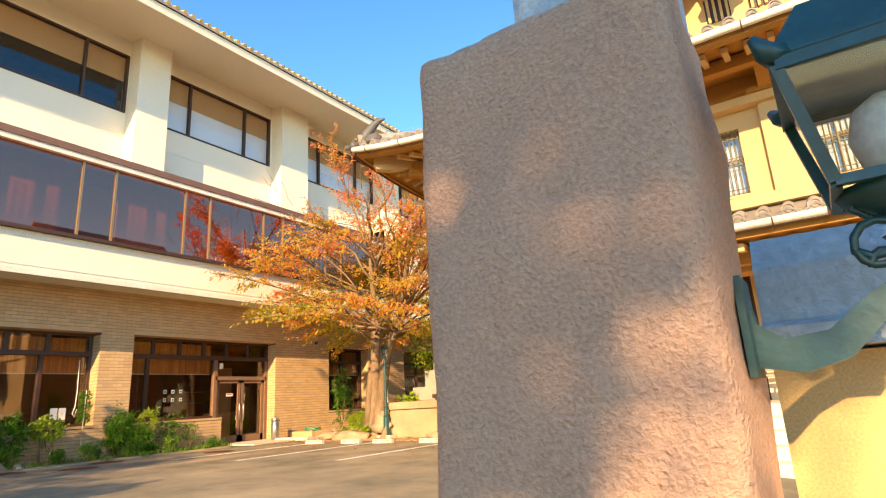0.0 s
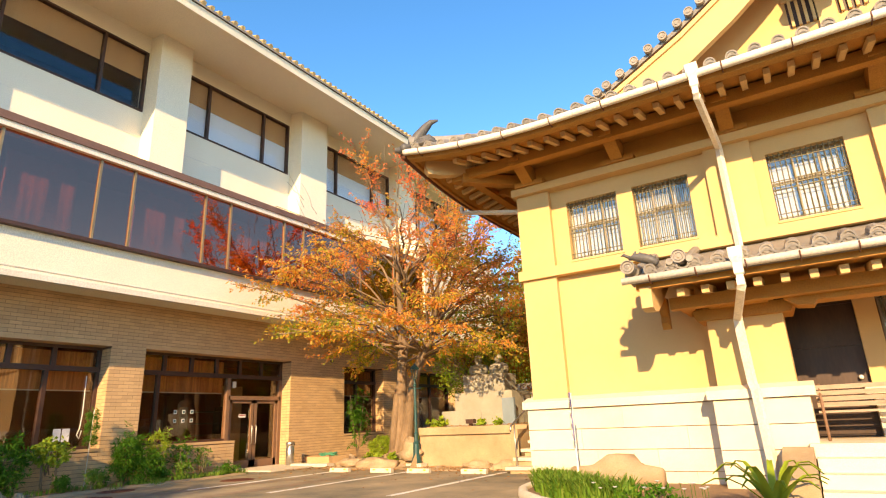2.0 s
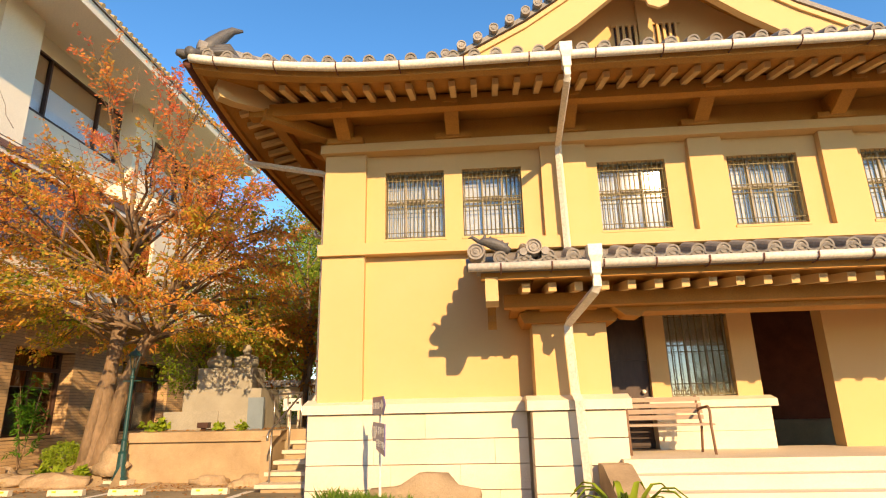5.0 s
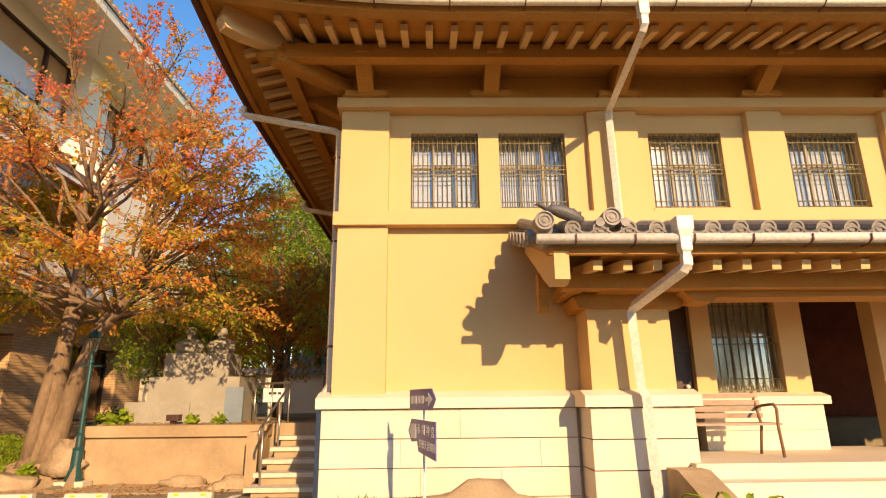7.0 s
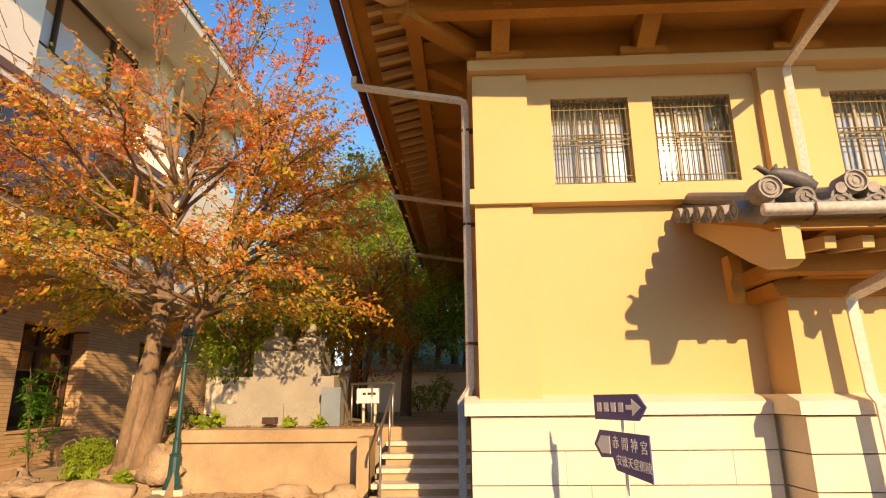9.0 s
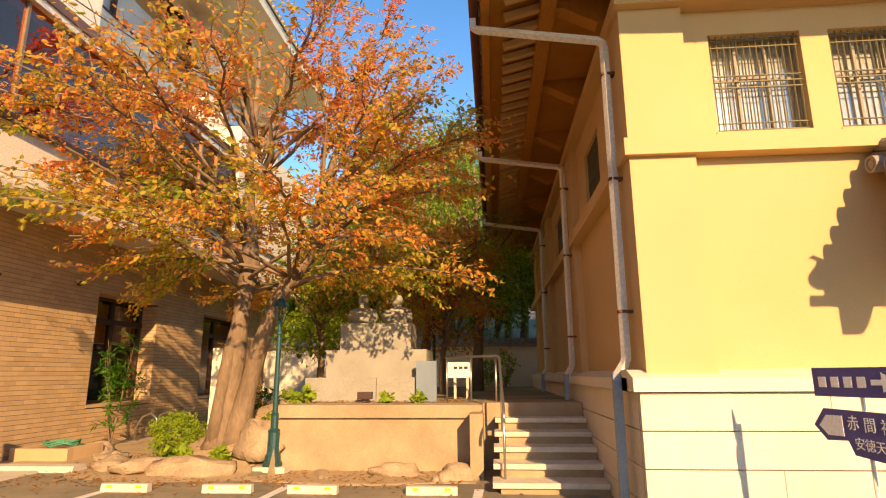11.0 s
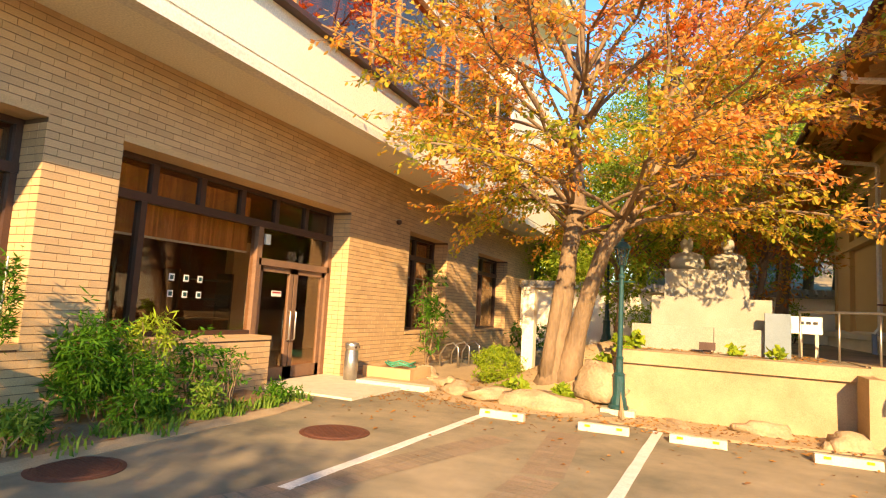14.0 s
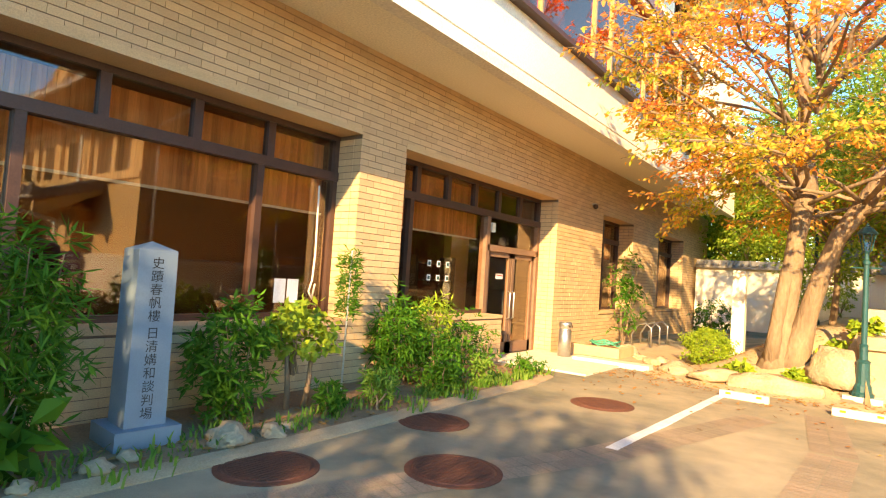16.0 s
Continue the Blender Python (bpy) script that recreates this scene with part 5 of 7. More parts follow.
bx("lamp_footing", M_STOPS, thing("lamp_base", "square concrete lamp footing", "footing", (-11.2, 13.5, 0)), -11.45, -10.95, 13.3, 13.58, -0.05, 0.1, bevel=0.015)
lamp_post(-11.2, 13.45, 0.1, 2.62, "dark green cast-iron lamp post before the terrace wall")
lamp_post(-12.2, 19.0, gz(-12.2, 19), 2.7, "dark green lamp post behind the monument")
twin = thing("twin_lamp", "green twin lantern lamp beside the hall", "lamp", (-9.3, 19.5, 1))
bm = bmesh.new()
tube(bm, [(-9.3, 19.5, 1), (-9.3, 19.5, 4.6)], 0.045, 8)
tube(bm, [(-9.65, 19.5, 4.75), (-9.6, 19.5, 4.6), (-9.3, 19.5, 4.45), (-9.0, 19.5, 4.6), (-8.95, 19.5, 4.75)], 0.02, 6)
part("post", bm, M_GREEN, twin)
for x in (-9.65, -8.95):
    bm = bmesh.new()
    lathe(bm, [(0.07, 4.75), (0.13, 5.05), (0.16, 5.06), (0.08, 5.16), (0.02, 5.24)], 6, (x, 19.5, 0))
    part("lantern", bm, M_GREEN, twin)

# garden wall at the back, white with tile coping
gw = thing("garden_wall", "white plastered garden wall with grey tile coping", "wall", (-9, 26, 1))
bx("wall_face", M_WHITE, gw, -16.5, -5.5, 26.0, 26.25, 0.2, 2.46)
bm = bmesh.new()
prism(bm, [(25.8, 2.46), (25.8, 2.52), (26.12, 2.76), (26.45, 2.52), (26.45, 2.46)], -16.5, -5.5, "x")
part("coping", bm, M_TILE, gw)
for k in range(44):
    piece("roof_tile", tile_end, gw, gw.matrix_world.inverted() @ pose(-16.4 + 0.25 * k, 25.8, 2.55, 32) @ Matrix.Diagonal((0.6, 0.8, 0.6, 1)))
gp = bx("gate_post", M_WHITE, None, -13.44, -13.2, 15.74, 15.98, 0.1, 2.02, bevel=0.02)
tagged(gp, "white plastered gate post by the brick wall", "post")

# ---- plants ----
def leaves_into(vs, fs, at, d, size, up=0.3, narrow=0.42):
    """One folded leaf of four corners and a midrib at a point, pointing along d."""
    d = (d * 0.7 + Vector((random.gauss(0, 0.6), random.gauss(0, 0.6), random.gauss(0, 0.45) - up))).normalized()
    s_ = d.cross(Vector((random.gauss(0, 1), random.gauss(0, 1), random.gauss(0, 1) + 1.2))).normalized()
    n_ = d.cross(s_)
    L, W = size * random.uniform(0.7, 1.25), size * narrow * random.uniform(0.8, 1.2)
    k = len(vs)
    mid = at + d * L * 0.5
    vs += [tuple(at), tuple(mid + s_ * W * 0.5 + n_ * W * 0.16), tuple(at + d * L), tuple(mid - s_ * W * 0.5 + n_ * W * 0.16)]
    fs += [(k, k + 1, k + 2), (k, k + 2, k + 3)]


def limb(bm, path, r0, r1, n=7):
    m_ = len(path) - 1
    tube(bm, path, [r0 + (r1 - r0) * (k / m_) for k in range(m_ + 1)], n)


def bend(a, b, sag, k=6, wob=0.12):
    a, b = Vector(a), Vector(b)
    return [a.lerp(b, i / k) + Vector((random.uniform(-wob, wob) * (0 < i < k), random.uniform(-wob, wob) * (0 < i < k), math.sin(math.pi * i / k) * sag)) for i in range(k + 1)]


def oval_leaf(vs, fs, at, d, size, narrow=0.5):
    """One oval leaf of six corners folded along its midrib."""
    d = (d * 0.8 + Vector((random.gauss(0, 0.5), random.gauss(0, 0.5), random.gauss(0, 0.4) - 0.35))).normalized()
    s_ = d.cross(Vector((random.gauss(0, 0.7), random.gauss(0, 0.7), random.gauss(0, 0.7) + 1.2))).normalized()
    n_ = d.cross(s_)
    L, W = size * random.uniform(0.65, 1.2), size * narrow * random.uniform(0.8, 1.15)
    k = len(vs)
    side = s_ * W * 0.5 + n_ * W * 0.14
    back = -s_ * W * 0.5 + n_ * W * 0.14
    vs += [tuple(at), tuple(at + d * L * 0.3 + side), tuple(at + d * L * 0.72 + side * 0.8), tuple(at + d * L), tuple(at + d * L * 0.72 + back * 0.8), tuple(at + d * L * 0.3 + back)]
    fs += [(k, k + 1, k + 2, k + 3), (k, k + 3, k + 4, k + 5)]


def crown_of(tree, bm, starts, material, per_twig, leaf, centre, radius, twig_n, low, name="crown"):
    """Boughs that carry flat sprays of twigs, with leaves set along each twig."""
    vs, fs = [], []
    c = Vector(centre)

    def inside(p):
        return ((p.x - c.x) / radius[0]) ** 2 + ((p.y - c.y) / radius[1]) ** 2 + ((p.z - c.z) / radius[2]) ** 2 < 1.1 and p.z > low and not (p.x < -14.9 and p.z > 2.2)

    for a, b, r_ in starts:
        path = bend(a, b, 0.3)
        limb(bm, path, r_, 0.012)
        along = (path[-1] - path[-3]).normalized()
        for i in range(twig_n):
            u = random.uniform(0.32, 1.0)
            base = path[min(int(u * 6), 5)].lerp(path[min(int(u * 6) + 1, 6)], u * 6 % 1)
            turn = random.choice((-1, 1)) * random.uniform(0.2, 1.3)
            flat = Vector((along.x * math.cos(turn) - along.y * math.sin(turn), along.x * math.sin(turn) + along.y * math.cos(turn), along.z * 0.5 + random.gauss(0.05, 0.22))).normalized()
            tip = base + flat * random.uniform(0.45, 1.35) * (1.25 - 0.5 * u)
            for q in range(3):
                if not inside(tip):
                    tip = base.lerp(tip, 0.55)
            tw = bend(base, tip, 0.03, 4, 0.05)
            limb(bm, tw, 0.008, 0.0025, 4)
            for j in range(per_twig):
                v = 4 * (0.12 + 0.9 * random.random())
                s_ = min(int(v), 3)
                p = tw[s_].lerp(tw[s_ + 1], v - s_) + Vector((random.gauss(0, 0.05), random.gauss(0, 0.05), random.gauss(0, 0.035)))
                lean = Vector((flat.x - flat.y * random.choice((-0.9, 0.9)), flat.y + flat.x * random.choice((-0.9, 0.9)), flat.z - 0.2))
                oval_leaf(vs, fs, p, lean.normalized(), leaf)
    return raw(name, vs, fs, material, tree)


random.seed(11)
cherry = thing("cherry_tree", "autumn cherry tree with orange, yellow and green leaves", "tree", (-12.4, 14.4, 0.45))
bm = bmesh.new()
tube(bm, [(-12.42, 14.3, 0.15), (-12.40, 14.3, 0.5), (-12.36, 14.28, 1.1), (-12.28, 14.25, 1.8), (-12.22, 14.2, 2.6), (-12.08, 14.15, 3.4), (-12.1, 14.1, 4.2), (-12.2, 14.05, 5.2), (-12.05, 13.9, 6.6), (-12.0, 13.8, 8.0)], [0.40, 0.28, 0.205, 0.175, 0.16, 0.155, 0.115, 0.08, 0.05, 0.025], 16)
tube(bm, [(-12.22, 14.25, 0.15), (-12.12, 14.25, 0.6), (-12.0, 14.2, 1.2), (-11.82, 14.15, 1.9), (-11.6, 14.1, 2.6), (-11.13, 14.05, 3.35), (-10.78, 14.0, 3.9), (-10.66, 13.98, 4.08)], [0.32, 0.22, 0.165, 0.145, 0.135, 0.14, 0.135, 0.1], 14)
tube(bm, [(-10.95, 14.02, 3.7), (-10.75, 13.9, 4.5), (-10.45, 13.8, 5.4), (-10.3, 13.7, 6.6)], [0.09, 0.07, 0.05, 0.02], 10)
tube(bm, [(-12.5, 14.2, 0.25), (-12.46, 14.1, 1.0), (-12.34, 14.12, 1.9), (-12.22, 14.15, 2.6)], [0.2, 0.12, 0.1, 0.08], 10)
for v in bm.verts:
    v.co += Vector((noise.noise(v.co * 2.5), noise.noise(v.co * 2.5 + Vector((7, 0, 0))), 0)) * 0.05
part("trunk", bm, M_BARK, cherry, "grey-brown forked trunk", smooth=True)
bm = bmesh.new()
starts = []


def on_stem(u, right=False):
    """A point on one of the two stems, u from the fork to the top of its stout part."""
    a, b = ((-11.45, 14.08, 2.85), (-10.72, 14.0, 4.0)) if right else ((-12.2, 14.18, 2.8), (-12.12, 14.08, 5.0))
    return Vector(a).lerp(Vector(b), u)


for k in range(15):
    a = 2 * math.pi * k / 15 + random.uniform(-0.2, 0.2)
    r_ = random.uniform(3.0, 4.3)
    tip = Vector((-12.0 + r_ * math.cos(a), 13.8 + r_ * math.sin(a), random.uniform(3.6, 5.6)))
    tip.x = max(tip.x, -14.5)
    starts.append((on_stem(random.random(), tip.x > -11.0), tip, 0.036))
for k in range(13):
    a = 2 * math.pi * k / 13 + random.uniform(-0.3, 0.3)
    r_ = random.uniform(1.2, 3.0)
    tip = Vector((-11.9 + r_ * math.cos(a), 13.8 + r_ * math.sin(a), random.uniform(6.2, 8.9)))
    starts.append(((-11.95, 14.0, random.uniform(4.6, 6.2)), tip, 0.045))
for tip in ((-8.1, 13.2, 4.4), (-8.0, 12.2, 4.9), (-8.6, 14.6, 5.2), (-9.2, 13.0, 6.6), (-9.6, 14.8, 6.8), (-9.0, 11.6, 4.0), (-8.6, 14.5, 7.2), (-9.4, 13.5, 8.3), (-8.2, 15.4, 6.0), (-10.4, 12.2, 8.4), (-9.6, 16.0, 7.4), (-10.8, 15.5, 9.0), (-9.9, 13.4, 5.6), (-9.3, 14.2, 5.9), (-10.0, 14.4, 7.6), (-8.9, 13.6, 5.2)):
    starts.append((on_stem(random.uniform(0.3, 1.0), True), tip, 0.038))
for tip in ((-14.4, 9.6, 4.9), (-14.2, 10.6, 5.6), (-13.6, 11.0, 3.7), (-12.6, 10.2, 5.0), (-11.0, 10.2, 5.4), (-14.4, 12.4, 4.6), (-13.8, 12.0, 6.4)):
    starts.append((on_stem(random.uniform(0.1, 0.9)), tip, 0.036))
for k in range(12):
    a = 2 * math.pi * k / 12 + random.uniform(-0.2, 0.2)
    r_ = random.uniform(2.4, 3.9)
    starts.append((on_stem(random.uniform(0.0, 0.35), k % 2 == 0), Vector((max(-11.8 + r_ * math.cos(a), -14.3), 13.4 + r_ * math.sin(a), random.uniform(2.9, 3.6))), 0.04))
crown_of(cherry, bm, starts, M_AUTUMN, 22, 0.098, (-11.7, 13.6, 4.6), (5.1, 5.3, 5.5), 24, 2.4)
for k in range(40):
    a = random.uniform(0, 6.28)
    b0 = Vector((-12 + random.uniform(1, 3.4) * math.cos(a), 13.8 + random.uniform(1, 3.4) * math.sin(a), random.uniform(5.5, 8)))
    if b0.x > -14.2:
        limb(bm, bend(b0, b0 + Vector((0.5 * math.cos(a), 0.5 * math.sin(a), random.uniform(0.5, 1.2))), 0, 4, 0.04), 0.009, 0.003, 4)
part("limb", bm, M_BARK, cherry, smooth=True)["kind"] = "stuff"


def woods_tree(at, h, r_, material, count, leaf, label, seed, lean=0.0):
    random.seed(seed)
    t_ = thing("tree", label, "tree", at, "trees on the wooded slope")
    bm = bmesh.new()
    x, y, z = at
    limb(bm, bend((x, y, z - 0.3), (x + lean, y, z + h * 0.75), 0, 6, 0.1), 0.04 * h * 0.5, 0.03, 8)
    vs, fs = [], []
    for k in range(14):
        a = random.uniform(0, 6.28)
        zz = z + h * random.uniform(0.3, 0.75)
        tip = Vector((x + lean + r_ * 0.75 * math.cos(a), y + r_ * 0.75 * math.sin(a), zz + h * 0.15))
        limb(bm, bend((x + lean * 0.6, y, zz - h * 0.08), tip, 0.1, 4), 0.04, 0.012, 5)
    part("trunk", bm, M_BARK, t_, smooth=True)
    clumps = []
    for k in range(46):
        v = Vector((random.gauss(0, 1), random.gauss(0, 1), random.gauss(0, 1))).normalized() * random.uniform(0.35, 1.0) ** 0.5
        clumps.append(Vector((x + lean + v.x * r_, y + v.y * r_, z + h * 0.62 + v.z * h * 0.4)))
    for k in range(count):
        c = random.choice(clumps)
        o = Vector((random.gauss(0, 0.3), random.gauss(0, 0.3), random.gauss(0, 0.2))) * r_ * 0.5
        leaves_into(vs, fs, c + o, o.normalized() if o.length else Vector((0, 0, 1)), leaf)
    raw("crown", vs, fs, material, t_)
    return t_


wood = [(-13.6, 27.7, 8.6, 2.9, 2), (-11.0, 28.2, 10.9, 3.1, 1), (-8.6, 27.6, 10.3, 2.9, 1), (-6.4, 28.8, 11.3, 3.1, 1), (-4.4, 29.5, 9.9, 3.0, 1), (-12.5, 30.0, 9.9, 3.0, 1), (-9.6, 30.5, 11.0, 3.4, 1),
        (-7.0, 31.5, 10.5, 3.2, 1), (-14.0, 30.0, 9.0, 3.2, 1), (-9.0, 26.4, 4.8, 1.7, 3), (-10.6, 18.0, 4.8, 1.5, 4), (-8.9, 18.2, 4.6, 1.3, 4), (-11.8, 17.6, 3.9, 1.3, 2), (-9.6, 20.0, 8.0, 1.9, 2), (-8.2, 20.8, 8.8, 1.7, 2), (-17.6, 32.0, 9.9, 3.0, 1), (-20.0, 30.0, 9.0, 3.2, 1), (-15.2, 28.4, 6.3, 2.0, 1), (-16.6, 32.0, 9.0, 3.4, 1), (-12.6, 33.0, 10.0, 3.6, 1), (-15.0, 36.0, 10.0, 4.0, 1), (-19.0, 37.0, 10.0, 4.0, 1), (-5.0, 32.0, 10.0, 3.6, 1), (-14.2, 29.5, 6.6, 2.2, 2), (-7.5, 26.7, 8.5, 2.1, 1), (-9.8, 27.1, 9.7, 2.4, 1), (-16.4, 30.9, 5.5, 1.8, 1)]
for k, (x, y, h, r_, kind_) in enumerate(wood):
    m_, lab = {1: (M_LEAF_DARK, "dark evergreen tree on the wooded slope"), 2: (M_LEAF_DARK, "green broadleaf tree behind the monument"), 3: (M_LEAF_DARK, "low camellia before the garden wall"), 4: (M_LEAF_MAPLE, "small rusty maple behind the monument")}[kind_]
    woods_tree((x, y, gz(x, y)), h, r_, m_, 7000 if kind_ == 1 else 4500, 0.2 if kind_ == 1 else 0.12, lab, 40 + k)


def shrub(name, at, r_, h, count, leaf, material, label, seed, group="", stems=4, narrow=0.42, shell=0.5):
    random.seed(seed)
    t_ = thing(name, label, "shrub", at, group)
    x, y, z = at
    bm = bmesh.new()
    tips = []
    for k in range(stems):
        a = random.uniform(0, 6.28)
        tip = Vector((x + r_ * 0.6 * math.cos(a), y + r_ * 0.6 * math.sin(a), z + h * random.uniform(0.6, 0.95)))
        limb(bm, bend((x + random.uniform(-0.06, 0.06), y + random.uniform(-0.06, 0.06), z - 0.03), tip, 0, 4, 0.03), 0.016, 0.004, 5)
        tips.append(tip)
    part("stem", bm, M_BARK, t_)
    vs, fs = [], []
    whorl = 7 if narrow < 0.5 else 5
    for k in range(count // whorl):
        v = Vector((random.gauss(0, 1), random.gauss(0, 1), random.gauss(0, 1))).normalized() * random.uniform(shell, 1.0)
        w_ = 1 + 0.5 * noise.noise(v * 2.6 + Vector((seed, 0, 0)))
        p = Vector((x + v.x * r_ * w_, y + v.y * r_ * w_, z + h * 0.55 + v.z * h * 0.48 * w_))
        if p.z < z + 0.03:
            continue
        out = Vector((v.x, v.y, v.z * 0.6 + 0.35)).normalized()
        side = out.orthogonal().normalized()
        over = out.cross(side)
        twist = random.uniform(0, 6.28)
        for j in range(whorl):
            a = twist + 6.283 * j / whorl
            d = (out * random.uniform(0.2, 0.9) + side * math.cos(a) + over * math.sin(a) + Vector((0, 0, -0.25))).normalized()
            leaves_into(vs, fs, p + out * random.uniform(-0.05, 0.05), d * 2.2, leaf, 0.15, narrow)
    raw("foliage", vs, fs, material, t_)
    return t_


def grass(name, spots, h, material, label, seed, width=0.012):
    random.seed(seed)
    vs, fs = [], []
    for x, y, r_, n_ in spots:
        for k in range(n_):
            a, d = random.uniform(0, 6.28), r_ * math.sqrt(random.random())
            px, py = x + d * math.cos(a), y + d * math.sin(a)
            z = gz(px, py)
            b = random.uniform(0, 6.28)
            hh = h * random.uniform(0.5, 1.2)
            lx, ly = hh * 0.5 * math.cos(b), hh * 0.5 * math.sin(b)
            sx, sy = -width * math.sin(b), width * math.cos(b)
            i = len(vs)
            vs += [(px - sx, py - sy, z), (px + sx, py + sy, z), (px + lx * 0.4 + sx * 0.8, py + ly * 0.4 + sy * 0.8, z + hh * 0.7), (px + lx * 0.4 - sx * 0.8, py + ly * 0.4 - sy * 0.8, z + hh * 0.7), (px + lx, py + ly, z + hh * 0.95)]
            fs += [(i, i + 1, i + 2, i + 3), (i + 3, i + 2, i + 4)]
    return tagged(raw(name, vs, fs, material), label, "grass", kind="stuff")


# bed along the brick wall
bed_pts = [(-16.58, 1.0), (-15.0, 1.0), (-15.25, 3.9), (-15.15, 5.8), (-15.2, 8.0), (-15.2, 10.2), (-15.35, 11.1), (-16.58, 11.2)]
bm = bmesh.new()
prism(bm, bed_pts, -0.05, 0.045, "z")
tagged(part("planting_bed", bm, M_SOIL, bevel=0.02), "narrow soil bed along the brick wall", "ground", kind="structure")
grass("grass", [(-15.45 + 0.12 * math.sin(k * 2.3), 8.2 + 0.35 * k, 0.22 + 0.1 * math.sin(k * 1.7), 150) for k in range(9)] + [(-15.5 + 0.15 * math.sin(k * 1.9), 4.0 + 0.5 * k, 0.3 + 0.1 * math.sin(k), 60) for k in range(8)] + [(-15.7, 2.6, 0.6, 300)], 0.15, M_GRASS, "ragged green grass along the brick wall bed", 3)
BEDSIDE = "shrubs along the brick wall"
shrub("shrub", (-16.15, 8.35, 0.04), 0.36, 1.15, 1900, 0.15, M_LEAF, "leafy bamboo-like shrub under the shop window", 5, BEDSIDE, narrow=0.17)
shrub("shrub", (-15.8, 8.75, 0.04), 0.38, 0.72, 1800, 0.065, M_LEAF, "dense small-leaved shrub by the grass", 6, BEDSIDE)
shrub("shrub", (-16.2, 9.1, 0.4), 0.28, 0.85, 620, 0.13, M_LEAF_LIME, "lime-topped bamboo shrub under the shop window", 7, BEDSIDE, narrow=0.2)
shrub("shrub", (-16.15, 9.75, 0.04), 0.36, 0.95, 620, 0.1, M_LEAF, "sparse green nandina on thin stems", 8, BEDSIDE, 7, 0.3, 0.2)
shrub("shrub", (-16.1, 10.35, 0.04), 0.26, 0.75, 300, 0.09, M_LEAF, "thin green seedling shrub by the door", 14, BEDSIDE, 5, 0.3, 0.2)
lime_bush = shrub("shrub", (-15.95, 6.5, 0.42), 0.36, 0.72, 620, 0.1, M_LEAF_LIME, "round-leaved lime shrub on bare stems", 9, BEDSIDE, narrow=0.7)
shrub("shrub", (-15.95, 5.72, 0.04), 0.42, 1.12, 1500, 0.13, M_LEAF, "tall green nandina shrub beside the stone post", 10, BEDSIDE, narrow=0.24)
shrub("shrub", (-16.0, 3.98, 0.04), 0.46, 1.6, 2600, 0.16, M_LEAF, "dense bamboo-leaved shrub by the stone post", 12, BEDSIDE, narrow=0.15)
shrub("shrub", (-15.7, 3.75, 0.04), 0.34, 0.62, 130, 0.3, M_LEAF, "broad-leaved plant at the bed edge", 13, BEDSIDE, 6, 0.55, 0.5)
for x, y, lean in ((-15.95, 6.4, -0.05), (-15.9, 6.58, 0.06)):
    bm = bmesh.new()
    tube(bm, [(x, y, 0.02), (x + 0.02, y + lean * 0.5, 0.3), (x, y + lean, 0.65)], [0.035, 0.028, 0.02], 8)
    part("stem", bm, M_BARK, lime_bush, "bare pale stem", smooth=True)
for k, (x, y, m_) in enumerate(((-15.5, 6.6, M_LEAF), (-15.7, 7.5, M_LEAF), (-15.5, 8.4, M_LEAF), (-15.75, 9.0, M_LEAF), (-15.5, 9.4, M_GRASS), (-15.55, 10.7, M_LEAF), (-15.85, 5.6, M_LEAF), (-15.4, 7.2, M_GRASS))):
    shrub("ground_cover", (x, y, 0.03), random.uniform(0.18, 0.28), random.uniform(0.28, 0.5), 420, 0.09, m_, "low green ground cover in the bed", 120 + k, "ground cover plants", 3, 0.3, 0.2)
stk = thing("slim_shrub", "slim upright shrub tied to a cane", "shrub", (-16.2, 7.4, 0.04))
bm = bmesh.new()
tube(bm, [(-16.2, 7.4, 0.0), (-16.2, 7.42, 1.75)], 0.012, 6)
part("cane", bm, M_STEEL, stk)
random.seed(15)
vs, fs = [], []
for k in range(1100):
    z = random.choice((1.08, 1.35, 1.6)) + random.gauss(0, 0.075)
    a, d = random.uniform(0, 6.28), 0.12 * math.sqrt(random.random())
    leaves_into(vs, fs, Vector((-16.2 + d * math.cos(a), 7.41 + d * math.sin(a), z)), Vector((math.cos(a), math.sin(a), 0.3)), 0.09, 0.1, 0.2)
raw("foliage", vs, fs, M_LEAF, stk)
for k, (x, y, sx) in enumerate(((-15.35, 5.35, 0.2), (-15.3, 5.75, 0.13), (-15.35, 4.35, 0.12), (-15.45, 4.6, 0.1), (-15.4, 6.0, 0.08), (-15.3, 3.9, 0.09))):
    stone("stone", (x, y, 0.03), (sx, sx * 0.8, sx * 0.8), 30 + k, label="small rounded stone at the bed edge", group="bed stones")

# concrete strip along the bed
edge = bed_pts[1:7]
bm = bmesh.new()
rows = []
for k, (x, y) in enumerate(edge):
    rows.append([bm.verts.new(c) for c in ((x - 0.01, y, 0.0), (x - 0.01, y, 0.05), (x + 0.09, y, 0.035), (x + 0.16, y, 0.012), (x + 0.16, y, 0.0))])
for a, b in zip(rows, rows[1:]):
    for j in range(4):
        bm.faces.new((a[j], a[j + 1], b[j + 1], b[j]))
tagged(part("kerb", bm, M_CONCRETE), "sandy concrete edging strip along the bed", "kerb", kind="structure")

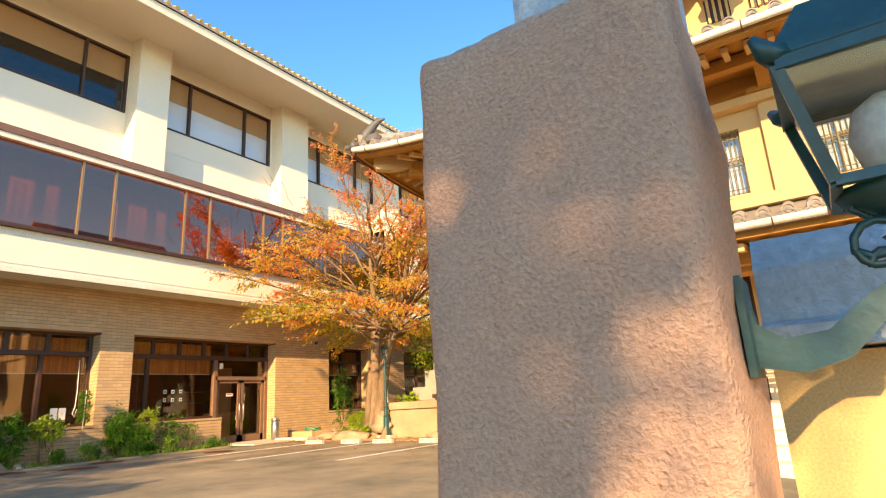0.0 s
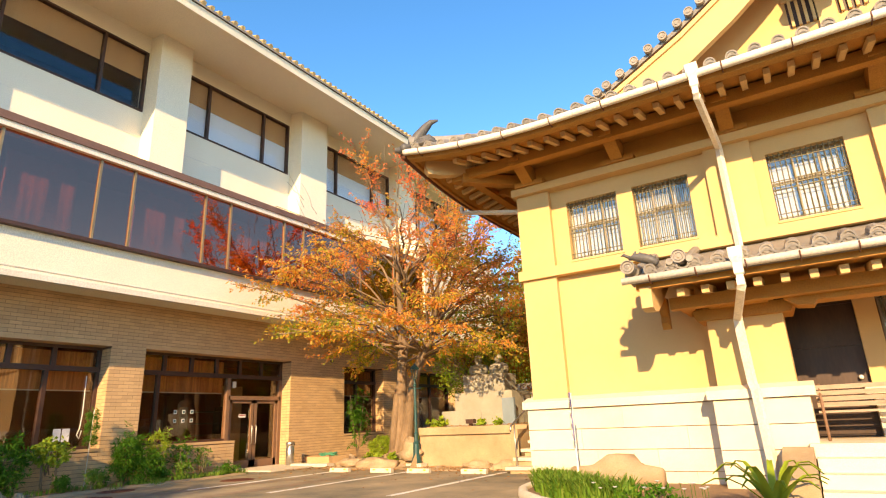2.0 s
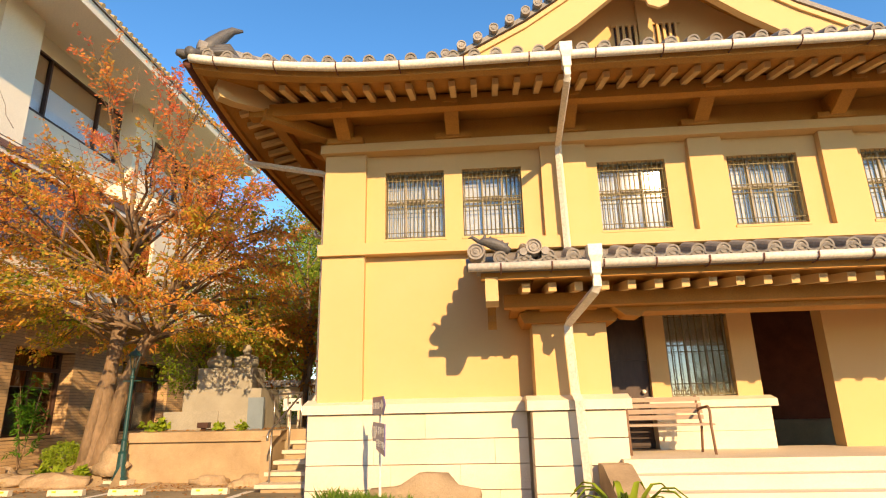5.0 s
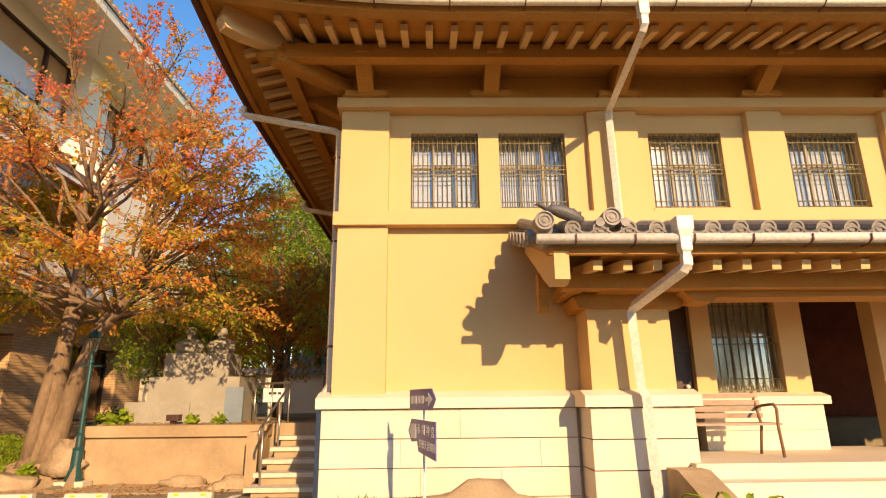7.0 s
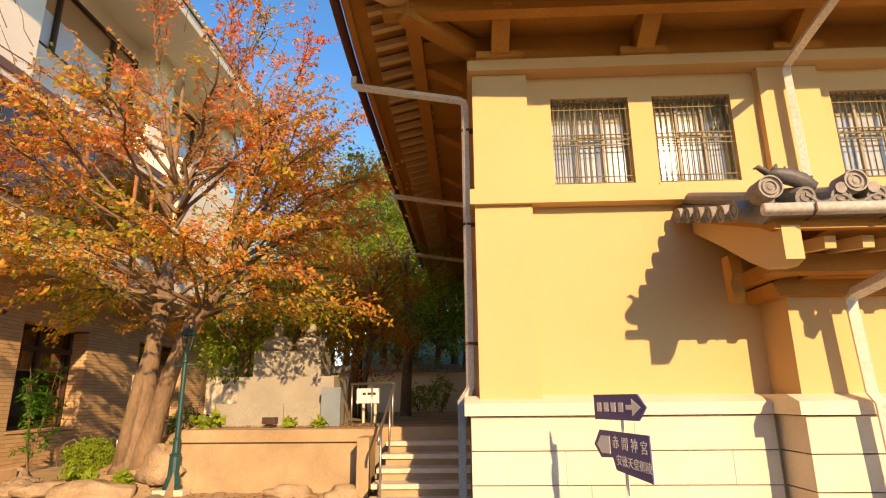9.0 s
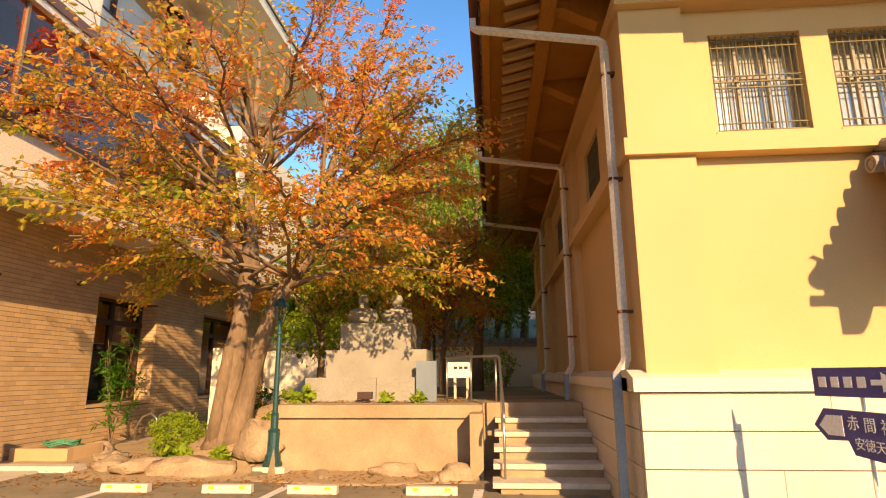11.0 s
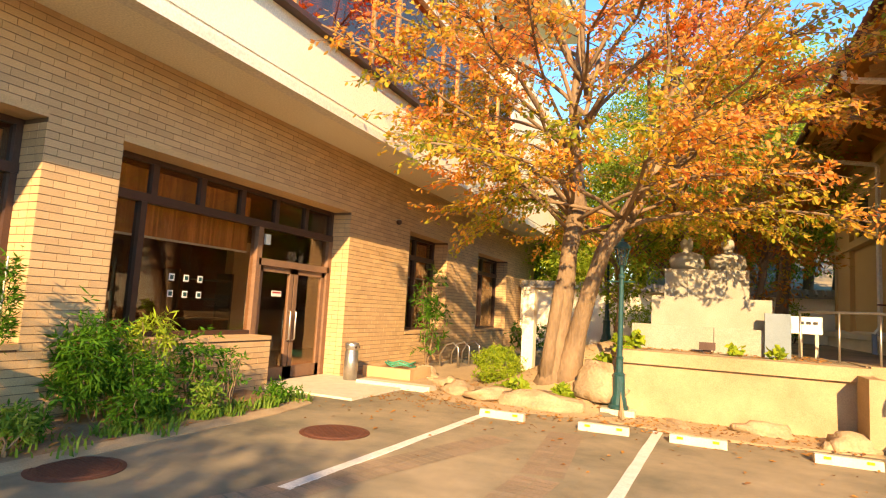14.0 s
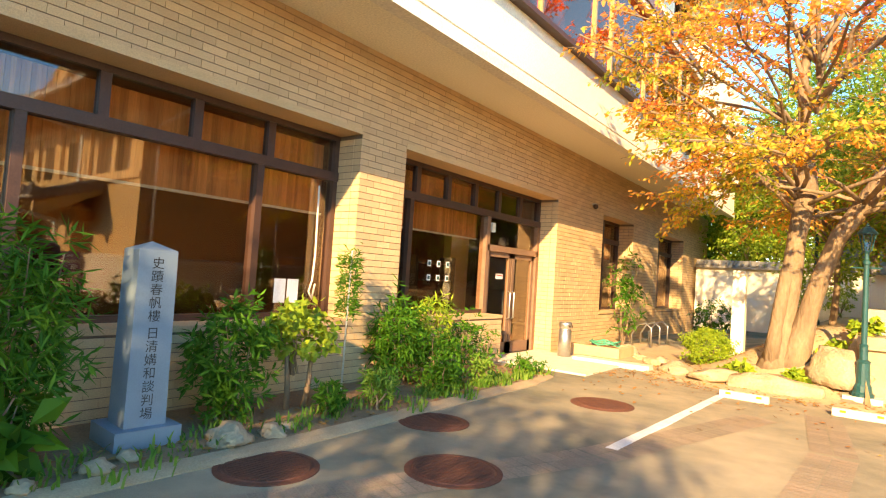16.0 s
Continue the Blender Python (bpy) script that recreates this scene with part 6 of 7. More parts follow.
# stele with carved inscription
st = thing("stone_post", "grey granite inscribed square stone post", "monument", (-15.75, 4.95, 0.05))
st.matrix_world = pose(-15.86, 4.84, 0.05, 0, 0, -4)
bm = bmesh.new()
vs = box(bm, -0.15, 0.15, -0.15, 0.15, 0.14, 1.53)
top = bm.verts.new((0, 0, 1.60))
bm.faces.remove([f for f in bm.faces if all(v.co.z > 1.5 for v in f.verts)][0])
for a, b in ((4, 5), (5, 6), (6, 7), (7, 4)):
    bm.faces.new((vs[a], vs[b], top))
for v in bm.verts:
    if v.co.z < 1:
        v.co.x *= 1.06
        v.co.y *= 1.06
o = part("shaft", bm, M_GRANITE, None, bevel=0.006); o.parent = st
bm = bmesh.new()
box(bm, -0.25, 0.25, -0.25, 0.25, -0.08, 0.14)
o = part("foot", bm, M_GRANITE, None, bevel=0.015); o.parent = st


def text(body, parent, m, size, material, name="lettering", depth=0.001):
    c = bpy.data.curves.new(name, "FONT")
    c.body, c.size, c.extrude, c.align_x, c.align_y = body, size, depth, "CENTER", "CENTER"
    tmp = bpy.data.objects.new(name, c)
    scene.collection.objects.link(tmp)
    bpy.context.view_layer.update()
    me = bpy.data.meshes.new_from_object(tmp.evaluated_get(bpy.context.evaluated_depsgraph_get()))
    bpy.data.objects.remove(tmp)
    me.materials.clear()
    me.materials.append(material)
    ob = new(name, me)
    ob.parent = parent
    ob.matrix_basis = m
    return ob


for k, ch in enumerate("史蹟春帆樓日清媾和談判場"):
    z = 1.42 - 0.105 * k - (0.03 if k > 4 else 0)
    text(ch, st, pose(0.152 + 0.0045 * (1.5 - z), 0, z, 90, 0, 90), 0.10, M_INK)

# ash can, kerbs and oddments at the entrance
can = thing("ash_can", "slim steel ash can by the door", "ash can", (-16.15, 13.45, 0))
bm = bmesh.new()
lathe(bm, [(0.13, 0), (0.13, 0.55), (0.118, 0.56), (0.118, 0.6), (0.135, 0.61), (0.135, 0.7), (0.12, 0.72)], 20, (-16.12, 13.5, 0.01))
part("body", bm, M_STEEL, can, smooth=True)
bx("opening", M_FRAME, can, -16.03, -15.99, 13.42, 13.58, 0.63, 0.67)
sill = bx("door_step", M_STOPS, None, -16.95, -14.9, 11.7, 13.8, -0.04, 0.035, bevel=0.01)
tagged(sill, "pale concrete pad before the glass door", "paving")
boxy = thing("sand_box", "low brick planter box holding a hose", "planter", (-15.8, 14.9, 0))
for k, (x0, x1, y0, y1) in enumerate(((-16.4, -15.3, 14.4, 14.55), (-16.4, -15.3, 15.2, 15.35), (-15.45, -15.3, 14.55, 15.2), (-16.4, -16.25, 14.55, 15.2))):
    bx("side_panel", M_BRICK, boxy, x0, x1, y0, y1, 0, 0.22, bevel=0.008)
bx("soil", M_SOIL, boxy, -16.25, -15.45, 14.55, 15.2, 0, 0.18)
M_HOSE = mat("green_hose", (0.05, 0.30, 0.18), (0.04, 0.24, 0.15), rough=0.35, bump=0.0)
hose = bmesh.new()
random.seed(4)
tube(hose, [(-15.8 + (0.3 + 0.05 * math.sin(k * 1.7)) * math.cos(k * 0.5), 14.88 + (0.25 + 0.05 * math.cos(k)) * math.sin(k * 0.5), 0.2 + 0.03 * (k % 3) + 0.002 * k) for k in range(40)], 0.014, 6)
tagged(part("garden_hose", hose, M_HOSE, smooth=True), "coiled green garden hose on the planter", "hose")
rack = thing("bicycle_rack", "low steel bicycle rack against the wall", "bike rack", (-16, 18.4, 0.1))
for k in range(3):
    bm = bmesh.new()
    y = 17.6 + 0.75 * k
    tube(bm, [(-15.6, y, 0), (-15.6, y, 0.5), (-15.75, y, 0.62), (-15.95, y, 0.55), (-16.1, y, 0.3), (-16.1, y, 0)], 0.025, 8)
    part("hoop", bm, M_STEEL, rack, smooth=True)
shrub("bamboo", (-15.95, 16.5, 0.1), 0.5, 2.35, 760, 0.17, M_LEAF, "young bamboo with sparse light leaves", 22, stems=5, narrow=0.22, shell=0.1)
shrub("clipped_bush", (-13.75, 15.2, gz(-13.75, 15.2) - 0.05), 0.46, 0.72, 6500, 0.055, M_LEAF_LIME, "rounded clipped lime-green bush", 23, shell=0.8)
shrub("shrub", (-14.9, 21.5, 0.1), 0.7, 1.2, 1500, 0.09, M_LEAF, "green shrub by the brick building", 24)
for k, (x, y, r_) in enumerate(((-13.0, 13.75, 0.32), (-11.55, 14.35, 0.35), (-9.55, 14.25, 0.2), (-9.0, 14.15, 0.2), (-12.1, 13.55, 0.22), (-11.2, 14.5, 0.25))):
    shrub("butterbur", (x, y, gz(x, y) - 0.02), r_ * (1 if x < -11 else 0.75), 0.26 if x < -11 else 0.17, 110 if x < -11 else 60, 0.13 if x < -11 else 0.1, M_LEAF_LIME, "low broad-leaved green plants on the terrace", 50 + k, "low terrace plants", 2, 0.85, 0.2)
for k, (x, y, h) in enumerate(((-12.8, 25.2, 1.3), (-8.2, 25.3, 1.0), (-7.4, 25.2, 1.3), (-11.9, 25.3, 1.1))):
    shrub("shrub", (x, y, 1.0), 0.5, h, 900, 0.1, M_LEAF_DARK, "loose green shrub before the white wall", 60 + k, "shrubs before the garden wall")

# kerbed bed before the hall
bed2 = thing("flower_bed", "kerbed flower bed before the stone plinth", "flower bed", (-4, 9, 0))
rim = [(-1.95, 6.7), (-3.2, 6.8), (-4.3, 7.15), (-5.1, 7.75), (-5.65, 8.35), (-5.95, 8.95), (-6.02, 9.4), (-5.9, 10.18)]
bm = bmesh.new()
tube(bm, [(x, y, gz(x, y) + 0.05) for x, y in rim], 0.085, 8)
part("kerb", bm, M_STOPS, bed2, "pale concrete kerb", smooth=True)
bm = bmesh.new()
vs = [bm.verts.new((x, y, gz(x, y) + 0.07)) for x, y in rim + [(-1.95, 10.2)]]
bm.faces.new(vs)
r2 = bmesh.ops.extrude_face_region(bm, geom=bm.faces[:])
for v in [g for g in r2["geom"] if isinstance(g, bmesh.types.BMVert)]:
    v.co.z -= 0.12
part("soil", bm, M_SOIL, bed2)
grass("grass", [(-5.3, 8.95, 0.4, 1300), (-4.85, 8.3, 0.45, 1400), (-4.3, 7.95, 0.4, 800), (-5.7, 9.3, 0.2, 250)], 0.36, M_GRASS, "thick lily-turf grass in the flower bed", 8, 0.014)
shrub("flowering_plant", (-3.7, 7.7, -0.05), 0.45, 0.34, 800, 0.08, M_LEAF, "low green plant with small white flowers", 33)
M_PETAL = mat("white_petal", (0.8, 0.78, 0.74), (0.75, 0.72, 0.7), rough=0.6, bump=0.0)
random.seed(9)
for k in range(14):
    bm = bmesh.new()
    p = Vector((-4.5 + random.random() * 1.7, 7.45 + random.random() * 0.6, 0.26 + random.random() * 0.1))
    tube(bm, [p + Vector((0, 0, -0.3)), p], 0.004, 4)
    flower = tagged(part("white_flower", bm, M_LEAF), "small white daisy-like flower on a green stem", "flower", "white flowers in the bed")
    bm = bmesh.new()
    lathe(bm, [(0.008, -0.005), (0.03, 0.008), (0.01, 0.012)], 7, p)
    part("petals", bm, M_PETAL, flower, "white petals")
lily = thing("crinum", "broad strap-leaved lily plant by the stair", "plant", (-2.35, 7.8, 0))
for k in range(18):
    a = 2 * math.pi * k / 18 + random.uniform(-0.15, 0.15)
    bm = bmesh.new()
    ln, w_ = random.uniform(0.5, 0.75), 0.045
    prev = None
    for i in range(6):
        u = i / 5
        d = ln * u
        z = 0.05 + 0.62 * math.sin(u * 2.2) * (0.85 if k % 2 else 0.6)
        c = Vector((-2.35 + d * math.cos(a), 7.8 + d * math.sin(a), z - 0.02))
        s_ = Vector((-math.sin(a), math.cos(a), 0)) * w_ * (1 - u ** 2 * 0.95)
        cur = [bm.verts.new(c - s_ + Vector((0, 0, 0.015))), bm.verts.new(c), bm.verts.new(c + s_ + Vector((0, 0, 0.015)))]
        if prev:
            bm.faces.new((prev[0], prev[1], cur[1], cur[0]))
            bm.faces.new((prev[1], prev[2], cur[2], cur[1]))
        prev = cur
    part("leaf", bm, M_LEAF_LIME, lily, smooth=True)

# fingerpost, its boards turned towards the brick building
fp = thing("fingerpost", "navy enamel direction signs on a white pole", "sign", (-5.03, 9.0, 0))
fp.matrix_world = pose(-5.05, 9.0, 0, 0, 0, -67) @ Matrix.Diagonal((0.8, 1, 1, 1))


def on_post(name, bm, material, label="", par=None):
    ob = part(name, bm, material, None, label)
    ob.parent = par or fp
    return ob


bm = bmesh.new()
tube(bm, [(0.0, 0.02, -0.05), (0.0, 0.02, 1.5)], 0.018, 8)
on_post("pole", bm, M_GUTTER)
bm = bmesh.new()
prism(bm, [(-0.45, 1.28), (0.32, 1.28), (0.45, 1.39), (0.32, 1.5), (-0.45, 1.5)], -0.012, 0.002, "y")
up = on_post("upper_sign", bm, M_SIGN, "navy sign with a white arrow")
bm = bmesh.new()
prism(bm, [(-0.5, 1.06), (-0.38, 0.95), (-0.17, 0.96), (-0.12, 0.86), (0.45, 0.80), (0.45, 1.17), (-0.38, 1.19)], -0.012, 0.002, "y")
low_ = on_post("lower_sign", bm, M_SIGN, "navy sign with white lettering")
for k in range(4):
    bm = bmesh.new()
    box(bm, -0.39 + 0.13 * k, -0.31 + 0.13 * k, -0.015, -0.0125, 1.35, 1.43)
    on_post("text_bar", bm, M_LETTER, "", up)
bm = bmesh.new()
prism(bm, [(0.13, 1.37), (0.23, 1.37), (0.23, 1.32), (0.37, 1.39), (0.23, 1.46), (0.23, 1.41), (0.13, 1.41)], -0.016, -0.0125, "y")
on_post("arrow", bm, M_LETTER, "", up)
bm = bmesh.new()
prism(bm, [(-0.44, 1.06), (-0.36, 0.99), (-0.2, 0.99), (-0.2, 1.14), (-0.36, 1.14)], -0.016, -0.0125, "y")
on_post("arrow", bm, M_LETTER, "", low_)
for k, ch in enumerate("赤間神宮"):
    text(ch, low_, pose(-0.1 + 0.155 * k, -0.014, 1.085 - 0.008 * k, 90), 0.115, M_LETTER)
for k, ch in enumerate("安徳天皇御陵"):
    text(ch, low_, pose(-0.06 + 0.094 * k, -0.014, 0.94 - 0.006 * k, 90), 0.095, M_LETTER)

# bench on the porch
bench = thing("bench", "slatted brown bench with metal arms on the porch", "bench", (-1.15, 10.4, 0.66))
for k in range(4):
    bx("back_slat", M_BENCH, bench, -1.78, -0.52, 10.62 + 0.02 * k, 10.645 + 0.02 * k, 1.12 + 0.085 * k, 1.185 + 0.085 * k, bevel=0.005)
for k in range(4):
    bx("seat_slat", M_BENCH, bench, -1.78, -0.52, 10.2 + 0.1 * k, 10.285 + 0.1 * k, 1.04, 1.07, bevel=0.005)
for x in (-1.72, -0.58):
    bm = bmesh.new()
    tube(bm, [(x, 10.16, 0.66), (x, 10.2, 1.04), (x, 10.18, 1.24), (x, 10.24, 1.3), (x, 10.5, 1.28), (x, 10.64, 1.26)], 0.02, 8)
    part("arm", bm, M_WOOD, bench, "brown metal arm", smooth=True)
    bm = bmesh.new()
    tube(bm, [(x, 10.68, 0.66), (x, 10.58, 1.04), (x, 10.72, 1.46)], 0.02, 8)
    part("leg", bm, M_WOOD, bench, smooth=True)

# gate: stone slab, taller mossy post, yard wall with coping, bracket lantern
bm = bmesh.new()
box(bm, -0.79, -0.15, 1.11, 1.62, -0.8, 1.86)
for v in bm.verts:
    if v.co.z > 1 and v.co.x < -0.5:
        v.co.z -= 0.03
bmesh.ops.bevel(bm, geom=bm.edges[:], offset=0.045, segments=3, profile=0.6, affect="EDGES")
bmesh.ops.subdivide_edges(bm, edges=[e for e in bm.edges if e.calc_length() > 0.3], cuts=24, use_grid_fill=True)
for v in bm.verts:
    v.co += Vector((noise.noise(v.co * 4), noise.noise(v.co * 4 + Vector((9, 0, 0))), noise.noise(v.co * 5 + Vector((0, 9, 0))))) * 0.018 + v.normal * noise.noise(v.co * 24) * 0.006
gate_stone = part("gate_stone", bm, M_PILLAR, smooth=True)
tagged(gate_stone, "rough reddish granite slab at the gate", "gate pillar")
bm = bmesh.new()
box(bm, -0.75, -0.22, 1.66, 2.1, -0.7, 2.95)
bmesh.ops.bevel(bm, geom=bm.edges[:], offset=0.05, segments=2, affect="EDGES")
tagged(part("gate_post", bm, M_COPE, smooth=False), "tall blue-grey slate gate post behind the slab", "gate pillar")
yard = thing("yard_wall", "ochre plastered yard wall with slate coping", "wall", (2, 1.9, 0))
bx("wall_face", M_YELLOW, yard, -0.15, 5.0, 1.85, 2.15, -0.8, 1.02)
bm = bmesh.new()
prism(bm, [(1.74, 1.03), (1.74, 1.09), (1.8, 1.11), (1.82, 1.26), (1.9, 1.36), (2.1, 1.36), (2.2, 1.2), (2.26, 1.09), (2.26, 1.03)], -0.15, 5.0, "x")
part("coping", bm, M_COPE, yard, bevel=0.012)
lan = thing("gate_lantern", "green wrought-iron bracket lantern with clear glass", "lantern", (0.2, 1.4, 1.2))
LX, LY = 0.18, 1.4
bx("wall_plate", M_GREEN, lan, -0.15, -0.135, 1.32, 1.46, 0.96, 1.17, bevel=0.004)
bm = bmesh.new()
arm_pts = [(-0.14, 0.98), (-0.05, 0.965), (0.03, 0.99), (0.10, 1.06), (0.17, 1.1), (0.24, 1.1), (0.24, 1.15), (0.15, 1.145), (0.08, 1.11), (0.0, 1.045), (-0.08, 1.035), (-0.125, 1.07), (-0.14, 1.15)]
prism(bm, arm_pts, LY - 0.025, LY + 0.025, "y")
part("arm", bm, M_GREEN, lan, "S-shaped green arm", bevel=0.004)
bm = bmesh.new()
lathe(bm, [(0.03, 1.1), (0.05, 1.13), (0.028, 1.16), (0.045, 1.2), (0.06, 1.215), (0.035, 1.23), (0.075, 1.265), (0.11, 1.285), (0.125, 1.31)], 14, (LX, LY, 0))
part("stem", bm, M_GREEN, lan, smooth=True)
for s_ in (-1, 1):
    bm = bmesh.new()
    tube(bm, [(LX + s_ * (0.075 + (0.012 + 0.0022 * k) * math.cos(0.62 * k)), LY - 0.03, 1.155 + 0.004 * k + (0.012 + 0.0022 * k) * math.sin(0.62 * k)) for k in range(20)], 0.009, 6)
    tube(bm, [(LX + s_ * 0.07, LY - 0.03, 1.25), (LX + s_ * 0.1, LY - 0.03, 1.275), (LX + s_ * 0.085, LY - 0.03, 1.3), (LX + s_ * 0.06, LY - 0.03, 1.29), (LX + s_ * 0.065, LY - 0.03, 1.27)], 0.007, 6)
    part("scroll", bm, M_GREEN, lan, smooth=True)
for k in range(4):
    a, b = radians(45 + 90 * k), radians(135 + 90 * k)
    c0, c1 = [(LX + 0.165 * math.cos(v), LY + 0.165 * math.sin(v), 1.315) for v in (a, b)]
    d0, d1 = [(LX + 0.24 * math.cos(v), LY + 0.24 * math.sin(v), 1.56) for v in (a, b)]
    bm = bmesh.new()
    tube(bm, [c0, d0], 0.016, 4)
    tube(bm, [c0, c1], 0.014, 4)
    tube(bm, [d0, d1], 0.018, 4)
    part("lantern_frame", bm, M_GREEN, lan)
    bm = bmesh.new()
    bm.faces.new([bm.verts.new(p) for p in (c0, c1, d1, d0)])
    part("lantern_glass", bm, M_LANTERN_GLASS, lan).visible_shadow = False
    bm = bmesh.new()
    tube(bm, [(LX + 0.22 * math.cos(a), LY + 0.22 * math.sin(a), 1.58), (LX + 0.26 * math.cos(a), LY + 0.26 * math.sin(a), 1.592), (LX + 0.285 * math.cos(a), LY + 0.285 * math.sin(a), 1.62)], [0.03, 0.022, 0.008], 6)
    part("corner_leaf", bm, M_GREEN, lan, smooth=True)
bm = bmesh.new()
lathe(bm, [(0.235, 1.565), (0.25, 1.58), (0.24, 1.605), (0.16, 1.71), (0.12, 1.72), (0.05, 1.80)], 4, (0, 0, 0))
bmesh.ops.rotate(bm, verts=bm.verts, cent=(0, 0, 0), matrix=Matrix.Rotation(radians(45), 3, "Z"))
bmesh.ops.translate(bm, verts=bm.verts, vec=(LX, LY, 0))
part("lantern_roof", bm, M_GREEN, lan, bevel=0.006)
bm = bmesh.new()
lathe(bm, [(0.03, 1.30), (0.035, 1.33), (0.06, 1.36), (0.075, 1.42), (0.06, 1.48), (0.02, 1.51)], 14, (LX, LY, 0))
part("bulb", bm, M_SHOJI, lan, "frosted bulb", smooth=True)

# street trees behind the gate, whose shade falls on the yard
for k, (x, y, h, r_) in enumerate(((-12.6, -7.2, 7.0, 2.2), (-9.4, -7.6, 7.2, 2.2), (-6.2, -8.4, 6.4, 2.0), (3.0, -8.6, 7.6, 1.05), (9.0, -9.0, 6.4, 2.0))):
    woods_tree((x, y, gz(x, y)), h, r_, M_LEAF, 6500, 0.24, "green street tree outside the yard", 80 + k)

# ---- bricks of the ground-floor wall: the bay by the shop windows one by one, the rest joined ----
BH, BL = 0.089, 0.27
one = bmesh.new()
box(one, -0.03, 0.0, 0.002, BL - 0.002, 0.0, BH - 0.009)
brick_mesh = mesh_of(one, "brick", M_BRICK)
vs, fs = [], []


def brick_box(x0, x1, y0, y1, z0, z1):
    k = len(vs)
    vs.extend(((x0, y0, z0), (x1, y0, z0), (x1, y1, z0), (x0, y1, z0), (x0, y0, z1), (x1, y0, z1), (x1, y1, z1), (x0, y1, z1)))
    fs.extend(((k, k + 3, k + 2, k + 1), (k + 4, k + 5, k + 6, k + 7), (k, k + 1, k + 5, k + 4), (k + 1, k + 2, k + 6, k + 5), (k + 2, k + 3, k + 7, k + 6)))


def solid_runs(z):
    """Stretches of wall along y at a height, between the openings."""
    runs, at = [], 0.0
    for k, (a, b) in enumerate(openings):
        if z >= HEAD:
            continue
        if z < 0.8:
            if k == 1:
                runs.append((at, 11.75))
                at = b
            continue
        runs.append((at, a))
        at = b
    runs.append((at, Y1))
    return runs


random.seed(2)
for c in range(51):
    z = -0.02 + BH * c
    for a, b in solid_runs(z + 0.02):
        y = a - (BL / 2 if c % 2 else 0)
        while y < b - 0.02:
            p, q = max(y, a), min(y + BL, b)
            push = random.uniform(-0.0015, 0.002)
            if q - p > BL - 0.01 and 7.9 < p < 9.6 and z < HEAD + 0.5:
                piece("brick", brick_mesh, brick_wall, pose(FX + push, p, z))
            elif q - p > 0.02:
                brick_box(FX - 0.03 + push, FX + push, p + 0.002, q - 0.002, z, z + BH - 0.009)
            y += BL
    if 0.8 < z + 0.02 < HEAD - 0.05 or z + 0.02 <= 0.8:
        for k, (a, b) in enumerate(openings):
            for y0, y1 in ((a - 0.02, a + 0.008), (b - 0.008, b + 0.02)):
                if z + 0.02 < 0.8 and not (k == 1 and y0 > 12):
                    continue
                x = FX - 0.43
                brick_box(x - 0.05, x + (0.13 if c % 2 else 0.28), y0, y1, z, z + BH - 0.009)
                if c % 2:
                    brick_box(x + 0.138, x + 0.28, y0, y1, z, z + BH - 0.009)
                brick_box(x + 0.288, FX - 0.002, y0, y1, z, z + BH - 0.009)
rest = raw("brickwork", vs, fs, M_BRICK, hall)
tagged(rest, "tan brick tile courses with dark joints", kind="stuff")

# fallen leaves
random.seed(31)
vs, fs = [], []
for k in range(2600):
    if k % 3:
        x, y = random.uniform(-14.8, -8.2), random.uniform(12.2, 15.5)
    elif k % 2:
        x, y = random.uniform(-15.3, -6.6), random.gauss(12.6, 1.2)
    else:
        x, y = random.uniform(-16.3, -15.2), random.uniform(3.0, 11.0)
    z = gz(x, y) + (0.05 if x < -15.2 and y < 11 else 0.008)
    a, L = random.uniform(0, 6.28), random.uniform(0.04, 0.09)
    d, s_ = Vector((math.cos(a), math.sin(a), random.uniform(-0.1, 0.3))), Vector((-math.sin(a), math.cos(a), 0.0))
    c = Vector((x, y, z + 0.004))
    i = len(vs)
    vs += [tuple(c), tuple(c + d * L * 0.5 + s_ * L * 0.25 + Vector((0, 0, 0.012))), tuple(c + d * L), tuple(c + d * L * 0.5 - s_ * L * 0.25)]
    fs += [(i, i + 1, i + 2), (i, i + 2, i + 3)]
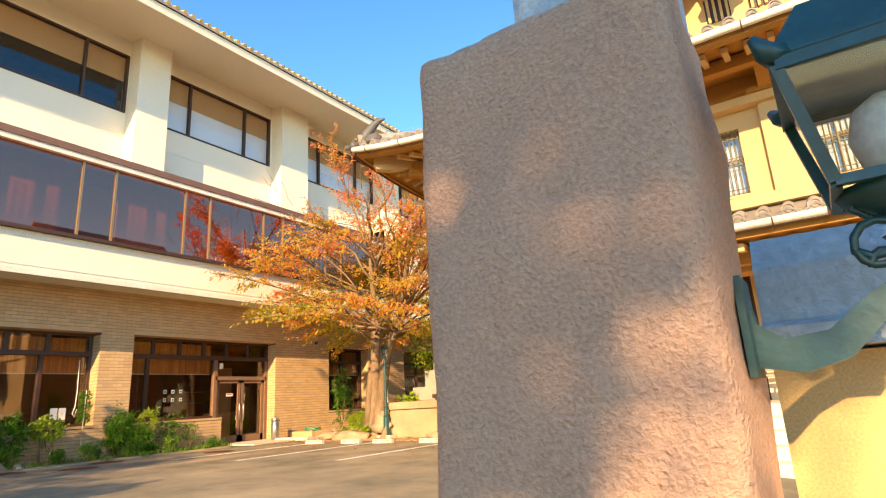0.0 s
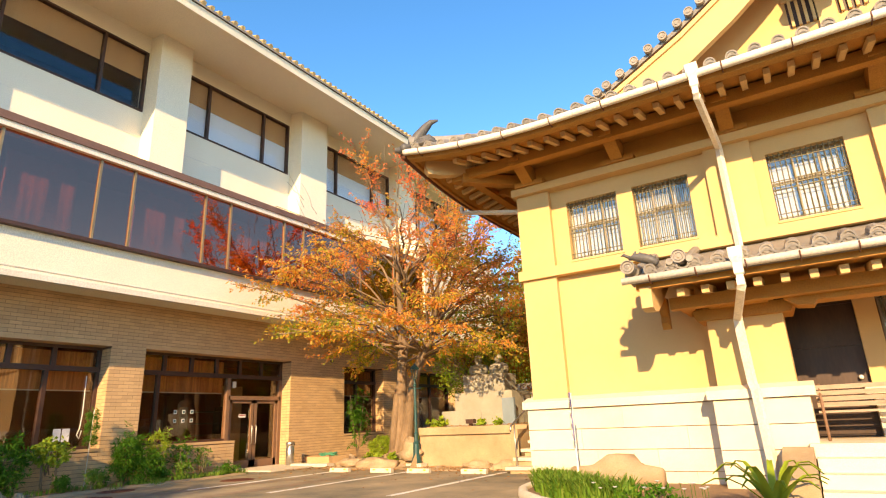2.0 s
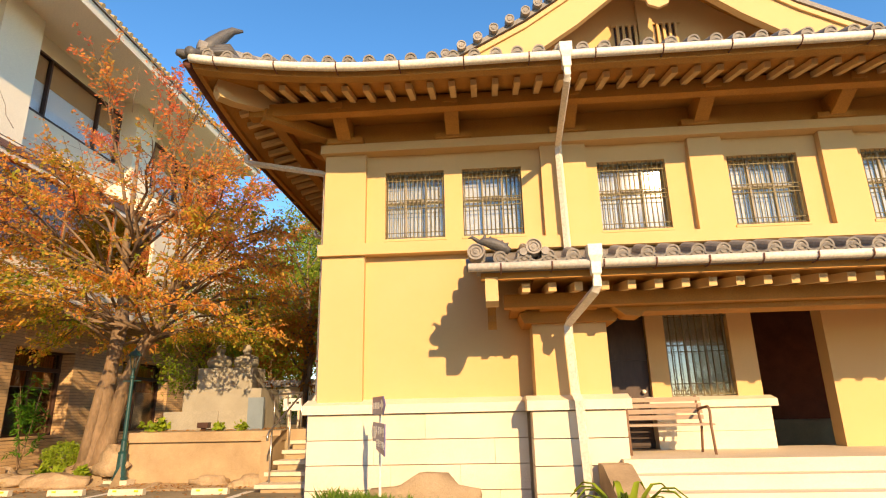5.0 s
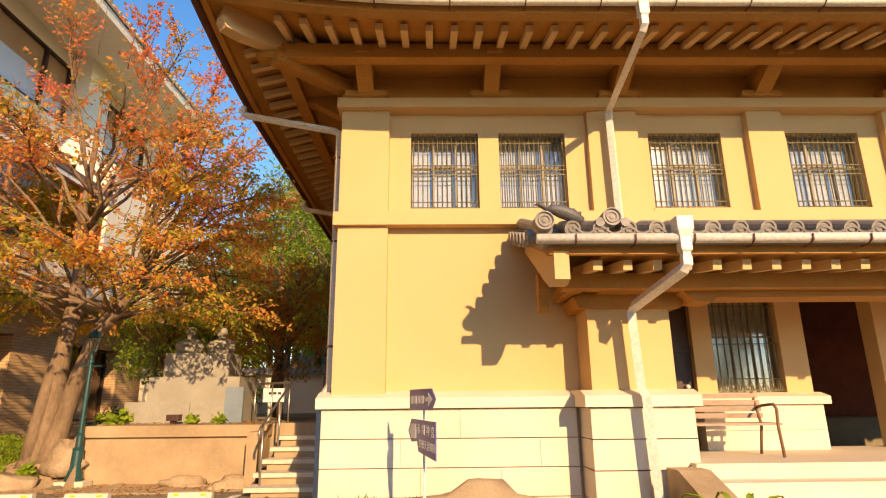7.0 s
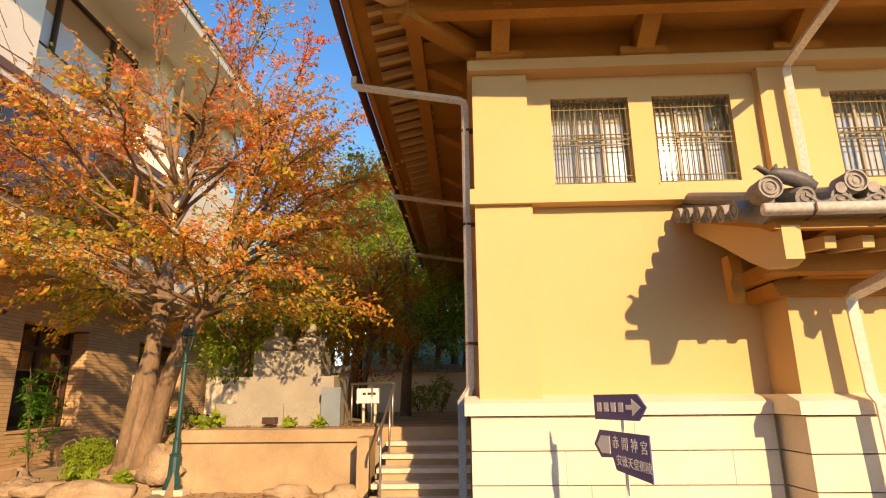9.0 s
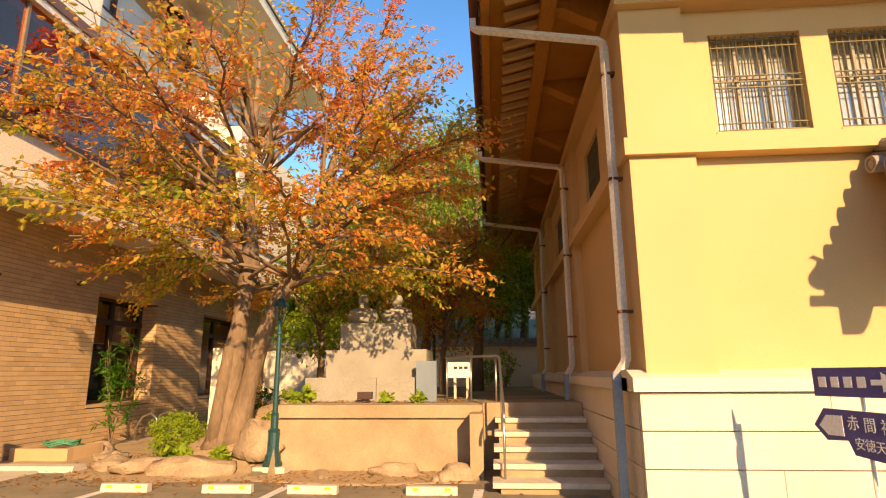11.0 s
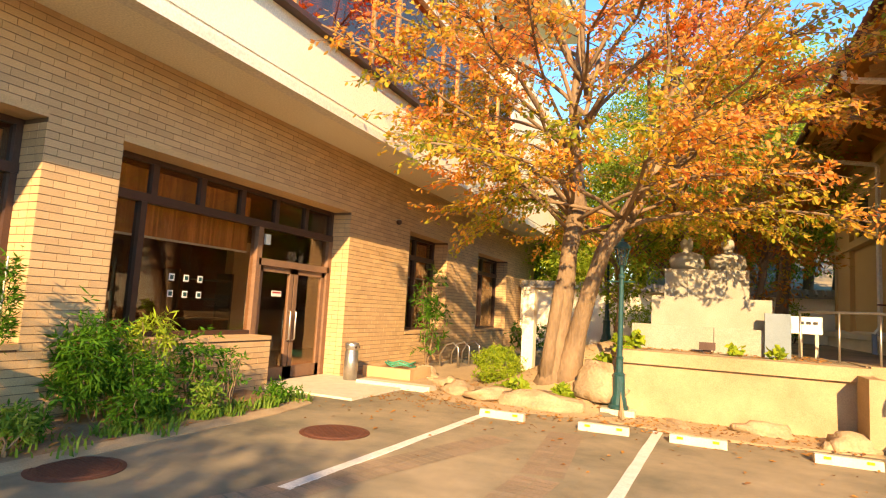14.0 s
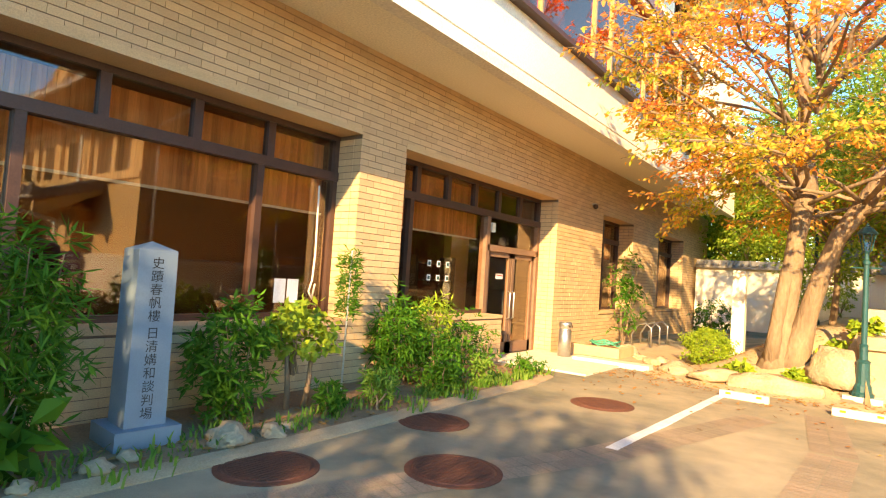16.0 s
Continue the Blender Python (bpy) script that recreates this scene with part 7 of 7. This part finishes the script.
tagged(raw("fallen_leaves", vs, fs, M_LITTER), "scattered dry brown leaves on the ground", "leaves", kind="stuff")

# small fittings on the brick building
cam_dome = thing("security_camera", "small dark dome camera on the brick wall", "camera", (-16.55, 15.7, 3.4))
bm = bmesh.new()
lathe(bm, [(0.03, 3.36), (0.06, 3.39), (0.065, 3.44), (0.05, 3.47)], 12, (-16.52, 15.75, 0))
part("dome", bm, M_FRAME, cam_dome, smooth=True)
bx("bracket", M_GUTTER, cam_dome, -16.62, -16.5, 15.72, 15.78, 3.46, 3.49)
for k, (y, z, w_, h_) in enumerate(((6.98, 1.05, 0.17, 0.3), (7.18, 1.05, 0.17, 0.3))):
    n_ = bx("window_notice", M_PAPER, None, FX - 0.475, FX - 0.470, y, y + w_, z, z + h_)
    tagged(n_, "pale paper notice inside the shop window", "notice", "window notices")
box_ = bx("door_bell_box", M_GUTTER, None, FX - 0.46, FX - 0.42, 11.9, 12.02, 2.42, 2.6)
tagged(box_, "cream box above the glass door", "fitting")
bm = bmesh.new()
tube(bm, [(FX - 0.44, 7.55, 2.6), (FX - 0.44, 7.57, 1.7), (FX - 0.44, 7.55, 1.35), (FX - 0.44, 7.5, 1.2), (FX - 0.44, 7.56, 1.1), (FX - 0.44, 7.6, 1.3)], 0.012, 6)
tagged(part("cable", bm, M_GUTTER, smooth=True), "white cable hanging in the shop window", "cable")
bm = bmesh.new()
tube(bm, [(-15.1, 11.6, 7.9), (-13.8, 13.0, 7.2), (-11.4, 15.6, 6.6), (-8.2, 19.5, 6.4)], 0.012, 5)
tagged(part("wire", bm, M_FRAME), "thin dark wire strung across the yard", "cable")
for k in range(6):
    y, z = 10.02 + 0.26 * (k % 3), 1.42 + 0.24 * (k // 3)
    tab = bx("pane_sticker", M_PAPER, None, FX - 0.475, FX - 0.470, y, y + 0.09, z, z + 0.1)
    tagged(tab, "small green and white sticker on the shop glass", "sticker", "stickers on the shop glass")
    bx("print", M_GREEN, tab, FX - 0.469, FX - 0.467, y + 0.015, y + 0.075, z + 0.02, z + 0.08)
